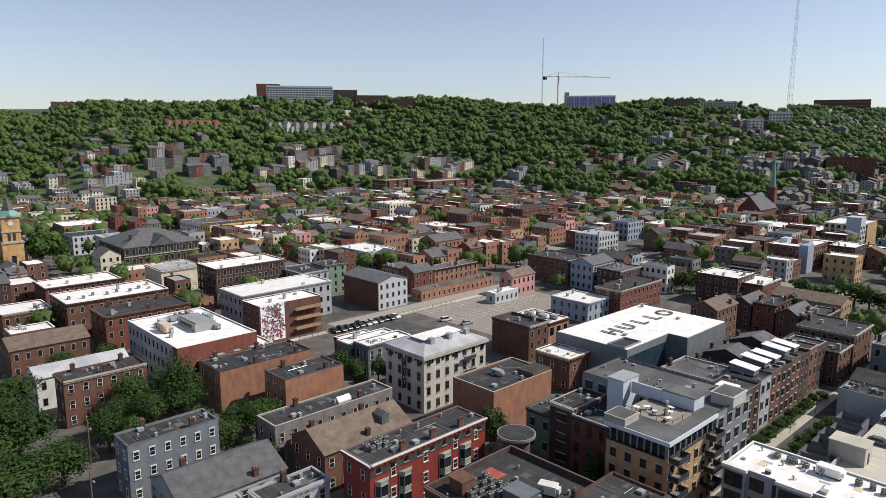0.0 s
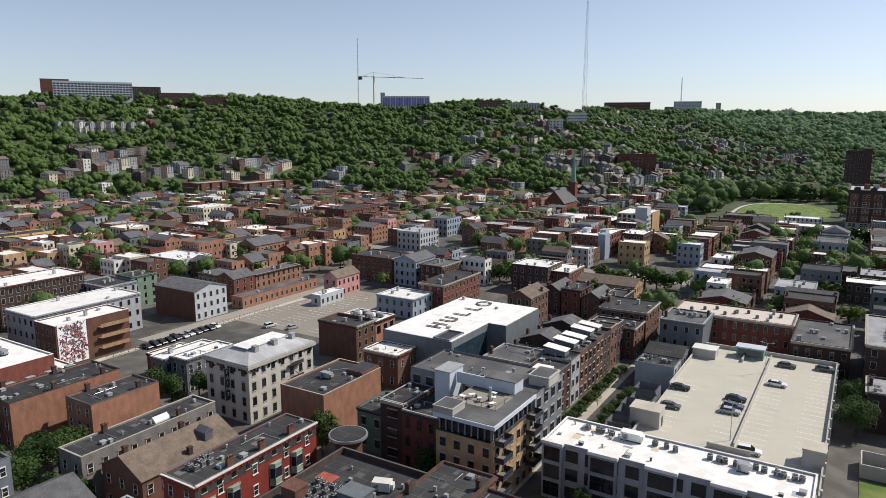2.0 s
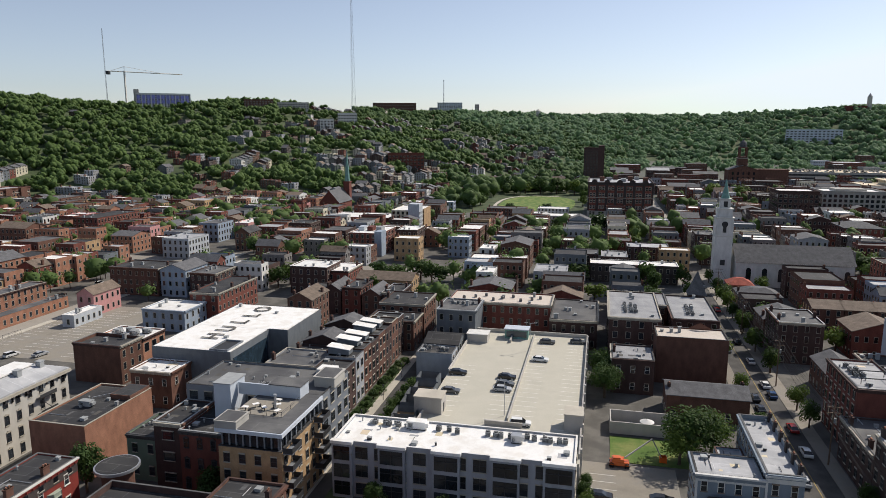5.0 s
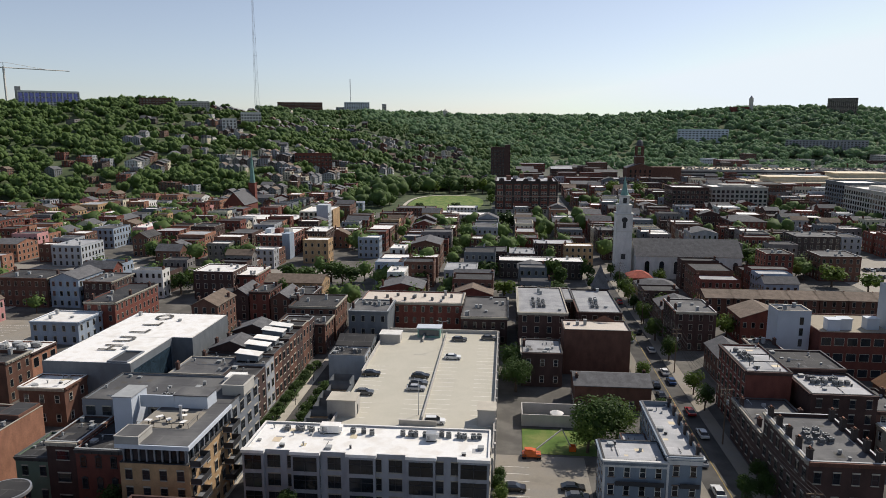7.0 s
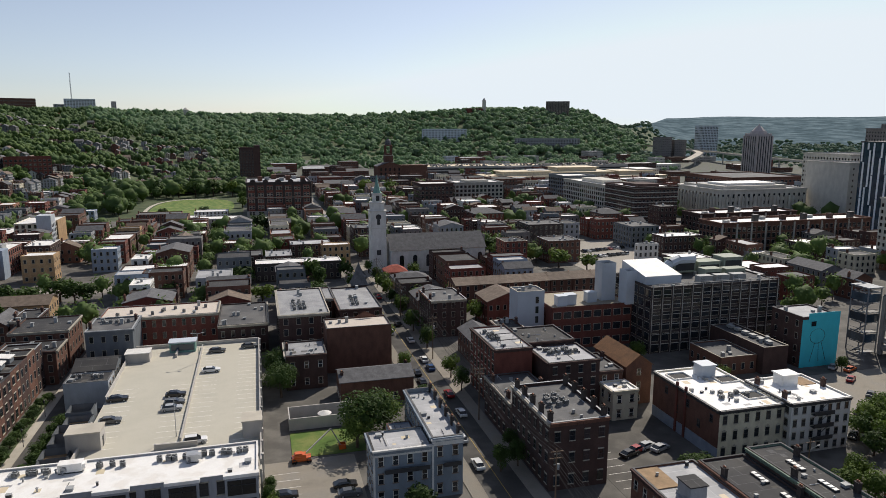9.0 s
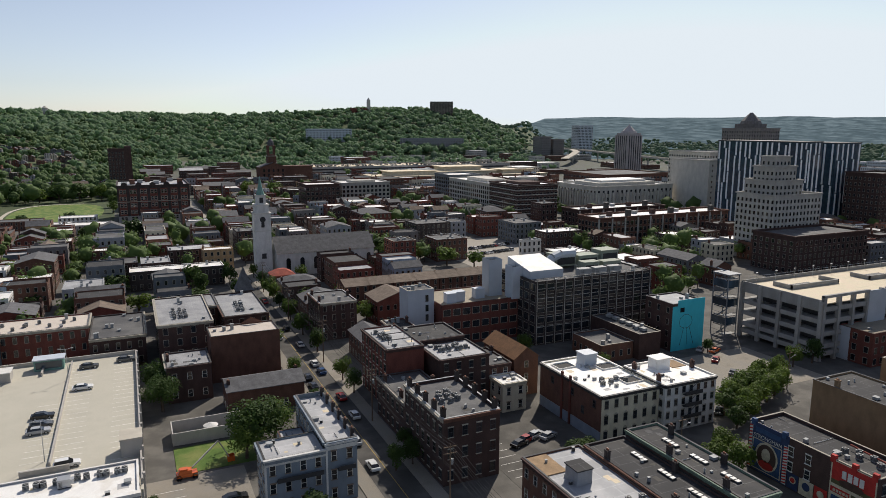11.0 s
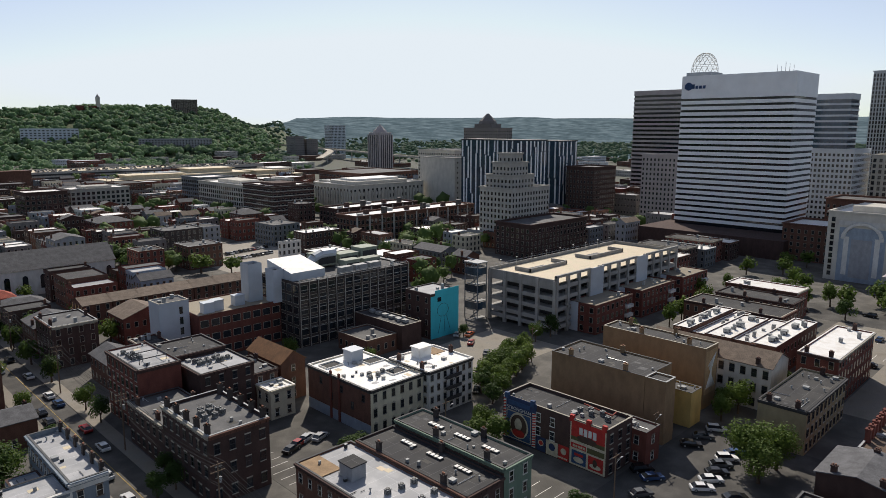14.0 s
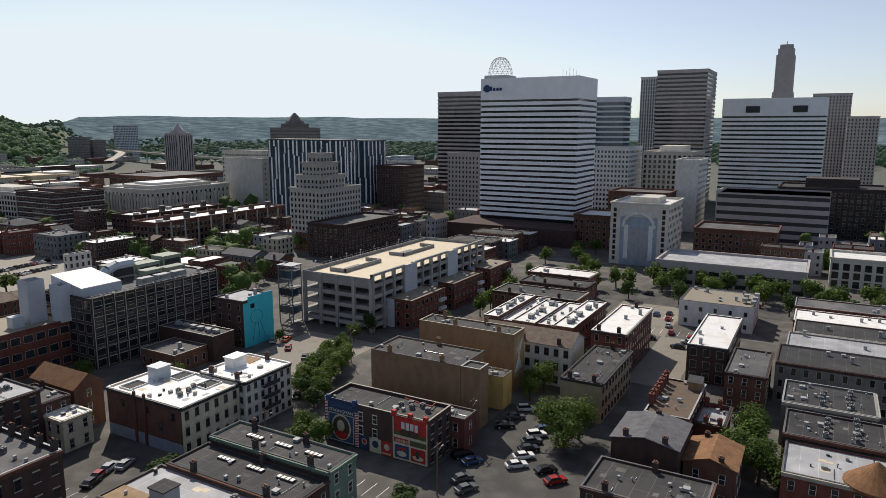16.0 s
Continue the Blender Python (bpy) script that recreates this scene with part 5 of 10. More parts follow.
part("vent_stack", Shape().tube(0.4, 0.6, 16.4, 19.0, 0.22, n=10).tube(0.4, 0.6, 19.0, 19.2, 0.34, 0.3, 10), "steel", md)
m2 = house(-79.7, -50.5, 116.2, 130.5, 15.8, "metal_panel", "roof_grey", 4, cornice=False, frame="dark", win=(1.6, 2.0, 3.0), name="apartment_block", category="building",
           label="grey metal-clad apartment wing with a penthouse terrace")
part("penthouse", Shape().box(-5.0, -1.5, -12.6, -7.2, 11.5, 19).box(-5.15, -1.35, -12.75, -6.9, 19, 19.2, 1), ["metal_pale", "unit_grey"], m2, "pale blue metal-clad penthouse")
part("screen_wall", Shape().box(-1.3, 5.3, -10.0, -9.7, 16.3, 18.5).box(-1.3, 5.3, -10.05, -9.65, 18.5, 18.6), "metal_pale", m2)
part("penthouse", Shape().box(5.4, 11.6, -10.1, -6.2, 16.2, 18.7).box(5.2, 11.8, -10.3, -6.0, 18.7, 18.9, 1), ["metal_pale", "roof_grey"], m2, "pale blue metal-clad penthouse")
part("stair_head", Shape().box(11.0, 15.3, -2.2, 3.4, 15.8, 17.7).box(10.8, 15.5, -2.4, 3.6, 17.7, 17.95).box(11.2, 15.1, -2.0, 3.2, 17.95, 18.0, 1), ["stone_grey", "roof_grey"], m2, "grey-tan stair head with a flat roof")
part("white_canopy", Shape().box(8.6, 12.4, 4.4, 7.6, 15.8, 16.9), "roof_white", m2)
for i in range(8):
    condenser(-64.5 + (i % 4) * 1.3, 117.6 + (i // 4) * 1.5, 15.8)
for fl in range(4):
    for yy in (-6.5, 6.5):
        part("balcony", Shape().box(0, 1.8, -1.9, 1.9, 0, 0.16, 0, True).box(1.72, 1.8, -1.9, 1.9, 0.16, 1.15, 1).box(0, 1.8, -1.9, -1.84, 0.16, 1.15, 1).box(0, 1.8, 1.84, 1.9, 0.16, 1.15, 1), ["metal_panel", "unit_dark"], md, at=pose(6, yy, 3.2 + fl * 3.1))
house(-73.5, -62.5, 104, 116, 12, "brick_red", "roof_dark", 3, style="arch", frame="black", win=(0.9, 1.8, 2.2), label="three-storey red brick house with arched windows")
house(-79.5, -73.6, 105, 116, 12.6, "brick_dark", "roof_dark", 3, frame="stone", win=(2.2, 1.6, 2.8))
house(-86.4, -79.6, 106, 116, 9, "paint_green", "roof_dark", 2, frame="dark")
# round stair drum and the roof terrace block in front
dr = thing("stair_drum", -78.6, 93.6, 0, "round brick stair drum with a dark disc roof", "building")
part("wall", Shape().tube(0, 0, 0, 9.6, 2.6, n=28), "brick_brown", dr)
part("roof", Shape().tube(0, 0, 9.6, 10.1, 3.7, n=32).tube(0, 0, 10.1, 10.16, 3.4, n=32, s=1), ["steel", "roof_dark"], dr)
keep(-86, -76, 88, 97)
tb = house(-76, -57.2, 68, 89, 9, "brick_dark", "roof_dark", 2, parapet=1.0, label="two-storey dark brick block with a crowded roof terrace")
for i in range(16):
    condenser(-73 + (i % 4) * 1.7 + 0.3 * (i // 4), 72 + (i // 4) * 2.0, 9)
part("stair_head", Shape().box(-1.5, 1.5, -1.4, 1.4, 9, 11.4).box(-1.7, 1.7, -1.6, 1.6, 11.4, 11.6), "brick_brown", tb, at=pose(-5.5, -6, 0))
part("stair_head", Shape().box(-2.2, 2.2, -1.7, 1.7, 9, 11.2).box(-2.4, 2.4, -1.9, 1.9, 11.2, 11.4), "paint_slate", tb, at=pose(3.5, -2, 0))
air_handler(-62, 82, 9, 3, 1.8, 1.7, 20, "trim_white")
for i in range(3):
    part("brick_patch", Shape().box(-1.6, 1.6, -1.2, 1.2, 9, 9.04), "shingle_red", tb, at=pose(-6 + i * 0.2, 2, 0.01 * i))
house(-56.5, -46.5, 76, 92, 11, "brick_brown", "roof_dark", 3, chim=2)
house(-46, -30, 70, 88, 11, "brick_red", "roof_dark", 3, chim=1, label="brick corner building with a curved gable and dark roof")
for i in range(9):
    condenser(-42 + i * 1.15, 84 - (i % 2) * 1.4, 11)
# courts north of the red terrace
house(-187.4, -178.4, 35.8, 57.1, 8, "paint_white", "roof_light", 2, kind="gable", rise=1.8)
house(-219.4, -206.4, 36, 55.7, 8, "brick_brown", "shingle_brown", 2, kind="gable")
house(-258.3, -244.6, 41.6, 55.7, 9, "brick_brown", "roof_white", 2)
house(-230.5, -222.6, 39.6, 51, 8, "brick_grey", "roof_white", 2)
house(-158.6, -147.2, 67, 92, 10, "brick_orange", "roof_dark", 3, chim=4, vents=8, blank="r", cornice=False)
house(-180, -165.3, 87, 92.5, 7, "brick_red", "roof_white", 2)
house(-141.5, -132, 75.5, 91.5, 10, "brick_orange", "roof_dark", 3, chim=2, blank="r", cornice=False)
st = house(-121, -113.8, 62.4, 92, 9, "brick_grey", "roof_dark", 2, chim=2, cornice=False)
part("skylight", Shape().box(-1.0, 1.0, -1.7, 1.7, 9, 9.3).quad((-1.0, -1.7, 9.3), (0, -1.7, 10.2), (0, 1.7, 10.2), (-1.0, 1.7, 9.3), 1).quad((0, -1.7, 10.2), (1.0, -1.7, 9.3), (1.0, 1.7, 9.3), (0, 1.7, 10.2), 1).poly([(-1.0, -1.7, 9.3), (1.0, -1.7, 9.3), (0, -1.7, 10.2)]).poly([(1.0, 1.7, 9.3), (-1.0, 1.7, 9.3), (0, 1.7, 10.2)]), ["trim_white", "metal_pale"], st, "pitched pale glazed skylight", at=pose(1.2, 3, 0))
tg = house(-111, -99.5, 64.4, 85, 8, "brick_brown", "shingle_brown", 2, kind="gable", rise=3.0, chim=3, label="brown brick house with brown shingle gable roof and dormer")
part("dormer", Shape().box(-0.9, 0.9, -1.0, 1.6, 8.6, 10.6).poly([(-1.1, -1.1, 10.6), (1.1, -1.1, 10.6), (0, -1.1, 11.5)]).quad((-1.1, -1.1, 10.6), (0, -1.1, 11.5), (0, 1.6, 11.5), (-1.1, 1.6, 10.6)).quad((0, -1.1, 11.5), (1.1, -1.1, 10.6), (1.1, 1.6, 10.6), (0, 1.6, 11.5)), "shingle_grey", tg, at=pose(3.4, 5, 0, 0, 0, 90))
house(-97, -91.5, 48, 60, 8, "paint_grey", "roof_dark", 2, chim=1)
house(-113, -100.1, 38, 56.6, 8, "paint_grey", "shingle_grey", 2, kind="gable", rise=3.0, chim=2, label="grey clapboard house with a grey shingle gable roof")
house(-99.5, -90, 33, 47, 7, "paint_white", "roof_cream", 2)
house(-151.9, -146.6, 103.5, 120, 9, "paint_slate", "roof_white", 2, style="arch", win=(1.2, 2.2, 2.6), frame="pale", label="dark painted building with white arched window surrounds and cornice")
house(-146.5, -140.5, 105.5, 120.5, 9.4, "paint_slate", "roof_white", 2, style="arch", win=(1.1, 2.2, 2.2), frame="white", label="dark building with white round-arched window surrounds")
house(-160, -152.5, 108, 119, 7, "brick_brown", "roof_white", 1)
house(-238.5, -228.5, 150.5, 161, 12, "paint_green", "roof_dark", 4)
house(-242, -225.3, 138, 150.2, 11, "paint_grey", "roof_dark", 3)
house(-214, -204.7, 177.6, 188.3, 9, "brick_red", "shingle_grey", 3, kind="gable")
house(-226, -214.2, 178, 190, 9, "brick_grey", "roof_grey", 2)
house(-214, -206, 190, 216, 8, "brick_orange", "shingle_grey", 3, chim=3)
house(-200, -194, 172, 213, 4, "brick_orange", "roof_grey", 1, cornice=False)
house(-176.2, -171.5, 190, 203.5, 4, "paint_pale", "roof_white", 1, cornice=False)
house(-147.7, -131.8, 193.7, 206.7, 7, "paint_blue", "roof_white", 2)
house(-138.2, -127.4, 207, 235, 10, "brick_red", "roof_dark", 3, chim=4)
house(-192.8, -170.7, 235, 250.6, 11, "brick_brown", "roof_dark", 3, chim=3)
house(-170.1, -158.8, 235.9, 251.7, 11, "paint_blue", "shingle_grey", 3, kind="gable")
house(-157, -146, 236, 252, 10, "brick_dark", "roof_grey", 3)
house(-97.7, -89.2, 199.8, 214.1, 12, "brick_brown", "shingle_brown", 4, kind="gable", chim=2)
house(-112.8, -98.4, 257.1, 274.6, 9, "brick_red", "roof_white", 2, chim=2)
house(-94.2, -71.1, 255.5, 267.3, 7, "brick_tan", "shingle_brown", 2, kind="gable", ridge="x")
# town houses along the lane
for i in range(7):
    y0 = 150 + i * 6.0
    house(-64, -56, y0, y0 + 5.9, 11.5 + 0.4 * (i % 2), ("paint_grey", "brick_dark", "brick_brown")[min(i, 1) + (i % 2 if i else 0)], "roof_dark", 3, win=(1.2, 1.9, 2.4), frame="dark", cornice=False, vents=1,
          label="narrow three-storey town house with a slate roof terrace", group="town houses along the lane")
    if i < 5:
        tr = thing("roof_monitor", -60.5, y0 + 3, 11.9 + 0.4 * (i % 2), "white sloping rooftop stair monitor of a town house", "roof monitor", "roof monitors of the town houses")
        part("wall", Shape().box(-3.2, 2.2, -1.5, 1.5, 0, 1.4), "paint_slate", tr)
        part("roof", Shape().quad((-3.5, -1.7, 2.0), (2.5, -1.7, 1.4), (2.5, 1.7, 1.4), (-3.5, 1.7, 2.0)).quad((-3.5, 1.7, 1.85), (2.5, 1.7, 1.25), (2.5, -1.7, 1.25), (-3.5, -1.7, 1.85)).quad((-3.5, -1.7, 1.85), (2.5, -1.7, 1.25), (2.5, -1.7, 1.4), (-3.5, -1.7, 2.0)), "roof_white", tr)
house(-78, -64.2, 146, 158, 10, "paint_grey", "roof_grey", 3, frame="dark", cornice=False, chim=2)
house(-64, -56, 133, 149.8, 11, "brick_dark", "roof_dark", 3, frame="dark", cornice=False)
for i in range(4):
    house(-78, -66, 160 + i * 8, 167.6 + i * 8, 8 + i % 2, "brick_dark", ("roof_dark", "shingle_grey")[i % 2], 2, kind=("flat", "gable")[i % 2], chim=1)
house(-68, -53, 205, 221, 11, "brick_brown", "roof_dark", 3, chim=1)
house(-68, -53, 192.3, 203, 9, "brick_brown", "roof_dark", 3)
for i in range(5):
    house(-104 + i * 7.5, -97 + i * 7.5, 226, 240, 8 + (i % 3), ("brick_brown", "brick_dark", "brick_red")[i % 3], ("roof_dark", "shingle_grey")[i % 2], 3, kind=("flat", "gable")[i % 2], chim=2)

# a low mesh fence along the street by the lots
fe = thing("lot_fence", -184.0, 140, 0.15, "low dark metal mesh fence along a parking lot", "fence")
for i in range(30):
    part("post", Shape().beam((0, 0, 0), (0, 0, 1.3), 0.05, 5), "unit_dark", fe, at=pose(0, -29 + i * 2.4, 0))
for z in (0.3, 0.8, 1.25):
    part("rail", Shape().beam((0, -29, z), (0, 40.6, z), 0.03, 4), "unit_dark", fe)

# ---- parking deck and the long white-roofed block before it ----
lb = house(-45.6, -2, 109.5, 121, 10.6, "paint_grey", "roof_white", 3, cornice=False, frame="dark", win=(2.2, 2.3, 3.3), vents=8, name="loft_block", category="building",
           label="long grey loft block with large windows and a stepped white roof")
for i, (xa, xb, dy) in enumerate(((-21.8, -18, 0.8), (-13, -8, 0.8), (-3, 2, 0.8), (7.5, 12.5, 0.8), (16.5, 21.8, 0.8))):
    part("bay", Shape().box(xa, xb, -5.75 - dy, -5.75, 0, 10.6), "paint_grey", lb, "projecting glazed bay")
    part("roof_edge", Shape().box(xa - 0.2, xb + 0.2, -6.0 - dy, -5.7, 10.6, 11.15), "roof_white", lb)
    for fl in range(3):
        part("window_wall", Shape().box(xa + 0.4, xb - 0.4, -5.85 - dy, -5.76 - dy, 0.7 + fl * 3.4, 3.3 + fl * 3.4).box((xa + xb) / 2 - 0.06, (xa + xb) / 2 + 0.06, -5.92 - dy, -5.8 - dy, 0.7 + fl * 3.4, 3.3 + fl * 3.4, 1).box(xa + 0.4, xb - 0.4, -5.92 - dy, -5.8 - dy, 2.4 + fl * 3.4, 2.5 + fl * 3.4, 1), ["glass", "trim_dark"], lb)
for x in (-40, -38.6, -37.2, -35.8, -27.5, -26, -24.3, -18.2, -16.9, -15.6, -14.3, -11, -9.4, -8, -6.6, -5.2, -3.9):
    condenser(x, 117.8, 10.6)
air_handler(-32, 118, 10.6, 3.6, 1.8, 1.6, 0, "roof_white")
air_handler(-12.8, 116.4, 10.6, 1.8, 1.6, 1.5, 0, "steel")

DZ = 5.0
dk = thing("parking_deck", -18.7, 161.5, 0, "pale concrete parking deck with painted bays and low parapets", "parking deck", kind="structure")
part("slab", Shape().box(-17.2, 17.2, -40, 40, DZ - 0.5, DZ, 0, True), "deck_concrete", dk)
part("wall", ring(Shape(), -17.25, 17.25, -40.05, 40.05, 0, DZ - 0.5, 0.4), "concrete", dk)
keep(-37, 0, 120, 204)
for x0, x1, y0, y1 in ((16.95, 17.25, -38, 40), (-17.2, 17.2, 39.7, 40.05), (-17.25, -16.95, 2, 40), (-17.25, -16.95, -40, -12)):
    part("parapet", Shape().box(x0, x1, y0, y1, DZ, DZ + 1.05), "concrete", dk)
part("divider", Shape().box(1.4, 1.7, -24, 38, DZ, DZ + 0.75), "concrete", dk)
part("ramp_wall", Shape().box(-3, 5, -27.0, -26.6, DZ, DZ + 1.1).box(-5, -4.6, 30, 38, DZ, DZ + 1.0), "concrete", dk)
for i in range(24):
    for xa, xb in ((1.8, 6.8), (11.5, 16.8)):
        part("bay_line", shared(("bl", xa), lambda: Shape().box(-2.5, 2.5, -0.06, 0.06, 0, 0.008).mesh("bay_line", ["line_paint"])), None, dk, at=pose((xa + xb) / 2, -26 + i * 2.7, DZ))
for i in range(13):
    for xa in (-13.5, -1.2):
        part("bay_line", shared(("bl", 1.8), None), None, dk, at=pose(xa, -24 + i * 2.7, DZ))
for i in range(14):
    part("pilaster", Shape().box(17.2, 17.6, -0.4, 0.4, 0, DZ + 1.2), "concrete", dk, at=pose(0, -36 + i * 5.7, 0))
for (x, y, w, d, h) in ((-34.8, 139.7, 6.2, 4.6, 3.6), (-3.2, 137.8, 3.8, 4.6, 3.4)):
    hd = thing("deck_hut", x, y, DZ, "beige rendered stair hut on the parking deck", "hut")
    part("wall", Shape().box(-w / 2, w / 2, -d / 2, d / 2, 0, h), "concrete", hd)
    part("roof", Shape().box(-w / 2 - 0.15, w / 2 + 0.15, -d / 2 - 0.15, d / 2 + 0.15, h, h + 0.25), "sidewalk", hd)
    part("door", Shape().box(w / 2, w / 2 + 0.06, -0.5, 0.5, 0, 2.05), "trim_dark", hd)
lf = thing("lift_house", -22.2, 197.5, DZ, "green-glazed lift house at the end of the deck", "hut")
part("wall", Shape().box(-3.4, 3.4, -1.8, 1.8, 0, 2.8), "copper_green", lf)
part("roof", Shape().box(-3.7, 3.7, -2.1, 2.1, 2.8, 3.1), "metal_pale", lf)
part("glazing", Shape().box(-3, 3, -1.86, -1.8, 0.6, 2.4), "glass_blue", lf)
ks = thing("deck_shelter", -33, 192, DZ, "white shelter boxes at the head of the ramp", "hut")
part("wall", Shape().box(-3, 3, -2.2, 2.2, 0, 2.4), "concrete", ks)
part("roof", Shape().box(-3.2, 3.2, -2.4, 2.4, 2.4, 2.6), "paint_white", ks)
for x, y in ((-18.2, 140), (-17.2, 186)):
    lp = thing("deck_lamp", x, y, DZ, "slim steel lamp post on the parking deck", "lamp post")
    part("pole", Shape().beam((0, 0, 0), (0, 0, 8), 0.09, 8, r1=0.06).beam((0, 0, 7.9), (-1.2, 0, 8.1), 0.05, 6).beam((0, 0, 7.9), (1.2, 0, 8.1), 0.05, 6), "steel", lp)
    part("lamp_head", Shape().box(-1.7, -1.0, -0.15, 0.15, 8.05, 8.2, 0, True).box(1.0, 1.7, -0.15, 0.15, 8.05, 8.2, 0, True), "unit_grey", lp)
for x, y, c, r in ((-32.5, 150.5, "car_grey", 2), (-33.2, 163, "car_black", 5), (-20.6, 162.5, "car_black", 0), (-20.4, 157.6, "car_grey", 0), (-20.6, 154.2, "car_silver", 2),
                   (-14.2, 136, "car_white_suv", 4), (-13.6, 177.5, "car_white", 0), (-12.9, 193.5, "car_grey", 0), (-4.2, 195.5, "car_grey", 0)):
    car(x, y, DZ, r, c, f"{c.replace('car_', '').replace('_suv', '')} car parked in a bay on the concrete deck")
# terraces of the houses backing on to the deck
for i in range(7):
    tr = thing("terrace_box", -39.5 + 0.5 * (i % 2), 126 + i * 5.2, 0, "dark walled roof terrace of a house behind the lane", "terrace", "walled terraces by the deck")
    part("wall", wall_shell(Shape(), -2.6, 2.6, -2.5, 2.5, 4.4, 6.4 - (i % 3) * 0.3, 0.25), "paint_slate", tr)
    part("floor", Shape().box(-2.35, 2.35, -2.25, 2.25, 4.2, 4.4), "wood_deck", tr)
    part("planter", Shape().box(-1.8, -0.6, -1.8, -0.9, 4.4, 5.0), "unit_dark", tr)
slab("yard_lane", -46.9, -42.2, 100, 172, 0.0, 0.05, "woodland_floor", "planted strip beside the lane", "garden bed")
house(-46.8, -36.9, 172.5, 180, 6.5, "paint_pale", "roof_dark", 2, chim=0, vents=6, blank="f", cornice=False, label="pale painted workshop with a dark flat roof")
for x in (-45.4, -43.9, -40.2, -38.8):
    condenser(x, 177 if x < -42 else 175.5, 6.5)
house(-46.4, -36.9, 180.2, 191, 7.0, "paint_slate", "roof_dark", 2, kind="gable", ridge="x", rise=1.7)
house(-47, -35, 197.5, 211.8, 12, "paint_slate", "roof_grey", 3, frame="stone", blank="r", chim=2, label="dark grey painted house with air conditioners on its roof")
for i in range(5):
    condenser(-44 + i * 1.7, 206, 12)
house(-47, -13.5, 213, 228, 11, "brick_red", "roof_blush", 3, win=(0.9, 1.8, 2.6), label="long red brick block with a pale pinkish roof")
for i in range(9):
    condenser(-42 + i * 3.1, 217 + (i % 3) * 2.5, 11)
house(-13.2, 1.2, 205, 231, 9, "brick_dark", "roof_grey", 2, vents=8, win=(0.9, 1.8, 2.6))
house(4.4, 19, 197, 230, 13, "brick_dark", "roof_mid", 4, win=(1.2, 1.8, 3.0))
house(22.2, 34.9, 199, 228, 13, "brick_dark", "roof_mid", 4, win=(1.2, 1.8, 3.0))
pt = thing("stair_turret", 32.6, 231.2, 0, "brick corner turret under a steep slate pyramid roof", "turret")
part("wall", Shape().box(-2.6, 2.6, -2.6, 2.6, 0, 13.6), "brick_dark", pt)
part("roof", Shape().tube(0, 0, 13.6, 14.6, 4.2, 3.4, 4).tube(0, 0, 14.6, 21.2, 3.4, 0.05, 4), "shingle_grey", pt, "steep dark slate roof", at=pose(0, 0, 0, 0, 0, 45))
house(19.1, 22.1, 214, 230, 13, "brick_brown", "roof_mid", 4, vents=0)
for i in range(14):
    condenser(9 + (i % 3) * 1.6, 204 + (i // 3) * 2.1, 13)
for i in range(10):
    condenser(27 + (i % 2) * 1.6, 205 + (i // 2) * 2.3, 13)
bk = house(16.5, 34.5, 182, 192, 12.5, "brick_brown", "roof_blush", 3, blank="fl", cornice=False, label="tall blank brown brick building with a pale patched roof")
part("gable_wall", Shape().poly([(-3, 0, 13), (3, 0, 13), (0, 0, 14.6)]).poly([(3, 0.3, 13), (-3, 0.3, 13), (0, 0.3, 14.6)]), "brick_brown", bk, at=pose(3, 4, 0))
house(5, 15.5, 172, 184, 9, "brick_dark", "roof_mid", 2, chim=1, vents=4)
house(17.4, 35.5, 158.4, 168, 6, "brick_brown", "shingle_grey", 2, kind="gable", ridge="x", rise=1.6, chim=2, rows=(0,))
cw = thing("court_wall", 12, 151, 0, "grey rendered garden walls round a small court", "garden wall")
part("wall", ring(Shape(), -7.5, 7.5, -3.5, 3.5, 0, 2.8, 0.25), "concrete", cw)
us = thing("parasol", 12.6, 150.2, 0, "round white garden parasol in the court", "parasol")
part("canopy", Shape().tube(0, 0, 2.3, 2.9, 1.6, 0.1, 14), "paint_white", us)
part("pole", Shape().beam((0, 0, 0), (0, 0, 2.4), 0.04, 6), "steel", us)
car(8.6, 150.5, 0, 0, "car_grey")
# boom lift on the lawn's edge
bl = thing("boom_lift", 6.2, 132.4, 0, "orange boom lift with its arm folded out over the lawn", "boom lift")
part("chassis", Shape().box(-1.9, 1.9, -0.85, 0.85, 0.45, 1.15).box(-1.5, 0.9, -0.75, 0.75, 1.15, 1.75).box(-1.3, 0.2, -0.6, 0.6, 1.75, 2.0), "car_orange", bl)
for a in (-1.5, 1.5):
    for b in (-1.0, 1.0):
        part("wheel", Shape().beam((a, b - 0.2, 0.5), (a, b + 0.2, 0.5), 0.5, 12), "rubber", bl)
part("arm", Shape().beam((1, 0, 1.9), (6.5, 4.5, 4.4), 0.16, 6).beam((6.5, 4.5, 4.4), (8.4, 3.4, 0.9), 0.12, 6), "concrete", bl)
part("basket", ring(Shape(), 8.0, 9.4, 2.8, 4.2, 0.2, 1.3, 0.08), "car_orange", bl)
for x, y, c, r in ((2.5, 119, "car_black", 0), (2.6, 113.4, "car_black", 4), (13.5, 120, "car_black", 0), (14, 116.8, "car_grey", 0)):
    car(x, y, 0.04, r, c)

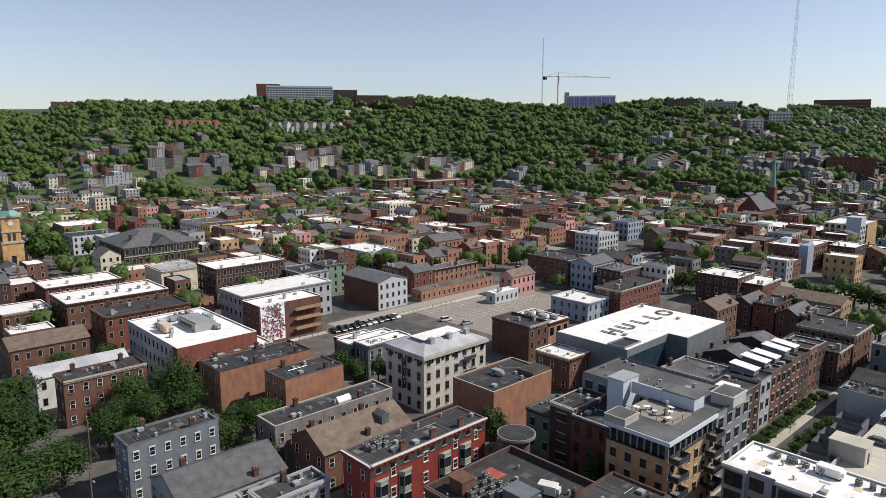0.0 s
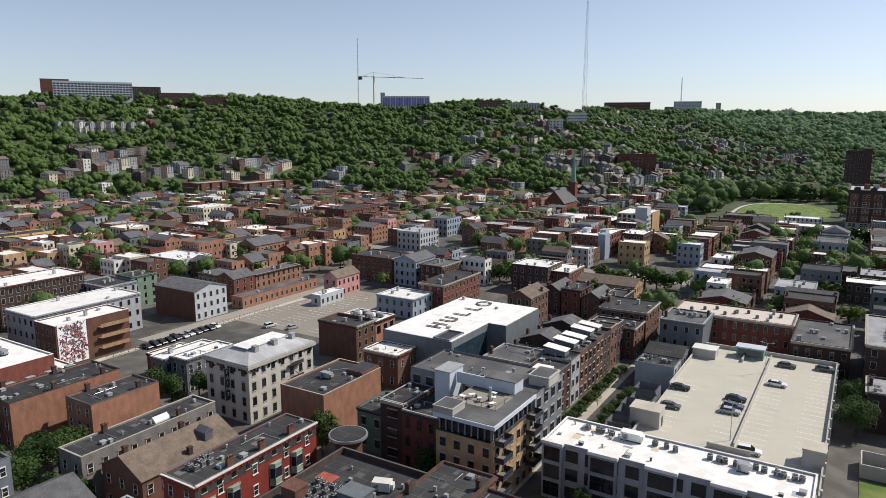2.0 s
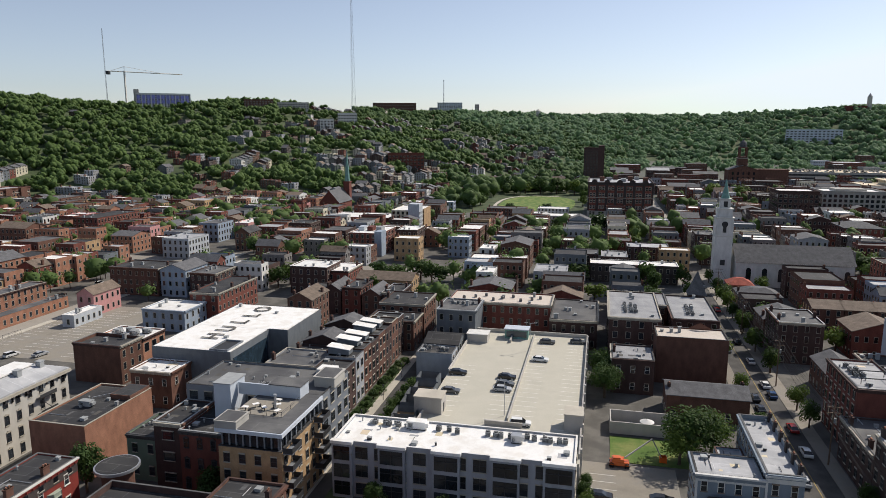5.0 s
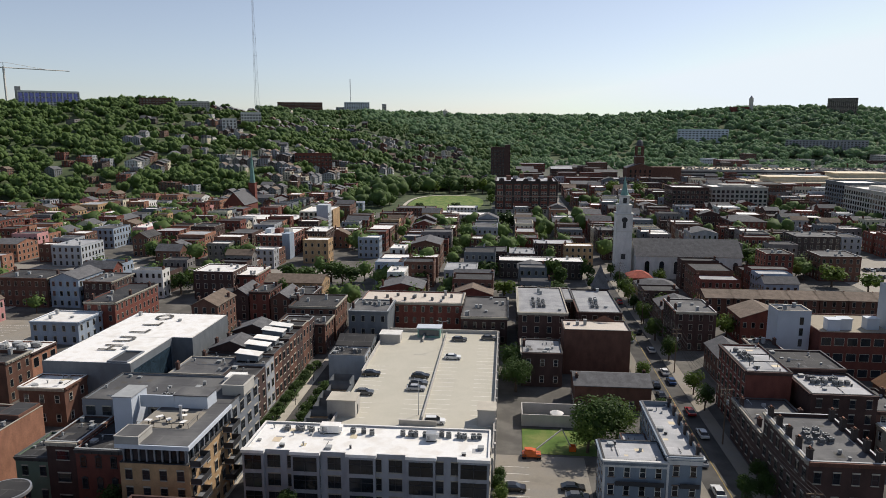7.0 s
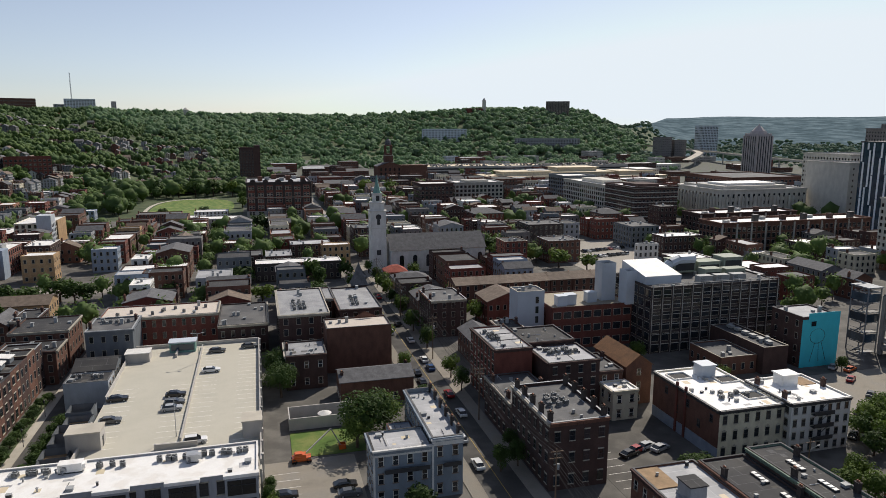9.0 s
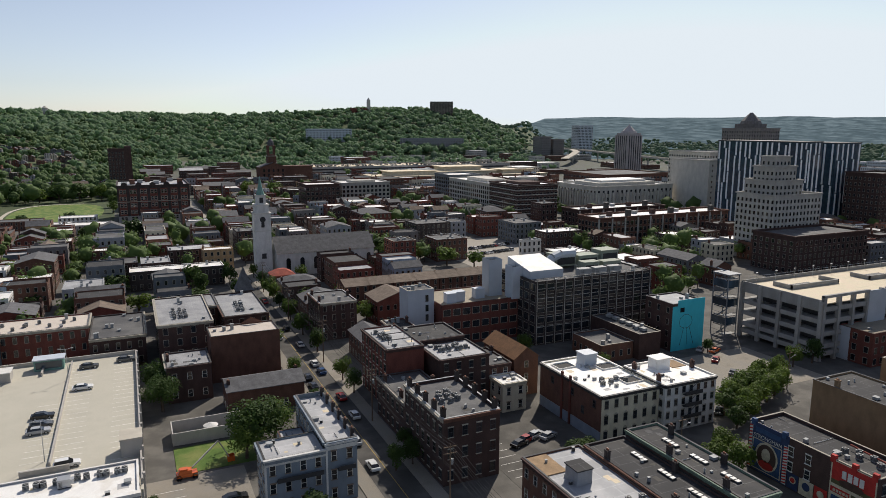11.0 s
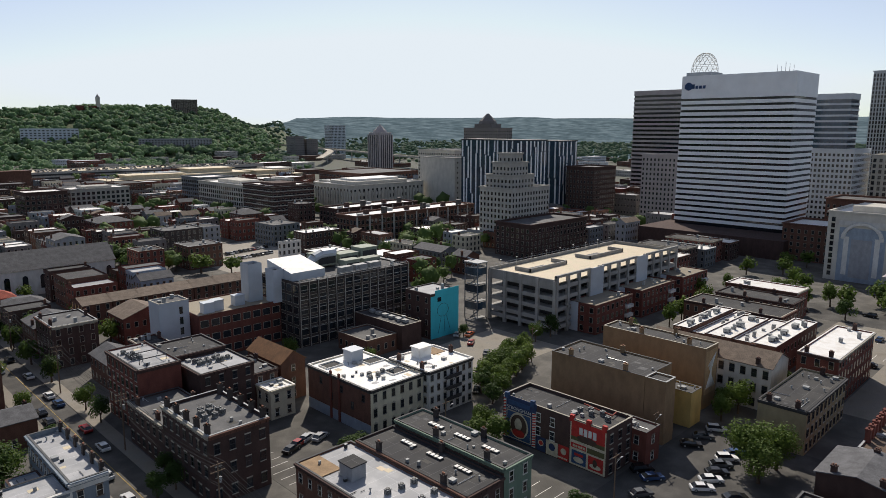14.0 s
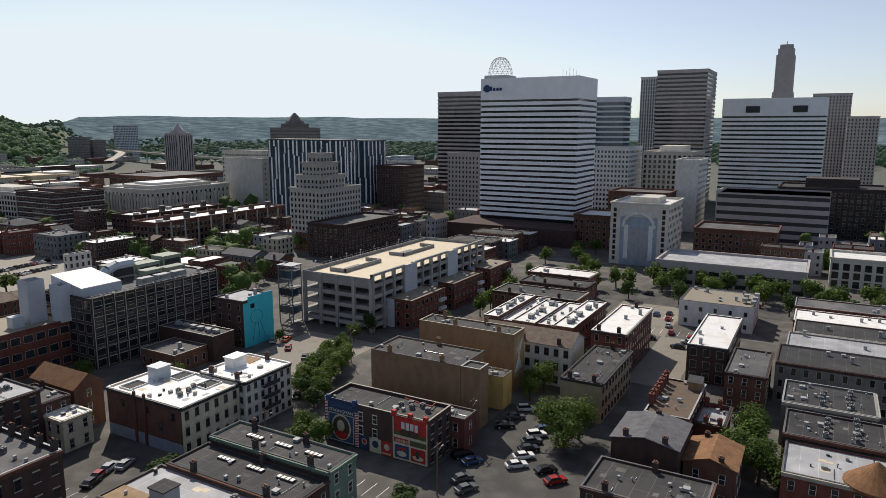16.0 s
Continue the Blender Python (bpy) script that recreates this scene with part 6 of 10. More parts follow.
# ---- south-east side: brick blocks along the street with the wires ----
house(23.5, 28.4, 120.2, 131, 6.5, "paint_blue", "roof_light", 2, vents=1, cornice=False)
bt = house(17.7, 28.4, 112, 120, 10.2, "paint_haze", "roof_light", 3, frame="white", win=(0.9, 1.8, 2.2), label="pale blue and white painted town house with bracketed cornice")
bt2 = house(28.5, 34.3, 112, 136, 10.9, "paint_haze", "roof_light", 3, frame="white", win=(0.9, 1.8, 2.2), parapet=0.9, label="taller pale blue town house with a row of chimneys")
for i in range(6):
    chimney(bt2, 2.6, -10 + i * 4.3, 11.2, 1.6, 0.6, 0.9, "brick_soot")
for ob, x0, x1, y, z in ((bt, -5.4, 5.4, -4.0, 9.3), (bt2, -2.95, 2.95, -12.0, 10.2)):
    part("frieze", Shape().box(x0, x1, y - 0.16, y, z, z + 1.1, 0, True).box(x0 - 0.2, x1 + 0.2, y - 0.6, y, z + 1.1, z + 1.4, 0, True), "paint_white", ob, "white bracketed frieze")
    part("corner_board", Shape().box(x0 - 0.02, x0 + 0.35, y - 0.1, y, 0, z, 0, True), "paint_white", ob)
    part("fire_balcony", Shape().box(x0 + 2, x1 - 0.6, y - 1.1, y, 6.35, 6.45, 0, True).box(x0 + 2, x1 - 0.6, y - 1.1, y - 1.05, 6.45, 7.2, 0, True), "unit_dark", ob, "black iron balcony")
db = house(50, 62, 108.5, 128, 13, "brick_dark", "roof_grey", 3, frame="stone", win=(1.0, 1.9, 2.4), parapet=0.6, label="dark brick tenement with a ring of chimneys on a grey roof")
for i in range(5):
    chimney(db, -5.5, -8.5 + i * 4.2, 13.4, 1.9, 0.8, 0.9, "brick_soot")
    chimney(db, 5.5, -8.5 + i * 4.2, 13.4, 1.9, 0.8, 0.9, "brick_soot")
for i in range(8):
    condenser(53.5 + (i % 3) * 1.7 + (i // 3) * 0.5, 117 + (i // 3) * 2.0, 13)
house(50, 61, 128.2, 145.8, 9, "brick_dark", "roof_grey", 2, chim=3, frame="stone")
b2 = house(52.5, 62, 146, 165, 15, "brick_red", "roof_light", 5, faces="fl", blank="f", frame="stone", win=(1.0, 1.8, 2.3), label="tall red brick warehouse with a pale roof and roof frame")
part("roof_frame", Shape().beam((-3, -6, 15.2), (-3, -6, 16.4), 0.08).beam((3, -6, 15.2), (3, -6, 16.4), 0.08).beam((-3, -1, 15.2), (-3, -1, 16.4), 0.08).beam((3, -1, 15.2), (3, -1, 16.4), 0.08).beam((-3, -6, 16.4), (3, -6, 16.4), 0.12, 4).beam((3, -6, 16.4), (3, -1, 16.4), 0.12, 4).beam((3, -1, 16.4), (-3, -1, 16.4), 0.12, 4).beam((-3, -1, 16.4), (-3, -6, 16.4), 0.12, 4), "trim_dark", b2)
for i in range(7):
    condenser(54.5 + (i % 2) * 1.6, 154 + (i // 2) * 2, 15)
house(63.3, 76.4, 139.3, 152, 13, "brick_dark", "roof_light", 4, frame="stone", blank="l")
for i in range(11):
    condenser(66 + (i % 6) * 1.5, 146 + (i // 6) * 2, 13)
house(62.2, 76, 152.2, 165, 14, "brick_dark", "roof_dark", 4, blank="f")
house(76.6, 83, 140, 153, 9.5, "brick_brown", "roof_grey", 3, chim=2)
house(77, 83.5, 133.5, 139.8, 7, "paint_cream", "roof_white", 2)
house(84.5, 91.5, 141, 157, 10, "brick_brown", "shingle_rust", 3, kind="gable", frame="white", rise=2.6, win=(0.9, 1.6, 3.4))
# white-roofed pair
wb = house(88.2, 103.9, 110.8, 134.6, 10.4, "paint_cream", "roof_white", 3, blank="l", style="arch", frame="dark", win=(0.8, 1.85, 2.3), parapet=0.35, label="cream corner block with arched windows and white roof wells")
part("brick_side", Shape().box(-7.95, -7.86, -11.9, 11.9, 2.6, 10.7), "brick_brown", wb, "bare brown brick side wall")
part("painted_base", Shape().box(-7.97, -7.86, -11.9, 11.9, 0, 2.5), "paint_blue", wb, "pale grey painted base with scrawls")
for yy in (-1, 2.2):
    part("flue", Shape().box(-8.25, -7.85, yy, yy + 0.6, 0, 11.6), "brick_red", wb)
for i in range(5):
    su, pa = window_meshes(0.8, 1.4, FRAMES["black"], "flat")
    w = part("window", su, None, wb, at=pose(-7.96, -9.5 + i * 4.0, 7.5 - 2.8 * (i % 2), 0, 0, -90))
    part("pane", pa, None, w)
# Inside each ring a flat dark sheet paints the shade of a pit.
for x, y in ((4.5, -6), (5.2, 3.5), (-4, 8)):
    part("light_well", ring(Shape(), x - 2.4, x + 2.4, y - 1.9, y + 1.9, 10.4, 10.75, 0.16).box(x - 2.2, x + 2.2, y - 1.7, y + 1.7, 10.4, 10.43, 1), ["roof_white", "rubber"], wb)
part("plant_room", Shape().box(0.5, 4.0, 5.6, 9, 10.4, 13.2).box(0.3, 4.2, 5.4, 9.2, 13.2, 13.4), "metal_pale", wb, "pale stair head on the white roof")
for i in range(5):
    condenser(93 + i * 1.5, 117 + i % 2 * 1.5, 10.4)
wg = house(104, 119, 109, 123, 11, "paint_white", "roof_white", 4, frame="dark", win=(0.7, 1.5, 1.9), chim=3, label="four-storey grey-white block with a bracketed cornice and fire escape")
part("stair_head", Shape().box(-2, 2, 2, 5, 11, 13.4).box(-2.3, 2.3, 1.7, 5.3, 13.4, 13.6), "roof_white", wg)
part("deck", Shape().box(2.5, 6.5, 1.5, 6, 11, 11.12), "wood_deck", wg)
for k in range(3):
    part("fire_escape", Shape().box(-2.5, 2.5, -8.1, -7.0, 3 + k * 2.7, 3.08 + k * 2.7, 0, True).box(-2.5, 2.5, -8.1, -8.05, 3 + k * 2.7, 3.9 + k * 2.7).beam((-2, -7.6, 3 + k * 2.7), (1.5, -7.6, 5.7 + k * 2.7), 0.08, 4), "trim_dark", wg)
# long roofs before them
lg = house(61.2, 73.5, 66, 98.5, 8, "brick_brown", "roof_light", 2, chim=0, label="brick block with a long pale grey roof and roof terrace")
part("terrace", Shape().box(-6, -1.5, 9, 15.8, 8.02, 8.2), "wood_deck", lg, "timber roof terrace with furniture")
part("stair_head", Shape().box(-1.5, 1.5, 4, 7.5, 8, 10.6).box(-1.7, 1.7, 3.8, 7.7, 10.6, 10.8, 1), ["paint_grey", "roof_dark"], lg, at=pose(-1.5, 0, 0))
for i in range(6):
    condenser(66 + (i % 3) * 2.8, 74 + (i // 3) * 5, 8)
d1 = house(73.7, 82.8, 68.5, 97, 8.6, "brick_dark", "roof_dark", 2, chim=3, chim_mat="brick_soot", label="dark brick terrace with skylight rows on a black roof")
d2 = house(83, 90.5, 68.5, 96.6, 10, "paint_green", "roof_dark", 3, blank="l", chim=4, chim_mat="brick_soot", frame="pale", win=(0.95, 1.8, 2.3), label="green-fronted terrace house with skylight rows on a black roof")
part("brick_side", Shape().box(-3.83, -3.74, -14, 14, 0, 10.4), "brick_dark", d2)
for root, x in ((d1, 1), (d2, -0.5)):
    hh = 8.6 if root is d1 else 10
    for j, yy in enumerate((-9, -2, 5)):
        for i in range(4):
            part("skylight", Shape().box(-0.5, 0.5, -0.42, 0.42, 0, 0.3).box(-0.42, 0.42, -0.35, 0.35, 0.3, 0.38, 1), ["trim_dark", "roof_white"], root, at=pose(x + 0.6, yy + i * 0.95, hh))
# poster-painted corner house
ad = house(109, 118.3, 64.6, 90.7, 9.3, "brick_dark", "roof_dark", 3, blank="l", frame="dark", parapet=0.6, cornice=False, label="dark brick building with a wall of painted posters")
for m, c in (("poster_red", (0.42, 0.028, 0.022)), ("poster_cream", (0.50, 0.44, 0.33)), ("poster_dark", (0.07, 0.04, 0.03)), ("poster_blue", (0.03, 0.065, 0.15)), ("poster_navy", (0.025, 0.04, 0.10)), ("poster_olive", (0.09, 0.085, 0.035))):
    material(m, c, 0.75, 0.2, 1.0, rand=0.05)


def disc(y, z, ry, rz, off, n=20):
    """A painted round shape on the poster wall."""
    return Shape().poly([(-off, y - ry * math.cos(2 * math.pi * q / n), z + rz * math.sin(2 * math.pi * q / n)) for q in range(n)])


for k, (y0, y1, z0, z1, m) in enumerate((
        (-12.85, -4.6, 0.2, 9.8, "poster_cream"), (-12.6, -4.85, 5.0, 9.6, "poster_red"), (-12.6, -4.85, 5.4, 6.3, "poster_olive"), (-12.6, -4.85, 5.0, 5.5, "poster_cream"), (-8.4, -4.85, 3.9, 4.9, "poster_red"), (-12.6, -8.7, 3.8, 4.9, "poster_olive"),
        (-8.5, -5.1, 0.6, 3.4, "poster_blue"), (-12.4, -9.0, 0.6, 3.4, "poster_red"), (1.4, 3.7, 0.2, 3.3, "poster_navy"), (-1.7, 1.2, 0.2, 3.3, "poster_cream"), (-4.4, -1.9, 0.2, 3.3, "poster_red"),
        (3.9, 12.8, 0.2, 10.1, "poster_navy"), (5.2, 11.9, 0.6, 6.9, "poster_cream"), (5.4, 11.7, 0.8, 6.7, "poster_blue"), (3.95, 4.9, 0.4, 8.0, "paint_white"), (12.05, 12.75, 0.4, 9.8, "paint_white"))):
    part("painted_poster", Shape().box(-0.02 - 0.006 * k, 0, y0, y1, z0, z1, 0, True), m, ad, at=pose(-4.66, 0, 0))
for k in range(13):
    part("poster_stripe", Shape().poly([(-0.13, 4.88, 0.5 + k * 0.58), (-0.13, 3.97, 0.75 + k * 0.58), (-0.13, 3.97, 1.05 + k * 0.58), (-0.13, 4.88, 0.8 + k * 0.58)]), "poster_red", ad, at=pose(-4.66, 0, 0))
    part("poster_stripe", Shape().poly([(-0.13, 12.73, 0.5 + k * 0.7), (-0.13, 12.07, 0.7 + k * 0.7), (-0.13, 12.07, 1.05 + k * 0.7), (-0.13, 12.73, 0.85 + k * 0.7)]), "poster_red", ad, at=pose(-4.66, 0, 0))
for y, z, ry, rz, off, m in ((8.5, 3.9, 2.6, 2.9, 0.14, "poster_cream"), (8.5, 3.9, 2.2, 2.5, 0.146, "poster_dark"), (8.6, 4.2, 1.0, 1.4, 0.152, "poster_cream"), (8.5, 2.2, 1.7, 0.9, 0.152, "poster_red"), (2.5, 2.1, 0.7, 0.7, 0.14, "poster_cream"), (2.5, 2.1, 0.5, 0.5, 0.146, "poster_red"),
                             (-0.3, 2.1, 0.8, 0.8, 0.14, "poster_navy"), (-3.2, 2.1, 0.7, 0.7, 0.14, "poster_cream"), (-8.6, 6.3, 2.3, 0.7, 0.14, "poster_dark"), (-6.8, 1.6, 1.2, 0.6, 0.14, "poster_cream"), (-10.7, 1.5, 1.3, 0.5, 0.14, "poster_cream"), (-10.6, 2.2, 0.5, 0.8, 0.146, "poster_dark")):
    part("poster_shape", disc(y, z, ry, rz, off), m, ad, at=pose(-4.66, 0, 0))
for i in range(4):
    part("poster_bar", Shape().box(-0.15, 0, -10.7 + i * 1.05, -9.95 + i * 1.05, 7.0 + 0.1 * (i % 2), 8.5, 0, True), "paint_white", ad, at=pose(-4.66, 0, 0))
for i in range(5):
    part("poster_bar", Shape().box(-0.15, 0, -8.2 + i * 0.6, -7.8 + i * 0.6, 4.15, 4.6, 0, True), "poster_cream", ad, at=pose(-4.66, 0, 0))
    part("poster_bar", Shape().box(-0.15, 0, -4.1 + i * 0.5, -3.75 + i * 0.5, 0.5, 0.8, 0, True), "poster_cream", ad, at=pose(-4.66, 0, 0))
part("poster_bar", Shape().box(-0.15, 0, -7.8, -5.8, 2.4, 2.9, 0, True), "poster_red", ad, at=pose(-4.66, 0, 0))
part("poster_bar", Shape().box(-0.15, 0, 5.6, 11.4, 8.3, 9.2, 0, True), "poster_blue", ad, at=pose(-4.66, 0, 0))
for yy in (-4.9, -8.8, -12.4, 5.0, 12.0):
    part("pier_cap", Shape().box(-0.2, 0.5, yy - 0.45, yy + 0.45, 9.3, 10.6), "poster_red" if yy < 0 else "poster_blue", ad, at=pose(-4.66, 0, 0))
sign_text("STRONGMAN", pose(-4.84, 8.5, 7.5, 90, 0, -90), 1.05, "paint_white", ad)
su, pa = window_meshes(1.0, 1.7, FRAMES["pale"], "flat")
for yy in (3.4, -0.2):
    for z in (3.6, 6.6):
        w = part("window", su, None, ad, at=pose(-4.66, yy, z, 0, 0, -90))
        part("pane", pa, None, w)
part("red_pipe", Shape().beam((2, -10, 9.9), (2.5, -3, 10.2), 0.16, 6).beam((2, -10, 9.9), (4.2, -9.6, 9.9), 0.16, 6), "shingle_red", ad)
for i in range(5):
    condenser(114 + (i % 2) * 1.6, 68 + i * 1.6, 9.3)
house(118.5, 124, 61.5, 70, 7, "brick_red", "roof_grey", 2, cornice=False)
house(129.8, 142, 68.5, 93, 13.9, "stucco_tan", "roof_dark", 4, blank="fl", cornice=False, chim=3, chim_mat="stucco_tan", label="tall blank tan stucco building with a dark roof")
house(129.8, 134.2, 63.6, 68.4, 13.9, "stucco_tan", "roof_dark", 4, blank="fl", cornice=False, vents=0, label="narrow tan stucco wing of a tall building")
house(142.2, 147.5, 63.5, 70, 8, "paint_yellow", "roof_grey", 2, blank="fl", cornice=False)
t2 = house(154, 161, 66, 94, 15, "stucco_tan", "roof_dark", 4, blank="fl", cornice=False, chim=4, chim_mat="stucco_tan", label="tall tan stucco wall with a white drawing on its end")
part("wall_drawing", Shape().box(-3.0, 3.0, -14.06, -14, 3.5, 14.4, 0, True), "brick_tan", t2)
for i in range(9):
    part("drawing_line", Shape().beam((-2.4 + 0.6 * i, -14.1, 5), (2.2 - 0.5 * i, -14.1, 13.4 - 0.3 * i), 0.1, 4), "paint_white", t2)
house(146, 173, 40.7, 50.5, 9.5, "stucco_olive", "roof_dark", 3, vents=9, win=(1.0, 1.8, 2.6), frame="dark", chim=3, blank="l", label="olive-cream tenement with fire escapes and a mottled grey roof")
house(163.5, 174.5, 54, 86, 11, "paint_white", "shingle_brown", 3, kind="gable", rise=2.6, chim=6, frame="dark", win=(1.1, 2.0, 2.6), faces="l", label="white terrace with black windows and a brown mansard roof")
house(176.6, 208, 43.5, 52.8, 12.4, "brick_red", "roof_white", 4, win=(1.0, 1.8, 2.6), chim=3, label="red brick building with a white roof and brown front")
for i, (ya, yb, hh, rf) in enumerate(((61, 67.5, 9.2, "roof_white"), (67.6, 73, 8.4, "roof_white"), (73.1, 80.5, 9.0, "roof_white"), (80.6, 85, 8.0, "roof_white"), (85.1, 90, 9.4, "roof_white"))):
    house(186 + (i % 2) * 2, 220 - (i % 3) * 3, ya, yb, hh, "brick_brown", rf, 2, vents=6, cornice=False, label="low brick block with a patched pale roof")
for i in range(9):
    air_handler(192 + (i % 3) * 9, (64, 76.5, 87.5)[i // 3], (9.2, 9.0, 9.4)[i // 3], 2.2, 1.5, 1.2)
house(222, 236, 72, 104, 8, "brick_brown", "roof_dark", 2, chim=3)
house(238, 250, 74, 100, 9, "brick_brown", "roof_dark", 3, chim=4)
house(251.2, 263, 77, 102, 10, "brick_red", "roof_white", 2)
house(118, 130.5, 18.8, 30.7, 11, "brick_dark", "shingle_grey", 3, kind="gable", ridge="x", blank="fl", chim=3, rise=1.2)
house(121.3, 132, 9.5, 18.4, 8, "brick_brown", "shingle_rust", 2, kind="gable", ridge="x", rise=1.4, chim=2)
cr = house(134.4, 156, 19.8, 28.6, 10, "brick_red", "gravel_brown", 3, cornice=False, vents=4, chim=0, frame="stone", label="red brick block with a brown gravel roof and chimneys")
for i in range(7):
    part("chimney", Shape().box(-0.5, 0.5, -0.45, 0.45, 9.8, 12.4).box(-0.62, 0.62, -0.57, 0.57, 12.4, 12.7).tube(0, 0, 12.7, 13.1, 0.18, n=8), "brick_red", cr, at=pose(-6.6 + i * 2.5, 3.9, 0))
part("roof_hut", Shape().box(-1.6, 1.6, -1.4, 1.4, 10, 12).poly([(-1.6, -1.4, 12), (1.6, -1.4, 12), (0, -1.4, 12.9)]).poly([(1.6, 1.4, 12), (-1.6, 1.4, 12), (0, 1.4, 12.9)]), "stucco_tan", cr, "tan stair hut on the roof", at=pose(8, -2.6, 0))
part("hut_roof", Shape().quad((-1.9, -1.6, 11.9), (0, -1.6, 13.0), (0, 1.6, 13.0), (-1.9, 1.6, 11.9)).quad((0, -1.6, 13.0), (1.9, -1.6, 11.9), (1.9, 1.6, 11.9), (0, 1.6, 13.0)), "shingle_grey", cr, at=pose(8, -2.6, 0))
rr = house(139.5, 151, 13.8, 19.6, 7.2, "brick_red", "roof_light", 2, blank="l", parapet=0.9, chim=4, chim_mat="brick_red", label="low red brick wing with a row of chimneys")
house(185, 218.7, 19, 29, 10, "brick_dark", "roof_white", 3, win=(1.6, 2.0, 2.6), frame="dark")
house(170, 191, 8.6, 17.7, 9, "brick_brown", "roof_grey", 3)
house(239, 261, 17.5, 41, 8.6, "paint_white", "roof_gravel", 2, cornice=False, vents=7, win=(0.9, 1.4, 4.6), frame="dark", label="plain white-painted block with few windows and a gravel roof")
for i in range(5):
    air_handler(243 + i * 3, 18 + (i % 2) * 3, 9, 2, 1.5, 1.3)
house(181, 197, -20, 7.4, 10, "brick_grey", "roof_dark", 3, frame="stone")
house(198, 214, -22, 6, 9, "brick_grey", "roof_light", 3)
house(215, 230, -24, 5, 9, "brick_brown", "roof_dark", 2)
house(231, 246, -24, 5.5, 8.4, "brick_red", "roof_white", 2, vents=6)
house(248, 261, -26, 6, 9, "brick_red", "roof_grey", 2)
house(155.3, 170, -13, 4.5, 9.5, "brick_grey", "roof_dark", 3, vents=8)
house(140.6, 154, -14, 3.4, 8.6, "brick_dark", "roof_dark", 2, vents=8)
for i in range(9):
    condenser(143 + (i % 5) * 2.6, -9 + (i // 5) * 5, 8.6)
    condenser(158 + (i % 5) * 2.2, -8 + (i // 5) * 5, 9.5)
house(126, 140, -14, 2.7, 7.5, "brick_red", "roof_light", 2)
dm = thing("round_roof", 128.5, -11.5, 7.5, "brown cone roof over a round corner bay", "roof")
part("roof", Shape().tube(0, 0, 0.1, 0.6, 4.9, 4.9, 24).tube(0, 0, 0.6, 4.4, 4.9, 0.2, 24), "shingle_rust", dm)
house(101, 113, 12, 31, 9, "brick_dark", "roof_dark", 3, chim=3)
# teal painted house and its neighbours
te = house(146, 158.6, 152, 164, 14.5, "brick_dark", "roof_light", 4, blank="f", win=(1.0, 1.7, 3.2), frame="black", cornice=False, label="dark brick house with a teal painted end wall")
tw = part("painted_wall", Shape().box(-6.35, 6.35, -6.12, -6.0, 0, 14.0, 0, True).box(-4.4, 6.35, -6.12, -6.0, 14.0, 15.8, 0, True), "paint_teal", te, "bright teal wall with a drawn flower figure")
for i in range(10):
    a = i * 0.63
    part("drawn_line", Shape().beam((-1 + 2.6 * math.cos(a), -6.16, 9 + 2.2 * math.sin(a)), (-1 + 2.6 * math.cos(a + 0.6), -6.16, 9 + 2.2 * math.sin(a + 0.6)), 0.06, 4), "trim_dark", tw)
for x in (-3, 0, 2.5):
    part("drawn_line", Shape().beam((x, -6.16, 1.5), (x * 0.4 - 0.5, -6.16, 7.2), 0.06, 4), "trim_dark", tw)
part("dark_window", Shape().box(-3.4, -1.8, -6.2, -6.1, 12.0, 13.4, 0, True), "glass", tw)
house(132, 140, 150, 173, 7.5, "brick_dark", "roof_grey", 2, blank="fl", cornice=False)
for i in range(6):
    air_handler(136, 153 + i * 3.2, 7.5, 1.8, 1.4, 1.0, 90)
house(120, 131.5, 152, 166, 5, "brick_brown", "roof_grey", 1, cornice=False)
# factory with plant on its roof, and the brick works beside it
fa = house(111.6, 156, 174, 196, 20, "brick_soot", "roof_grey", 6, frame="black", win=(2.7, 2.3, 3.4), cornice=False, name="factory_building", category="building", near=True, label="six-storey dark brick factory with broad steel windows and roof plant")
for k in range(7):
    part("string_course", Shape().box(-22.3, 22.3, -11.2, -11.0, 2.7 + k * 3.05, 2.84 + k * 3.05, 0, True), "stone_grey", fa)
for i in range(14):
    part("pier", Shape().box(-0.35, 0.35, -11.3, -11, 0, 20.5).box(-0.09, 0.09, -11.38, -11.3, 0, 20.9, 1), ["brick_soot", "stone_grey"], fa, at=pose(-22 + i * 3.4, 0, 0))
part("plant_house", Shape().box(-21.5, -9, -6, 8, 20, 22.6).quad((-21.5, -6, 22.6), (-9, -6, 22.6), (-9, 8, 25.2), (-21.5, 8, 25.2), 1).poly([(-21.5, -6, 22.6), (-21.5, 8, 25.2), (-21.5, 8, 22.6)]).poly([(-9, -6, 22.6), (-9, 8, 22.6), (-9, 8, 25.2)]).quad((-21.5, 8, 22.6), (-21.5, 8, 25.2), (-9, 8, 25.2), (-9, 8, 22.6)), ["metal_pale", "roof_white"], fa, "white metal plant house with a sloping roof")
duct = [(-9, 4, 22), (-6.5, 4, 24.2), (-3.5, 4, 25.2), (2, 4, 25.2)]
for q, r in zip(duct, duct[1:]):
    part("duct", Shape().beam(q, r, 1.5, 8), "metal_pale", fa)
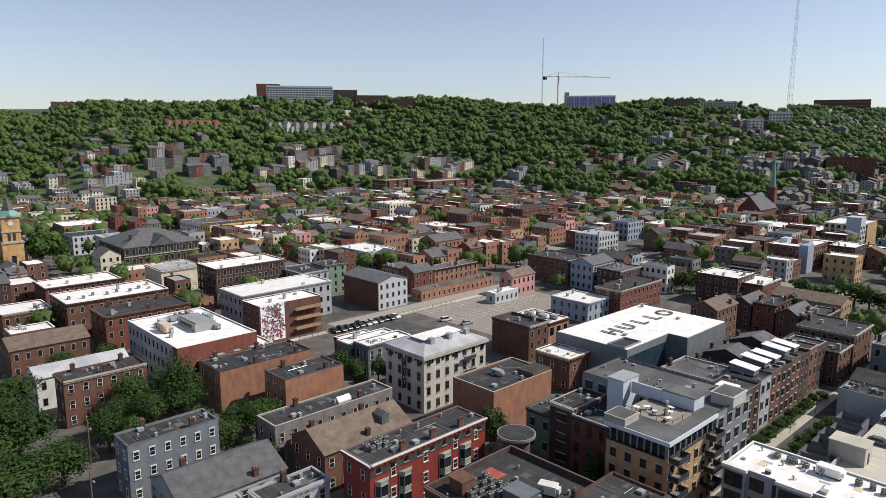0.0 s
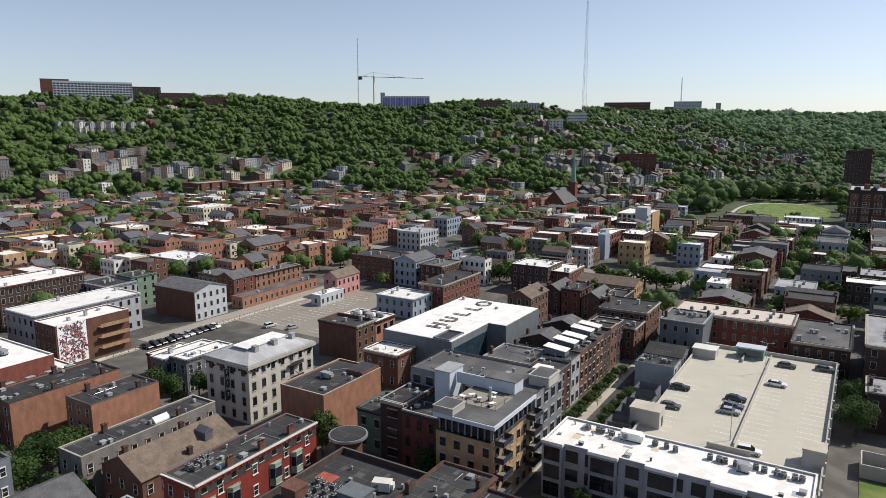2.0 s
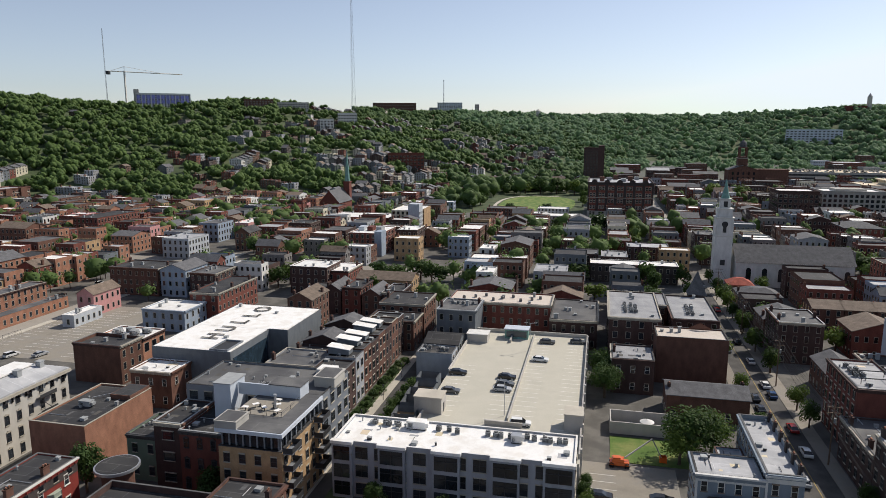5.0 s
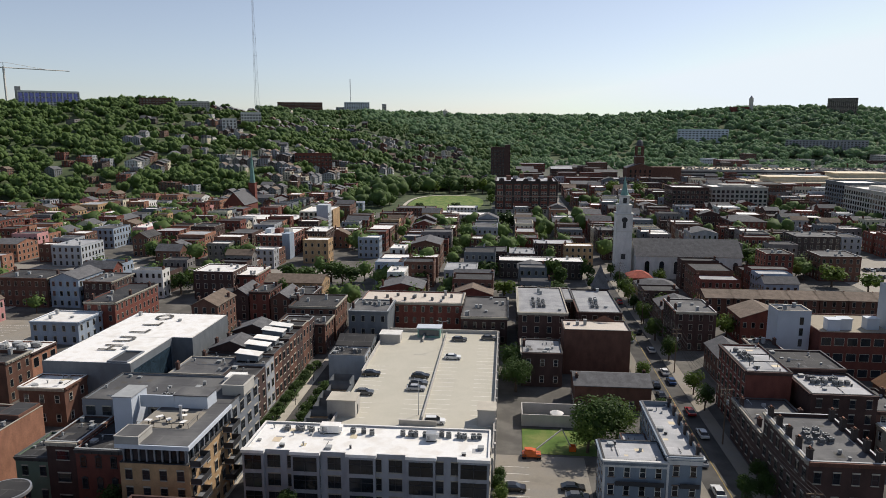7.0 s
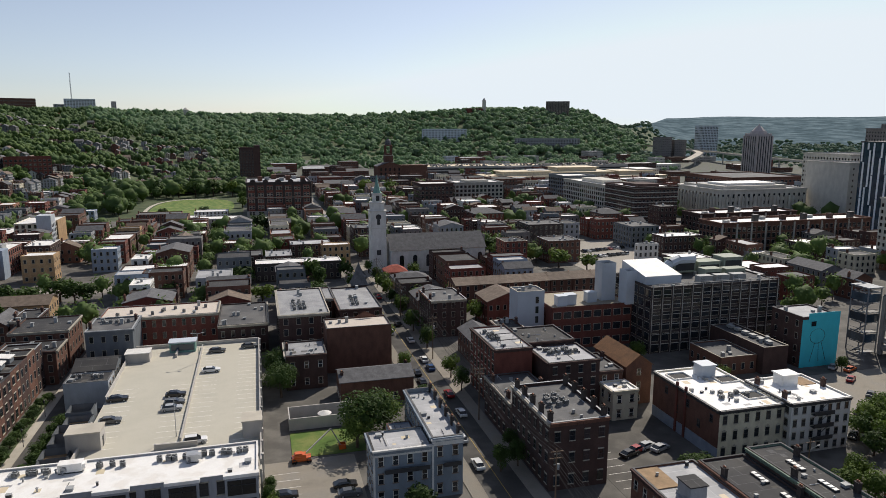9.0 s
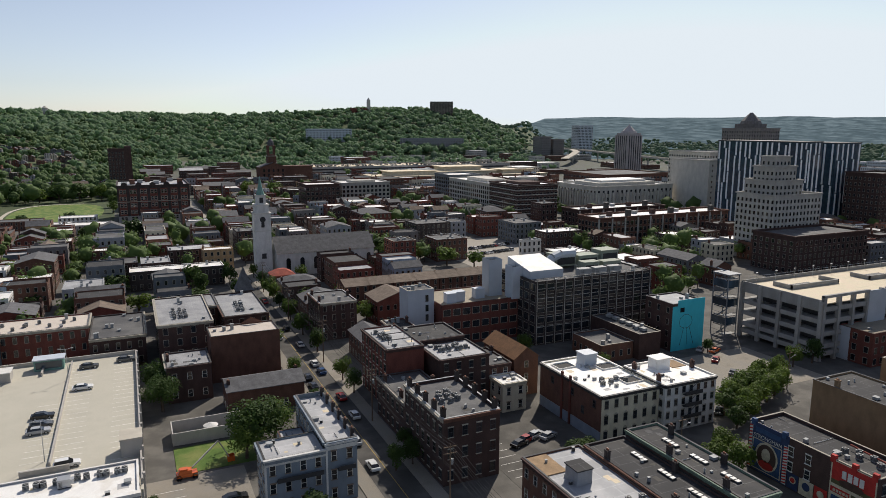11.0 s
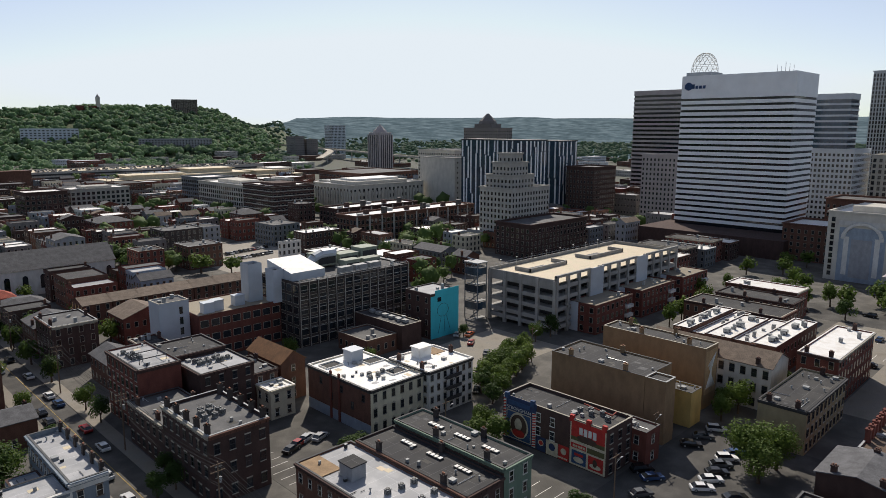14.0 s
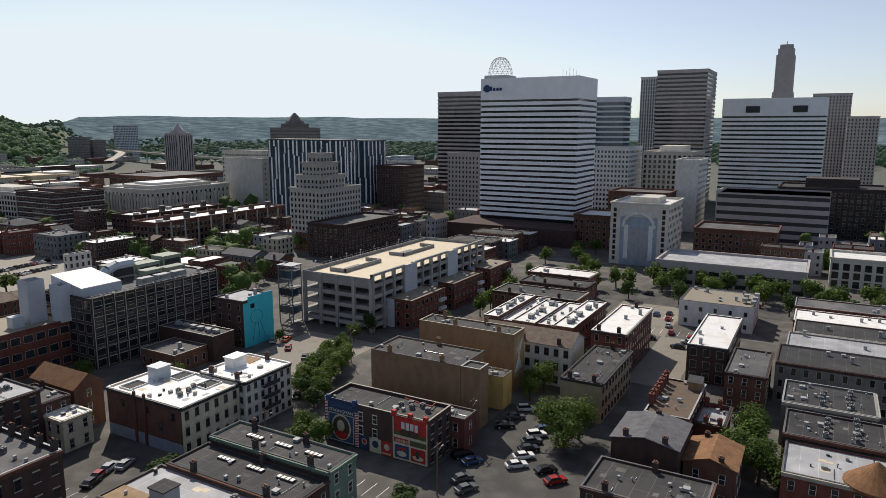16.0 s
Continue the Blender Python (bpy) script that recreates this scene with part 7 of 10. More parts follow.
for x, y, w, d, h in ((-1, 7, 8, 6, 4.6), (8, 6, 8, 5, 3.8), (16.5, 6, 7, 6, 5), (4, -2, 6, 3.4, 3), (12, -2.5, 7, 3.4, 2.8)):
    part("cooler", Shape().box(x - w / 2, x + w / 2, y - d / 2, y + d / 2, 20.8, 20 + h).box(x - w / 2 - 0.2, x + w / 2 + 0.2, y - d / 2 - 0.2, y + d / 2 + 0.2, 20 + h, 20.3 + h).box(x - w / 2 + 0.5, x + w / 2 - 0.5, y - d / 2 - 0.06, y - d / 2, 21.4, 19.2 + h, 1, True), ["trim_sage", "unit_dark"], fa, "grey-green louvred cooler")
for i in range(22):
    part("rail_post", Shape().beam((0, 0, 20), (0, 0, 21.4), 0.06, 4).beam((0, 0, 21.3), (2, 0, 21.3), 0.05, 4), "steel", fa, at=pose(-21.5 + i * 2, -10.4, 0))
for i in range(3):
    air_handler(132 + i * 6, 178, 20, 4.6, 2.4, 2.2)
for x, y, z, h in ((106.2, 192.5, 0, 25), (111.2, 186, 13, 10.5)):
    sl = thing("duct_shaft", x, y, z, "square white metal shaft with a sloped open top beside the factory", "shaft")
    part("shell", wall_shell(Shape(), -2.4, 2.4, -2.4, 2.4, h - 0.8, h, 0.25), "metal_pale", sl)
    part("grille", Shape().box(-2.1, 2.1, -2.1, 2.1, h - 1.0, h - 0.8), "unit_dark", sl)
pl = house(84.5, 111.4, 184.5, 204, 13, "brick_red", "roof_gravel", 3, faces="f", frame="dark", win=(2.4, 2.0, 3.3), cornice=False, label="red brick works with green steel windows and a gravel roof")
for i, x in enumerate((-9, -5.5, 2)):
    part("plant_box", Shape().box(-1.6, 1.6, -1.4, 1.4, 13, 16).box(-1.75, 1.75, -1.55, 1.55, 16, 16.2), "metal_pale", pl, at=pose(x, -6 + i, 0))
sv = house(75, 83.8, 189, 196, 17.5, "metal_pale", "roof_grey", 4, blank="fl", cornice=False, label="pale metal-clad stair tower")
for i in range(5):
    part("slot_window", Shape().box(-0.5, 0.5, -3.56, -3.5, 1.5 + i * 3.1, 3.6 + i * 3.1, 0, True), "glass", sv, at=pose(2, 0, 0))
house(57, 66, 178, 192, 7, "brick_brown", "shingle_grey", 2, kind="gable")
house(66.5, 74, 176, 190, 9, "brick_red", "roof_dark", 3, chim=2)
for i in range(7):
    house(71 + i * 9.7, 80.4 + i * 9.7, 242, 254, 8, "brick_brown", "shingle_brown", 3, kind="gable", ridge="x", rise=1.8, chim=1, faces="fl" if i == 0 else "f")
house(52, 64, 206, 222, 12, "brick_dark", "roof_grey", 4, chim=3)
house(52, 66, 224, 238, 8, "brick_brown", "shingle_grey", 2, kind="gable", chim=2)
house(51.5, 66, 260, 272, 7, "brick_tan", "shingle_grey", 2, kind="hip", chim=1)

# ---- parking garage ----
ga = thing("parking_garage", 220.4, 141.8, 0, "open concrete parking garage with a cream upper deck and ramps", "parking garage")
keep(178, 266, 126, 162)
GX, GY = 41.7, 14.6
# A solid dark block fills in for shade behind the open storeys.
part("core", Shape().box(-GX + 3.5, GX - 3.5, -GY + 3.5, GY - 3.5, 0, 17.0), "unit_dark", ga, "solid dark block for the shade inside the garage")
for k in range(5):
    part("floor_slab", ring(Shape(), -GX, GX, -GY, GY, k * 3.7 + (1.4 if k == 0 else 0), k * 3.7 + 1.35 + (1.4 if k == 0 else 0), 4.0), "garage_concrete", ga)
part("top_deck", Shape().box(-GX + 0.4, GX - 0.4, -GY + 0.4, GY - 0.4, 16.9, 17.15), "roof_cream", ga, "cream top deck")
for i in range(5):
    part("column", Shape().box(-GX - 0.35, -GX + 0.75, -0.55, 0.55, 0, 17.9), "garage_concrete", ga, at=pose(0, -GY + 0.55 + i * (2 * GY - 1.1) / 4, 0))
for i in range(14):
    part("column", Shape().box(-0.5, 0.5, -GY - 0.35, -GY + 0.75, 0, 19.6), "garage_concrete", ga, at=pose(-GX + 0.5 + i * (2 * GX - 1.0) / 13, 0, 0))
part("parapet", Shape().box(-GX, -GX + 0.4, -GY, GY, 16.15, 18.2, 0, True).box(-GX, GX, GY - 0.4, GY, 16.15, 18.4, 0, True).box(GX - 0.4, GX, -GY, GY, 16.15, 18.4, 0, True), "garage_concrete", ga)
for x0, x1 in ((-41.7, -22), (-14, 9), (17, 41.7)):
    part("top_beam", Shape().box(x0, x1, -GY - 0.3, -GY + 0.5, 18.9, 19.7, 0, True), "garage_concrete", ga)
for x0, x1, y0, y1 in ((-34, -12, 2, 2.5), (-34, -33.5, 2, 9), (-12.5, -12, 2, 9), (2, 26, 1, 1.5), (2, 2.5, 1, 8), (25.5, 26, 1, 8)):
    part("ramp_wall", Shape().box(x0, x1, y0, y1, 17.15, 18.5), "garage_concrete", ga)
# Flat dark sheets on the deck paint the shade of ramp openings.
for x0 in (-33.5, 2.5):
    part("ramp_well", Shape().box(x0, x0 + 14, 3.4, 7.5, 17.16, 17.2), "unit_dark", ga)
for x in (-18, 13):
    part("pale_panel", Shape().box(x - 4, x + 4, -GY - 0.45, -GY - 0.1, 0, 19.4), "metal_pale", ga, "pale blue-grey metal panel")
for i in range(9):
    part("lamp_post", Shape().beam((0, 0, 17.1), (0, 0, 20.5), 0.07, 5).box(-0.5, 0.5, -0.15, 0.15, 20.4, 20.55), "steel", ga, at=pose(-36 + i * 9, GY - 0.8, 0))
for i in range(12):
    part("rail", Shape().beam((-3, GY - 0.2, 19.2), (3, GY - 0.2, 19.2), 0.05, 4).beam((3, GY - 0.2, 18.4), (3, GY - 0.2, 19.2), 0.05, 4), "steel", ga, at=pose(-36 + i * 6.5, 0, 0))
stw = thing("stair_tower", 176.5, 160.5, 0, "glazed steel stair tower at the garage corner", "stair tower")
for x in (-2.4, 2.4):
    for y in (-3, 3):
        part("column", Shape().box(x - 0.14, x + 0.14, y - 0.14, y + 0.14, 0, 20), "metal_panel", stw)
for k in range(7):
    part("landing", Shape().box(-2.4, 2.4, -3, -0.6, k * 3.1, k * 3.1 + 0.2, 0, True), "garage_concrete", stw)
    part("flight", Shape().beam((-2.2, 0.6, k * 3.1), (2.2, 0.6, k * 3.1 + 1.55), 0.25, 4).beam((2.2, 2.2, k * 3.1 + 1.55), (-2.2, 2.2, k * 3.1 + 3.1), 0.25, 4), "metal_panel", stw)
    part("rail", Shape().beam((-2.4, -3, k * 3.1 + 1.1), (2.4, -3, k * 3.1 + 1.1), 0.06, 4).beam((-2.4, -3, k * 3.1 + 1.1), (-2.4, 3, k * 3.1 + 1.1), 0.06, 4), "metal_panel", stw)
    if k % 2:
        part("glazing", Shape().box(-2.46, -2.4, -2.9, 2.9, k * 3.1 + 0.3, k * 3.1 + 2.8).box(-2.3, 2.3, -3.06, -3.0, k * 3.1 + 0.3, k * 3.1 + 2.8), "glass_blue", stw)
part("roof", Shape().box(-2.8, 2.8, -3.4, 3.4, 20, 20.35), "metal_panel", stw)
keep(172, 180, 156, 165)
for x0, x1 in ((187.7, 210.7), (217.4, 241.8), (248.6, 270)):
    fl = house(x0, x1, 117.5, 128.4, 9.6, "brick_red", "roof_gravel", 3, faces="fl", frame="pale", cornice=False, win=(1.2, 1.7, 2.8), label="red brick flats with pale end panels before the garage")
    part("pale_end", Shape().box(-(x1 - x0) / 2 - 0.08, -(x1 - x0) / 2, 1.5, 5.4, 0, 9.9, 0, True), "metal_pale", fl, "pale metal end panel")
    part("balcony", Shape().box((x1 - x0) / 2 - 5, (x1 - x0) / 2 - 1, -6.6, -5.45, 5.8, 6.9, 0, True).box((x1 - x0) / 2 - 5, (x1 - x0) / 2 - 1, -6.6, -5.45, 2.6, 3.7, 0, True), "paint_white", fl)

# ---- landmarks in the middle distance ----
ch = thing("church", 76.8, 317, 0, "white church with a clock tower, green spire and long grey roof", "church")
keep(45, 108, 301, 332)
part("nave", Shape().box(-18, 28, -9, 9, 0, 11).poly([(28, -9, 11), (28, 9, 11), (28, 0, 17)]).poly([(-18, 9, 11), (-18, -9, 11), (-18, 0, 17)]), "paint_white", ch)
part("roof", Shape().quad((-18.5, -9.8, 10.6), (28.5, -9.8, 10.6), (28.5, 0, 17.2), (-18.5, 0, 17.2)).quad((-18.5, 0, 17.2), (28.5, 0, 17.2), (28.5, 9.8, 10.6), (-18.5, 9.8, 10.6)), "shingle_grey", ch)
part("tower", Shape().box(-26.6, -19.4, -4.6, 2.6, 0, 29).box(-26.0, -20.0, -4.0, 2.0, 29, 32.8).box(-25.0, -21.0, -3.0, 1.0, 32.8, 37), "paint_white", ch)
part("spire", Shape().tube(-23, -1, 37, 39.4, 2.0, 1.2, 8).tube(-23, -1, 39.4, 45.4, 1.2, 0.08, 8), "copper_green", ch)
part("clock", Shape().beam((-23, -4.6, 26), (-23, -4.75, 26), 1.3, 16), "unit_dark", ch)
for z, w in ((21, 3.75), (29, 3.95), (32.8, 3.3), (37, 2.35)):
    part("cornice", ring(Shape(), -23 - w, -23 + w, -1 - w, -1 + w, z - 0.5, z, 0.5), "trim_white", ch)
for z, u in ((22.4, 0.7), (33.4, 0.8), (8.0, 1.0)):
    part("louvre", Shape().box(-23 - u, -23 + u, -4.72 if z < 30 else -3.12, -4.6 if z < 30 else -3.0, z, z + 2.4, 0, True), "unit_dark", ch)
for i in range(7):
    s = Shape().box(-1.0, 1.0, -9.12, -9.0, 2.5, 7.2, 0, True)
    s.poly([(math.cos(math.pi * j / 8), -9.12, 7.2 + math.sin(math.pi * j / 8)) for j in range(9)])
    part("arched_window", s, "glass", ch, at=pose(-13 + i * 6.4, 0, 0))
house(52.5, 62, 287, 296, 5, "brick_brown", "shingle_red", 1, kind="hip", rise=2.2)

sc = grid_tower(-8, 39.5, 526, 578, 26, "brick_soot", "roof_light", 5, 3.6, 2.0, 2.9, "r", label="broad dark brick school with red bays and rows of pale windows", name="school")
for i in range(7):
    part("red_bay", Shape().box(-2.4, 2.4, -0.25, 0, 5.5, 24.6, 0, True), "brick_red", sc, "red brick bay between dark piers", at=pose(-20.2 + i * 6.7, -26, 0))
for k in range(5):
    row = Shape()
    for i in range(7):
        for u in (-1.15, 1.15):
            x = -20.2 + i * 6.7 + u
            row.box(x - 0.95, x + 0.95, -26.4, -26.25, 2.2 + k * 4.7, 5.0 + k * 4.7, 0, True).box(x - 0.72, x + 0.72, -26.45, -26.4, 2.4 + k * 4.7, 4.8 + k * 4.7, 1, True).box(x - 0.72, x + 0.72, -26.52, -26.45, 3.5 + k * 4.7, 3.8 + k * 4.7, 0, True)
    part("window_row", row, ["trim_stone", "glass"], sc, "row of pale-framed sash windows", kind="stuff")
part("stone_base", Shape().box(-23.9, 23.9, -26.2, -26, 0, 5.4, 0, True), "stone_grey", sc, "grey stone base storey")
part("string_course", Shape().box(-23.9, 23.9, -26.5, -26.25, 15.2, 15.7, 0, True), "trim_stone", sc)
for i in range(5):
    part("roof_gable", Shape().box(-21 + i * 9.2, -17 + i * 9.2, -26, -24.6, 26, 28.0).poly([(-21 + i * 9.2, -26, 28.0), (-17 + i * 9.2, -26, 28.0), (-19 + i * 9.2, -26, 29.2)]), "brick_soot", sc)
for i in range(8):
    part("roof_vent", Shape().box(-1.8, 1.8, -2, 2, 26, 28.2 + i % 2).box(-2, 2, -2.2, 2.2, 28.2 + i % 2, 28.5 + i % 2), ("unit_grey", "brick_brown")[i % 2], sc, at=pose(-19 + i * 5.4, -14 + (i * 11) % 34, 0))
keep(-102, -8, 468, 562)
for i, (x, y, w, d, h) in enumerate(((-84, 520, 30, 16, 5.5), (-46, 532, 24, 14, 5), (-90, 482, 22, 14, 6), (-40, 484, 28, 16, 5.5))):
    row_house(x, x + w, y, y + d, h, ("brick_brown", "paint_white", "brick_red", "concrete")[i], ("roof_grey", "roof_white", "roof_dark", "roof_white")[i], 2)
brick_ch = thing("church", -203, 508, 0, "brown brick church with a steep roof and slender green spire", "church")
keep(-222, -182, 480, 540)
part("nave", Shape().box(-8, 8, -14, 14, 0, 10).poly([(-8, -14, 10), (8, -14, 10), (0, -14, 19)]).poly([(8, 14, 10), (-8, 14, 10), (0, 14, 19)]), "brick_red", brick_ch)
part("roof", Shape().quad((-8.6, -14.5, 9.5), (0, -14.5, 19.2), (0, 14.5, 19.2), (-8.6, 14.5, 9.5)).quad((0, -14.5, 19.2), (8.6, -14.5, 9.5), (8.6, 14.5, 9.5), (0, 14.5, 19.2)), "shingle_grey", brick_ch)
part("tower", Shape().box(1, 6, 14.2, 19.2, 0, 24).box(0.7, 6.3, 13.9, 19.5, 23.4, 24.2), "brick_red", brick_ch)
part("spire", Shape().tube(3.5, 16.7, 24.2, 30, 2.4, 1.9, 8).tube(3.5, 16.7, 30, 50, 1.9, 0.1, 8), "copper_green", brick_ch)
tc = thing("church", -356.5, 67.4, 0, "tan brick church with a clock tower under a green-skirted spire", "church")
keep(-392, -350, 40, 76)
keep(-382, -352, 72, 98)
material("brick_ochre", (0.40, 0.25, 0.11), 0.9, var=0.2, brick=BR, streak=True)
part("tower", Shape().box(-4.2, 4.2, -4.2, 4.2, 0, 16).box(-3.6, 3.6, -3.6, 3.6, 16, 27.6), "brick_ochre", tc)
for z, w in ((15.6, 4.6), (20.6, 4.0), (27.2, 4.2)):
    part("cornice", ring(Shape(), -w, w, -w, w, z, z + 0.7, 1.0), "trim_stone", tc, "pale stone cornice")
part("spire_skirt", Shape().tube(0, 0, 27.9, 30.2, 5.6, 2.6, 4), "copper_green", tc, "green copper spire skirt")
part("spire", Shape().tube(0, 0, 30.0, 36.5, 2.6, 0.1, 4), "shingle_grey", tc, "dark slate spire")
for f in "fr":
    turn = pose(0, 0, 0, 0, 0, TURN[f])
    part("clock", Shape().beam((0, -3.6, 24.6), (0, -3.75, 24.6), 1.3, 16).beam((0, -3.6, 24.6), (0, -3.8, 24.6), 1.0, 16, 1), ["trim_stone", "paint_white"], tc, "white clock face", at=turn)
    for u in (-1.0, 1.0):
        part("louvre", Shape().box(u - 0.6, u + 0.6, -3.72, -3.6, 16.8, 20.0, 0, True), "unit_dark", tc, at=turn)
    part("arched_window", Shape().box(-0.9, 0.9, -4.3, -4.2, 5, 10, 0, True), "glass", tc, at=turn)
part("nave", Shape().box(-30, -4.4, -18, 3, 0, 13).poly([(-4.4, -18, 13), (-4.4, 3, 13), (-4.4, -7.5, 20)]), "brick_orange", tc)
part("roof", Shape().quad((-30, -18.6, 12.6), (-4.0, -18.6, 12.6), (-4.0, -7.5, 20.2), (-30, -7.5, 20.2)).quad((-30, -7.5, 20.2), (-4.0, -7.5, 20.2), (-4.0, 3.6, 12.6), (-30, 3.6, 12.6)), "shingle_grey", tc)
for y in (-17.4, -12.5, -2.6, 2.4):
    part("pier", Shape().box(-4.5, -3.9, y - 0.6, y + 0.6, 0, 15), "brick_ochre", tc)
for y in (-15, -7.5, 0):
    part("arched_window", Shape().box(-4.4, -4.25, y - 1.1, y + 1.1, 3, 9.5, 0, True), "glass", tc)
hall = house(-354.5, -321, 104.2, 139.4, 13, "brick_soot", "shingle_grey", 3, kind="hip", rise=5.5, frame="stone", style="arch", win=(1.5, 2.7, 2.9), name="public_hall", category="building",
             label="dark stone public hall with a slate mansard and pediment")
part("pediment", Shape().poly([(17.4, -6, 12.6), (17.4, 6, 12.6), (17.4, 0, 17.2)]).quad((17.4, -6.4, 12.5), (17.4, 0, 17.5), (8, 0, 17.5), (8, -6.4, 12.5)).quad((17.4, 0, 17.5), (17.4, 6.4, 12.5), (8, 6.4, 12.5), (8, 0, 17.5)), "shingle_grey", hall, "slate pediment over the middle bays")
for k in range(2):
    part("string_course", Shape().box(16.75, 17.1, -17.6, 17.6, 4.2 + k * 4.3, 4.6 + k * 4.3, 0, True), "trim_stone", hall)
for i in range(4):
    part("chimney", Shape().box(-0.7, 0.7, -0.5, 0.5, 0, 3.2).box(-0.85, 0.85, -0.65, 0.65, 2.8, 3.1), "brick_soot", hall, at=pose(10 - i * 7, -12 + i * 8, 14.6))


def blocks(*rows):
    """Single buildings of the middle distance: plan, height, wall, roof, storeys, shape."""
    for x0, x1, y0, y1, h, wall, roof, floors, *kind in rows:
        near_face = "fr" if (x0 + x1) / 2 < 0 else "fl"
        house(x0, x1, y0, y1, h, wall, roof, floors, faces=near_face, kind=kind[0] if kind else "flat", ridge=kind[1] if len(kind) > 1 else "y",
              chim=1 if len(kind) else 0, cornice=False, vents=5 if x1 - x0 > 9 else 2, win=(1.1, 1.9, 2.7), rise=2.6, frame="stone")


blocks((-403, -390.2, 176.8, 215, 9, "paint_yellow", "roof_dark", 2), (-434.4, -403.2, 176.8, 200, 8, "paint_white", "roof_grey", 2), (-452, -428.9, 107.9, 131.5, 11, "brick_orange", "roof_white", 3), (-410, -392.4, 102.3, 126.2, 10, "paint_pale", "roof_dark", 3),
       (-382, -367.7, 110, 124, 11, "stone_grey", "roof_light", 3), (-402.6, -389, 217, 236, 9, "brick_orange", "roof_grey", 2), (-388, -376.3, 238, 256, 10, "brick_orange", "roof_light", 2),
       (-364, -349.4, 228.6, 243.5, 11, "paint_cream", "roof_white", 3), (-365.9, -344.5, 255.5, 268, 9, "brick_red", "shingle_brown", 3, "gable", "x"), (-330, -318.6, 243.6, 257.3, 10, "paint_red", "roof_dark", 3),
       (-364, -341.4, 280.4, 305.1, 7, "brick_brown", "roof_white", 2), (-315.8, -298.7, 278.4, 294.2, 8, "brick_tan", "roof_white", 2), (-331.8, -312.5, 317, 331, 11, "brick_brown", "shingle_brown", 3, "gable", "x"),
       (-412, -393.6, 318, 344.2, 11, "paint_cream", "roof_white", 3), (-396, -380.8, 346, 365, 11, "brick_red", "roof_dark", 3), (-440, -416.9, 456.1, 487.2, 11, "brick_brown", "roof_grey", 3),
       (-310, -292.8, 350.2, 389.1, 13, "brick_red", "roof_dark", 4), (-346, -334.2, 352.8, 364.6, 12, "paint_white", "roof_grey", 3), (-281.6, -258.2, 194.4, 211.9, 8, "paint_pale", "roof_white", 2),
       (-220.5, -205.1, 309.1, 328.1, 10, "paint_pale", "roof_light", 3), (-230.6, -218.1, 359, 376.8, 11, "paint_blue", "roof_grey", 3), (-218, -208.8, 378, 402, 9, "paint_pink", "roof_white", 2),
       (-195, -186.4, 337.8, 351.7, 10, "brick_brown", "roof_dark", 3, "gable", "y"), (-176, -162.2, 365.5, 380, 12, "brick_dark", "roof_dark", 3), (-176.9, -134.8, 427.7, 453.3, 8, "brick_red", "roof_white", 2),
       (-590, -574.3, 168.3, 184.2, 12, "paint_cream", "roof_grey", 4), (-655, -639.5, 154.5, 176.3, 9, "brick_tan", "roof_grey", 3), (-629.4, -605, 268.6, 283.9, 11, "brick_orange", "roof_grey", 3),
       (-582, -566.8, 269.3, 290.7, 10, "brick_red", "roof_grey", 3), (-122, -105.9, 253, 268, 11, "brick_dark", "roof_white", 3), (-106.4, -95.3, 353.9, 371.7, 12, "brick_dark", "roof_white", 3),
       (-82.7, -65.6, 465.7, 486, 5, "brick_brown", "roof_grey", 1), (-48.8, -36.5, 500, 512, 5, "concrete", "roof_white", 1), (-22.2, -4, 446.8, 460, 6, "brick_brown", "roof_white", 2),
       (-2, 17, 466.4, 480, 7, "paint_white", "roof_white", 2), (-14.5, 0.9, 319.2, 334, 9, "brick_dark", "roof_grey", 3), (2.2, 14, 315, 331, 9, "brick_dark", "roof_light", 3),
       (14.6, 34.8, 344.2, 358, 9, "brick_dark", "roof_light", 3), (-2.4, 34.8, 302.8, 313, 8, "brick_soot", "roof_white", 2), (-25.2, -11.6, 279.5, 296, 8, "paint_grey", "roof_light", 2),
       (-46.7, -39.7, 263.9, 275, 10, "paint_white", "roof_white", 3), (-55.5, -48.3, 323.1, 335.1, 9, "paint_white", "roof_white", 3), (50.2, 60, 372.8, 388, 12, "brick_dark", "roof_grey", 4),
       (137.7, 158.3, 427.5, 450, 11, "brick_red", "shingle_grey", 3, "hip"), (146.2, 167.5, 354.2, 372, 13, "brick_soot", "roof_grey", 4), (139.3, 156.4, 310.4, 326, 11, "brick_brown", "roof_grey", 3),
       (115.3, 127, 308.6, 322, 12, "brick_red", "roof_dark", 4), (171.1, 187.1, 248.2, 260.8, 12, "brick_dark", "roof_white", 4), (180.8, 192, 296, 299.5, 10, "paint_white", "roof_grey", 3),
       (202.4, 220, 339.4, 360, 12, "paint_slate", "roof_grey", 4), (215.5, 230, 398.2, 415.3, 12, "brick_brown", "shingle_grey", 3, "hip"), (244, 256, 376.5, 390, 18, "brick_dark", "roof_grey", 5),
       (203.2, 225.7, 308.5, 320, 11, "brick_dark", "roof_white", 3))
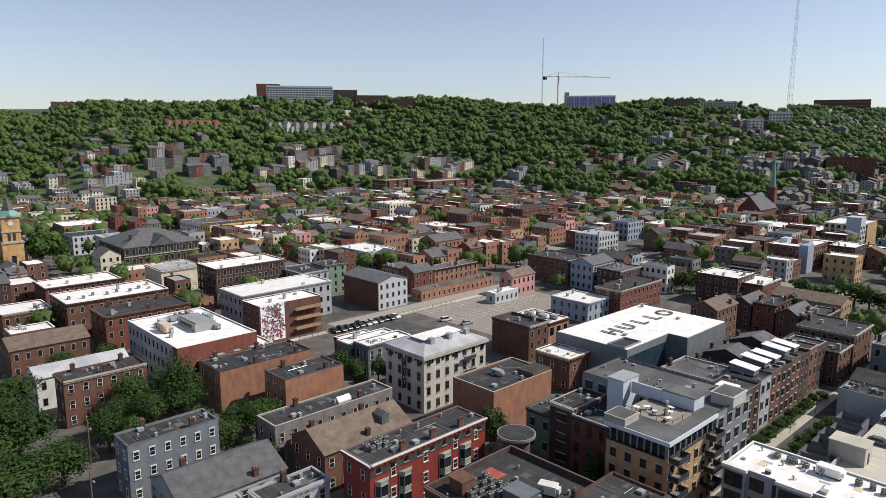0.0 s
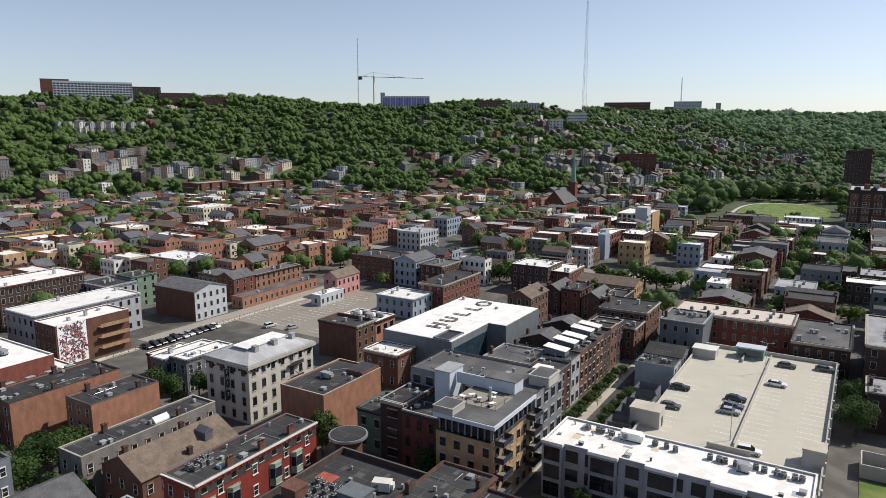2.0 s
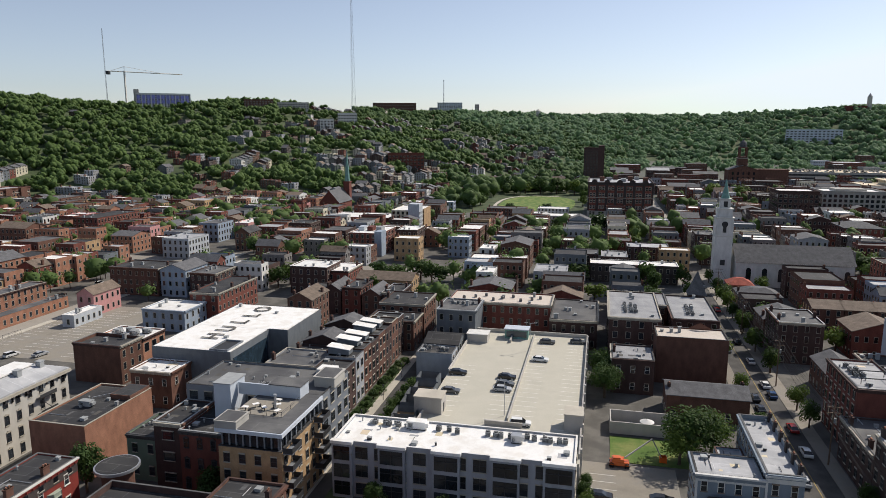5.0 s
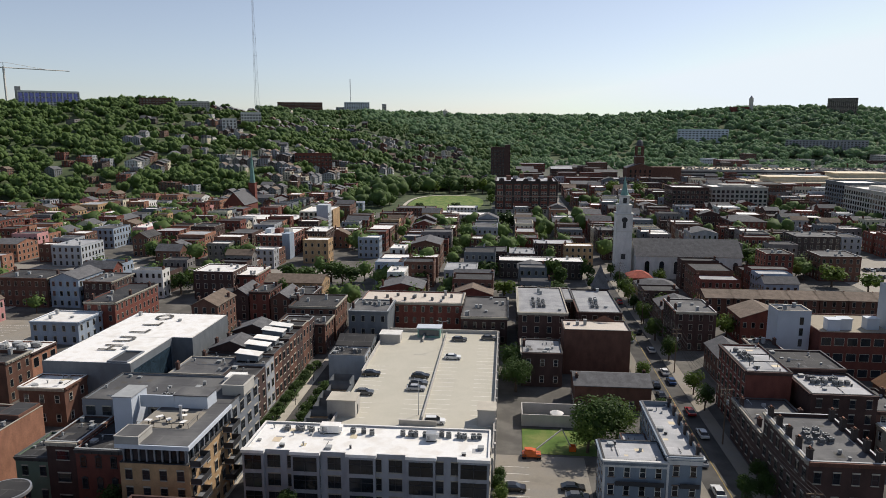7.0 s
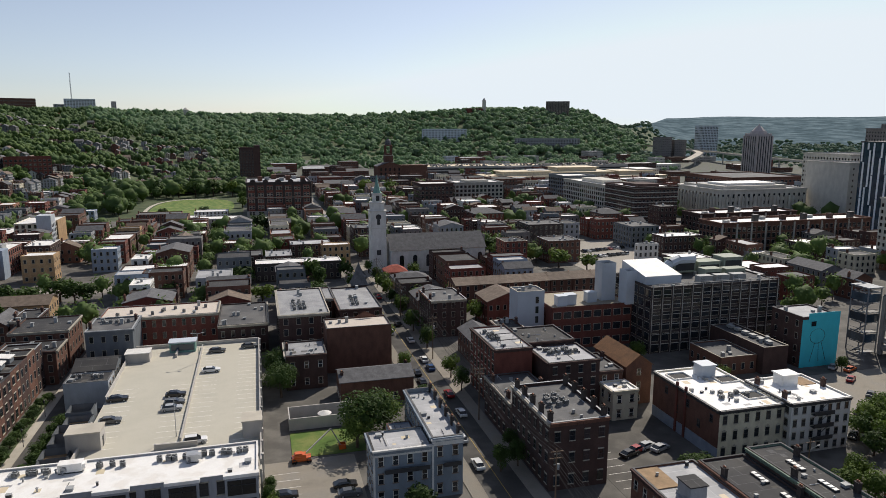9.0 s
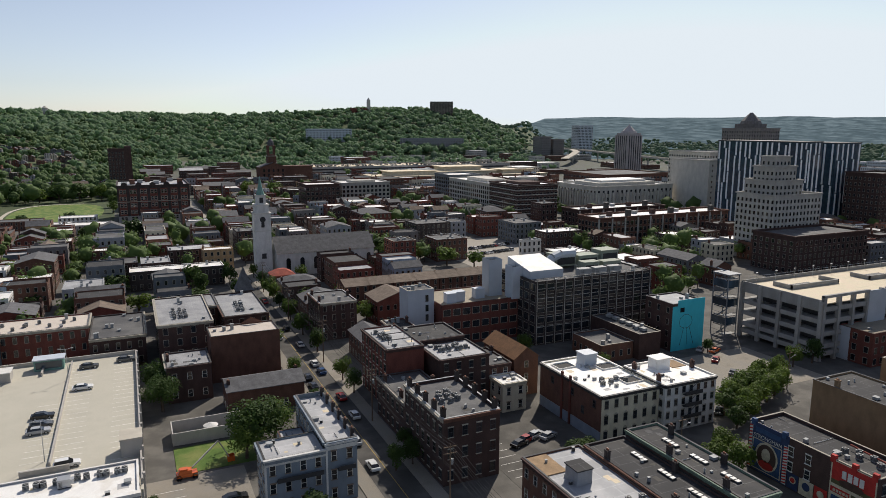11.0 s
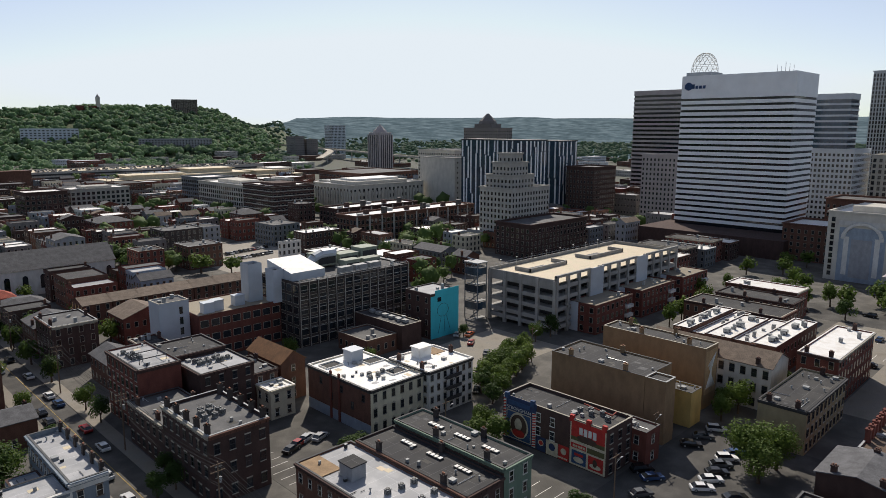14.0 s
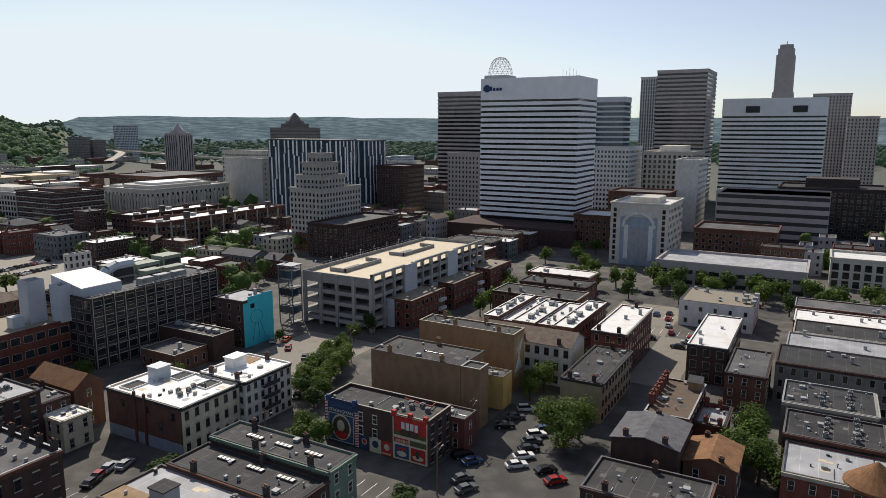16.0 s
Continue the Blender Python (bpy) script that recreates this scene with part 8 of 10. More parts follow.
# blue-fronted red block and the pale modern flats beside the park
rb = house(-128.2, -110.4, 337.9, 364.8, 12, "brick_red", "roof_white", 4, cornice=False, win=(1.3, 2.0, 2.6), frame="stone", label="red brick flats with a blue metal corner and white roof")
part("blue_bay", Shape().box(5.2, 9.1, -13.7, -6, 0, 13.2), "paint_blue", rb, "pale blue metal corner bay")
for i in range(3):
    part("roof_box", Shape().box(-7 + i * 5, -4 + i * 5, -4, 2, 12, 14.2), ("metal_pale", "brick_red", "unit_grey")[i], rb)
mf = house(-131, -112.3, 422.8, 452, 14, "paint_cream", "roof_white", 5, cornice=False, win=(1.6, 1.8, 2.8), frame="dark", label="pale modern flats stepped beside the park")
part("stair_tower", Shape().box(2, 9.4, -14.7, -6, 0, 18.5), "paint_pale", mf, "tall pale stair tower")
part("tan_bay", Shape().box(9.3, 9.9, -4, 14, 1, 14.4), "brick_tan", mf, "tan panelled bay")
# two brown apartment blocks at the foot of the hill
for x0, x1, y0, y1, h, n in ((-536, -514.4, 411.2, 458.4, 16, 5), (-508, -486.2, 440.5, 502.7, 15, 5)):
    gb = grid_tower(x0, x1, y0, y1, h, "brick_brown", "roof_light", n, 3.0, 1.3, 1.8, "fr", label="broad brown brick apartment block with pale bands", name="apartment_block")
    for k in range(4):
        part("bay", Shape().box(0, 1.6, -3, 3, 0, h + 0.9), "brick_brown", gb, at=pose((x1 - x0) / 2, -(y1 - y0) * 0.38 + k * (y1 - y0) * 0.25, 0))
    part("pale_band", ring(Shape(), -(x1 - x0) / 2 - 0.15, (x1 - x0) / 2 + 0.15, -(y1 - y0) / 2 - 0.15, (y1 - y0) / 2 + 0.15, h - 3.4, h - 2.9, 0.4), "trim_stone", gb)
la = grid_tower(238.8, 338, 310, 329, 16, "brick_brown", "roof_white", 4, 3.1, 1.9, 2.4, "fl", label="long dark brick block with a white roof and stone bays", name="brick_block")
lb2 = grid_tower(258, 328, 355, 374, 15, "brick_dark", "roof_white", 4, 3.3, 1.8, 2.2, "fl", label="long dark brick block with white roof", name="brick_block")
for root, w, d, h in ((la, 99.2, 19, 16), (lb2, 70, 19, 15)):
    for i in range(int(w / 9.3) + 1):
        part("stone_pier", Shape().box(-0.5, 0.5, -0.35, 0, 0, h + 1.3), "stone_grey", root, at=pose(-w / 2 + 0.5 + i * 9.25, -d / 2, 0))
    for i in range(int(w / 11)):
        part("roof_box", Shape().box(-1.4, 1.4, -1.2, 1.2, h, h + 1.6 + i % 3).box(-1.6, 1.6, -1.4, 1.4, h + 1.6 + i % 3, h + 1.8 + i % 3), ("unit_grey", "brick_dark", "unit_dark")[i % 3], root, at=pose(-w / 2 + 6 + i * 10.5, -5 + (i * 7) % 11, 0))
grid_tower(131.4, 159.6, 554.4, 582, 20, "brick_dark", "roof_white", 5, 3.4, 2.0, 2.2, "fl", label="dark modern brick block with white roof")
grid_tower(166.9, 211, 572.8, 604, 19, "stone_grey", "roof_white", 5, 3.4, 2.2, 2.2, "fl", label="grey modern block with white stepped roofs", setback=2)
grid_tower(276.3, 327.6, 213.8, 237.2, 17, "brick_dark", "roof_grey", 5, 3.2, 1.4, 1.9, "fl", label="dark brown brick block with rows of windows", name="brick_block")
tb = grid_tower(-18.4, -2, 818, 846, 43, "brick_dark", "roof_white", 11, 3.2, 1.4, 1.9, "fr", label="tall dark brick apartment block behind the school")
part("lift_tower", Shape().box(8, 14.8, -14, 6, 0, 47), "brick_dark", tb, "taller brick lift tower")
# old brick blocks about the station
for x0, x1, y0, d, h, wall, roof, kind in ((21, 60, 1075, 24, 12, "brick_red", "roof_light", "flat"), (79, 122, 1030, 22, 11, "brick_dark", "roof_grey", "flat"), (127, 158, 1098, 24, 13, "brick_brown", "roof_grey", "flat"), (65, 91, 756, 22, 13, "brick_red", "roof_grey", "flat"),
                                         (97, 114, 800, 20, 10, "brick_dark", "roof_dark", "flat"), (114, 143, 900, 20, 11, "brick_brown", "roof_grey", "gable"), (80, 93, 651, 20, 12, "brick_red", "roof_white", "flat"), (124, 146, 804, 24, 9, "brick_dark", "roof_light", "flat"),
                                         (137, 156, 703, 18, 12, "brick_dark", "roof_grey", "flat"), (72, 82, 518, 14, 12, "paint_slate", "roof_white", "flat"), (62, 70, 506, 14, 11, "brick_red", "roof_white", "flat"), (56, 61.8, 516, 14, 11, "paint_grey", "roof_grey", "flat"),
                                         (62, 84, 828, 24, 14, "brick_brown", "roof_grey", "flat"), (60, 88, 930, 26, 13, "brick_dark", "roof_light", "gable"), (92, 118, 860, 20, 12, "brick_red", "roof_dark", "flat"), (70, 100, 985, 20, 12, "brick_brown", "roof_grey", "gable"), (160, 186, 770, 22, 12, "brick_dark", "roof_grey", "flat"),
                                         (66, 92, 700, 24, 11, "brick_brown", "shingle_grey", "gable"), (108, 132, 960, 22, 12, "brick_brown", "roof_grey", "flat"), (20, 40, 880, 24, 12, "brick_dark", "shingle_grey", "gable"), (14, 38, 960, 24, 11, "brick_brown", "shingle_grey", "gable")):
    if free(x0, x1, y0, y0 + d):
        keep(x0, x1, y0, y0 + d)
        row_house(x0, x1, y0, y0 + d, h, wall, roof, max(3, int(h / 3.4)), kind, "x", 2.6, faces="fl")
grid_tower(20, 42, 780, 806, 15, "brick_dark", "roof_grey", 4, 3.2, 1.4, 1.9, "fl", label="dark brick block behind the school")

# ---- rows of houses over the rest of the quarter ----
WALLS = ["brick_brown"] * 5 + ["brick_red"] * 4 + ["brick_dark"] * 5 + ["brick_orange", "brick_tan", "paint_grey", "paint_slate", "brick_grey", "paint_white", "paint_grey", "paint_cream", "brick_grey", "paint_blue", "paint_slate"]
FLAT = ["roof_dark"] * 5 + ["roof_grey"] * 5 + ["roof_white"] * 4 + ["roof_light"] * 2
PITCH = ["shingle_grey"] * 6 + ["shingle_brown"] * 2
row_trees = []


NORTH_WALLS = ["brick_orange"] * 5 + ["brick_red"] * 4 + ["brick_brown"] * 3 + ["brick_tan", "paint_pink", "paint_white", "paint_grey", "paint_cream", "brick_grey", "paint_slate"]


def rows_of_houses(xa, xb, ya, yb, seed, walls=WALLS, density=0.86, pitch=0.24, top=12.0):
    g = random.Random(seed)
    x = xa
    col = 0
    while x < xb:
        depth = g.uniform(12, 17)
        y = ya + g.uniform(0, 6)
        while y < yb:
            w = g.uniform(6, 10.5) if g.random() < 0.8 else g.uniform(12, 20)
            d = depth * g.uniform(0.75, 1.05)
            h = g.uniform(7.5, top)
            x0 = x + (0 if col % 2 == 0 else depth - d)
            r = math.hypot(x0, y)
            b = math.degrees(math.atan2(-x0, y))
            if land(x0, y) > 0.6 or b > 84 or b < -100 or r < 120:
                y += w
                continue
            if g.random() < density and free(x0, x0 + d, y, y + w):
                p = g.random() < pitch
                wl = g.choice(walls)
                row_house(x0, x0 + d, y, y + w - 0.05, h, wl, g.choice(PITCH if p else FLAT), 3 if h > 8.6 else 2, "gable" if p else "flat",
                          "y" if g.random() < 0.5 else "x", g.uniform(1.6, 2.8), faces="fr" if x0 < 0 else "fl")
            elif g.random() < 0.6 and free(x0 + 2, x0 + d - 2, y + 1, y + w - 1):
                row_trees.append((x0 + d / 2, y + w / 2, g.uniform(3.2, 5.6), g.uniform(8, 13)))
            y += w + (0 if g.random() < 0.7 else g.uniform(2, 6))
            if (y - ya) % 110 < w:
                y += 9
        yy = ya + g.uniform(0, 12)
        gap = 9 if col % 2 == 0 else 10
        if col % 2 == 0:
            while yy < yb:
                tx = x + depth + g.uniform(2.5, gap - 2.5)
                if free(tx - 2, tx + 2, yy - 2, yy + 2) and land(tx, yy) < 0.6 and g.random() < 0.55:
                    row_trees.append((tx, yy, g.uniform(2.8, 4.8), g.uniform(7, 12)))
                yy += g.uniform(6, 18)
        x += depth + gap
        col += 1


rows_of_houses(-330, -215, 175, 560, 21, NORTH_WALLS)
rows_of_houses(-198, -47, 242, 560, 22)
rows_of_houses(-45, 52, 234, 545, 23)
rows_of_houses(50, 240, 210, 560, 24, pitch=0.25)
rows_of_houses(-600, -335, 20, 480, 25, NORTH_WALLS, density=0.8)
rows_of_houses(-330, -215, 92, 172, 26, NORTH_WALLS)
rows_of_houses(-330, -262, 0, 60, 27)
rows_of_houses(-120, -2, 560, 800, 28, density=0.75, pitch=0.5)
rows_of_houses(56, 260, 570, 820, 29, density=0.8, pitch=0.2, top=13)
rows_of_houses(265, 420, 150, 300, 30, density=0.8, pitch=0.1, top=13)
# low works and stores on the valley floor
gv = random.Random(52)
n = 0
while n < 150:
    b, r = radians(gv.uniform(-66, -14)), gv.uniform(640, 1500)
    x, y, w, d = -r * math.sin(b), r * math.cos(b), gv.uniform(16, 55), gv.uniform(14, 40)
    n += 1
    if free(x, x + w, y, y + d) and land(x, y) < 2:
        keep(x, x + w, y, y + d)
        h = gv.choice((6, 8, 10, 14, 18))
        row_house(x, x + w, y, y + d, h, gv.choice(("brick_brown", "brick_red", "concrete", "tower_grey", "brick_dark", "limestone")), gv.choice(("roof_white", "roof_light", "roof_grey", "roof_dark")), max(1, int(h / 3.6)), "flat", faces="fl")
rows_of_houses(-330, -125, 560, 690, 31, density=0.6, pitch=0.5)

# ---- downtown ----
kr = band_tower(394, 429, 131, 194, 97, "tower_white", 22, crown=13, label="white-banded office slab with a plain top and blue emblem", start=12, band=0.6)
part("podium", Shape().box(-46, 20, -42, 40, 0, 10), "brick_dark", kr, "dark stone podium")
part("emblem", Shape().beam((-18.0, 27.5, 91), (-18.15, 27.5, 91), 2.3, 20), "poster_blue", kr, "round blue emblem with plain bars")
for i in range(6):
    part("emblem_bar", Shape().box(-18.1, -17.9, 30 - i * 2.2 - 1.6, 30 - i * 2.2, 89.6, 92.2 if i in (0, 2) else 91.3), "poster_blue", kr)
for i in range(5):
    part("antenna", Shape().beam((-6 + i, -26 + i * 2.5, 97), (-6 + i, -26 + i * 2.5, 101 + i % 3), 0.12, 5), "steel", kr)
tiara = thing("steel_tiara", 644.2, 296.3, 0, "egg-shaped steel lattice crown on a tower top", "tower")
keep(600, 680, 270, 330)
TZ, TH = 118.3, 18.1
part("tower", Shape().box(-12, 12, -12, 12, 0, TZ), "tower_grey", tiara)
for k in range(14):
    a = k * math.pi / 7
    s = Shape()
    for j in range(8):
        q0, q1 = math.cos(j * math.pi / 16) ** 0.8, max(0.02, math.cos((j + 1) * math.pi / 16)) ** 0.8
        b = a + 0.16 * j
        s.beam((12 * q0 * math.cos(b), 12 * q0 * math.sin(b), TZ + TH * math.sin(j * math.pi / 16)), (12 * q1 * math.cos(b + 0.16), 12 * q1 * math.sin(b + 0.16), TZ + TH * math.sin((j + 1) * math.pi / 16)), 0.22, 4)
    part("rib", s, "trim_white", tiara)
for j in range(1, 7):
    q = 12 * math.cos(j * math.pi / 16) ** 0.8
    s = Shape()
    for i in range(16):
        s.beam((q * math.cos(i * math.pi / 8), q * math.sin(i * math.pi / 8), TZ + TH * math.sin(j * math.pi / 16)), (q * math.cos((i + 1) * math.pi / 8), q * math.sin((i + 1) * math.pi / 8), TZ + TH * math.sin(j * math.pi / 16)), 0.15, 4)
    part("ring", s, "trim_white", tiara)
band_tower(556, 592, 274, 318, 99, "tower_brown", 26, crown=4, label="brown stone office tower with ribbon windows")
band_tower(542, 562, 143, 171, 91, "tower_grey", 22, crown=4, label="grey glass office tower", glass="glass_blue", band=0.35)
grid_tower(520, 560, 132, 176, 52, "tower_grey", "roof_grey", 14, 2.6, 1.4, 1.8, label="grey ribbed base block of a glass tower")
grid_tower(665, 690, 141, 161, 113, "tower_grey", "roof_grey", 32, 2.2, 1.1, 2.6, label="slim grey tower with vertical ribs")
band_tower(633, 683, 97, 139, 117, "tower_brown", 32, crown=3, label="dark brown stone office tower with ribbon windows")
grid_tower(552, 612, 92, 129, 48, "limestone", "roof_white", 12, 3.4, 1.8, 2.4, label="limestone office block with many windows", setback=5)
grid_tower(464, 500, 73, 87, 46, "paint_white", "roof_grey", 12, 3.0, 1.0, 1.4, "f", label="white slab hotel tower with a blank end wall")
# The dark solid body, no glass, paints shade inside open parking storeys.
band_tower(430, 470, -2, 56, 30, "tower_brown", 6, crown=1, label="brown open parking structure", glass="unit_dark", band=0.55)
pg = band_tower(700, 745, 6, 92, 94, "tower_white", 18, crown=16, label="white-banded office slab with two openings in its crown", start=4, band=0.6)
# Dark panels on the wall paint the shade within the crown's openings.
for yy in (17, -22):
    part("crown_opening", Shape().box(-23.0, -22.86, yy - 6, yy + 6, 81, 87, 0, True), "unit_dark", pg)
cr = thing("art_deco_tower", 998, 60, 0, "slender stepped brown stone skyscraper", "tower")
for x, z0, z1 in ((15, 0, 112), (13.2, 112, 158), (11.4, 158, 166), (9.2, 166, 171)):
    part("shaft", Shape().box(-x, x, -x * 0.8, x * 0.8, z0, z1), "tower_brown", cr)
part("mast", Shape().beam((0, 0, 171), (0, 0, 176), 0.4, 5), "steel", cr)
for i in range(6):
    part("rib", Shape().box(-12.9, -12.4, -9 + i * 3.6 - 0.4, -9 + i * 3.6 + 0.4, 0, 150), "tower_grey", cr)
grid_tower(860, 900, -15, 22, 103, "tower_brown", "roof_grey", 30, 3, 1.2, 2, label="brown stepped tower behind the slab")
grid_tower(820, 850, -40, -12, 78, "tower_brown", "roof_grey", 22, 3, 1.2, 2, label="dark brown stone office tower")
grid_tower(479, 520, -32, 27, 30, "brick_soot", "roof_dark", 8, 3.2, 1.6, 1.9, label="dark brick office block", setback=6)
grid_tower(500, 540, -80, -36, 42, "brick_dark", "roof_dark", 11, 3.2, 1.6, 1.9, label="tall dark brick office block")
grid_tower(470, 500, 30, 62, 26, "limestone", "roof_grey", 7, 3.2, 1.6, 1.9, label="pale stone commercial block")
# wall painting block
mb = grid_tower(336, 372, 65, 93, 30, "limestone", "roof_white", 8, 3.4, 1.3, 1.8, "f", label="stone block with a painted classical arch on its side", setback=3)
for k, (y0, y1, z0, z1, m) in enumerate(((-9, 9, 0, 24, "paint_blue"), (-7, -5, 3, 20, "paint_white"), (5, 7, 3, 20, "paint_white"), (-4, 4, 2, 19, "paint_grey"), (-9.5, 9.5, 25, 27, "paint_white"))):
    part("painted_panel", Shape().box(-18.1 - 0.03 * k, -18, y0, y1, z0, z1), m, mb, "painted architectural panel")
ar = Shape()
for j in range(12):
    a, b = math.pi * j / 12, math.pi * (j + 1) / 12
    ar.beam((-18.3, 7.5 * math.cos(a), 19 + 7 * math.sin(a)), (-18.3, 7.5 * math.cos(b), 19 + 7 * math.sin(b)), 0.9, 5)
part("painted_arch", ar, "paint_white", mb)
for i in range(10):
    for sy in (-11.8, 11.8):
        part("window", window_single(1.3, 1.8, FRAMES["stone"], "flat"), None, mb, at=pose(-18.0, sy, 2 + i * 2.7, 0, 0, -90))
# The brown wall colour stands in for shadow under the pale roof slab.
grid_tower(300, 330, 4, 62, 10, "tower_brown", "roof_light", 2, 5, 4.0, 1.6, "l", label="long low concrete hall along the avenue")
grid_tower(330, 352, -60, -4, 12, "limestone", "roof_white", 3, 4, 2.4, 2.8, "l", label="pale stone arcade block with arched bays")
grid_tower(380, 410, 20, 60, 14, "brick_brown", "roof_grey", 4, 3.2, 1.4, 1.8, label="plain brown brick commercial block")
grid_tower(372, 402, 98, 124, 18, "brick_brown", "roof_white", 5, 3.0, 1.2, 1.8, label="brown brick commercial block")
grid_tower(440, 470, 86, 124, 26, "brick_brown", "roof_grey", 5, 3.0, 1.2, 1.8, label="brown stepped civic block")
grid_tower(466, 490, 228, 258, 47, "tower_brown", "roof_grey", 13, 2.8, 1.2, 1.8, label="grey-brown masonry apartment tower")
grid_tower(500, 530, 214, 240, 60, "limestone", "roof_grey", 16, 2.8, 1.4, 1.8, label="tall pale stone office block")
grid_tower(430, 460, 276, 300, 38, "brick_dark", "roof_grey", 10, 2.8, 1.2, 1.8, label="plain dark brick tower block")
grid_tower(448, 478, 306, 332, 36, "brick_red", "roof_grey", 10, 2.8, 1.2, 1.8, label="plain red brick tower block")


def stripe_tower(x0, x1, y0, y1, h, label):
    """A dark glass tower with broken white vertical stripes."""
    keep(x0 - 2, x1 + 2, y0 - 2, y1 + 2)
    root = thing("apartment_tower", (x0 + x1) / 2, (y0 + y1) / 2, 0, label, "apartment tower")
    X, Y = (x1 - x0) / 2, (y1 - y0) / 2
    part("glazing", Shape().box(-X, X, -Y, Y, 0, h), "glass_blue", root)
    part("roof", Shape().box(-X - 0.3, X + 0.3, -Y - 0.3, Y + 0.3, h, h + 0.6), "trim_dark", root)
    g = random.Random(int(x0))
    for f, length, off in (("l", 2 * Y, X), ("f", 2 * X, Y)):
        n = max(2, int(length / 4.2))
        for i in range(n):
            u = (i - (n - 1) / 2) * length / n
            z = 0
            while z < h - 2:
                z1 = min(h, z + g.uniform(13, 30))
                du = g.choice((-0.8, 0, 0.8))
                part("stripe", Shape().box(u + du - 0.6, u + du + 0.6, -off - 0.3, -off, z, z1 - 0.4, 0, True), "tower_white", root, at=pose(0, 0, 0, 0, 0, TURN[f]))
                z = z1


stripe_tower(391, 412, 305, 372, 58, "dark glass apartment tower with broken white vertical stripes")
stripe_tower(428, 453, 306.8, 336, 57, "dark glass apartment tower with white vertical stripes")
# beige tower that steps in as it rises
for x0, x1, y0, y1, z, n in ((293, 327, 240, 264, 33, 10), (296, 316, 243, 262, 40, 12), (297, 313, 245, 258, 47, 14), (300, 310.5, 247, 256, 52, 16)):
    grid_tower(x0, x1, y0, y1, z, "stone_grey", "roof_grey", n, 2.6, 1.1, 1.7, label="beige stepped apartment tower with rows of windows")
ct = grid_tower(548, 572, 470, 518, 66, "brick_grey", "roof_grey", 19, 3, 1.3, 1.8, label="brown brick tower with a peaked glass cap")
part("cap", Shape().box(-8, 8, -12, 12, 66, 71).tube(0, 0, 71, 74, 10, 9, 8).tube(0, 0, 74, 82, 9, 1.2, 8), "brick_grey", ct)
dmr = thing("round_topped_tower", 660, 795, 0, "ribbed stone tower with a round crown", "tower")
keep(630, 690, 760, 830)
part("shaft", Shape().box(-12.4, 12.4, -13.4, 13.4, 0, 56).box(-11.5, 11.5, -12.5, 12.5, 56, 60, 1), ["glass", "tower_brown"], dmr)
for i in range(7):
    part("rib", Shape().box(-13.2, -12.4, -12.6 + i * 4.2 - 0.95, -12.6 + i * 4.2 + 0.95, 0, 57), "tower_brown", dmr)
    part("rib", Shape().box(-11.7 + i * 3.9 - 0.95, -11.7 + i * 3.9 + 0.95, -14.2, -13.4, 0, 57), "tower_brown", dmr)
part("crown", Shape().tube(0, 0, 60, 63, 11, 10, 8).tube(0, 0, 63, 70, 9, 2.4, 8).tube(0, 0, 70, 73, 1.2, 0.3, 8), "tower_brown", dmr)
grid_tower(445, 490, 432, 480, 46, "limestone", "roof_grey", 12, 3, 1.2, 1.6, label="tall pale stone office block")
grid_tower(402, 430, 390, 430, 42, "limestone", "roof_grey", 10, 6, 1.0, 1.2, "f", label="tan block with a nearly blank wall")
cot = grid_tower(323, 398, 423, 475, 22, "limestone", "roof_light", 4, 4.2, 1.6, 2.6, label="broad limestone courthouse with a row of columns", name="courthouse")
for i in range(22):
    part("column", shared("col", lambda: Shape().tube(0, 0, 6, 18, 0.9, 0.8, 8).mesh("column", ["limestone"])), None, cot, at=pose(-35.5 + i * 3.38, -26.6, 0))
for i in range(15):
    part("column", shared("col", None), None, cot, at=pose(-38.1, -23.5 + i * 3.38, 0))
part("attic", Shape().box(-28, 28, -16, 16, 22, 24.6).box(-22, 22, -11, 11, 24.6, 26.2, 1), ["limestone", "roof_white"], cot)
grid_tower(257, 290, 473, 546, 23, "limestone", "roof_white", 6, 3.4, 2.0, 2.4, label="long pale brick warehouse with rows of windows", setback=3)
bn = grid_tower(257, 292, 429.7, 472, 25, "brick_dark", "roof_white", 7, 3.1, 2.0, 2.0, label="brick warehouse with pale banded storeys", setback=2)
for k in range(8):
    part("pale_band", ring(Shape(), -17.75, 17.75, -21.4, 21.4, 1.0 + k * 3.42, 1.5 + k * 3.42, 0.4), "limestone", bn)
grid_tower(258, 289, 548, 580, 25, "paint_slate", "roof_white", 7, 3.6, 2.4, 2.2, label="blue-grey block beside the warehouse")
grid_tower(470, 560, 600, 680, 16, "brick_brown", "roof_grey", 3, 5, 3, 2.2, label="broad low civic block")
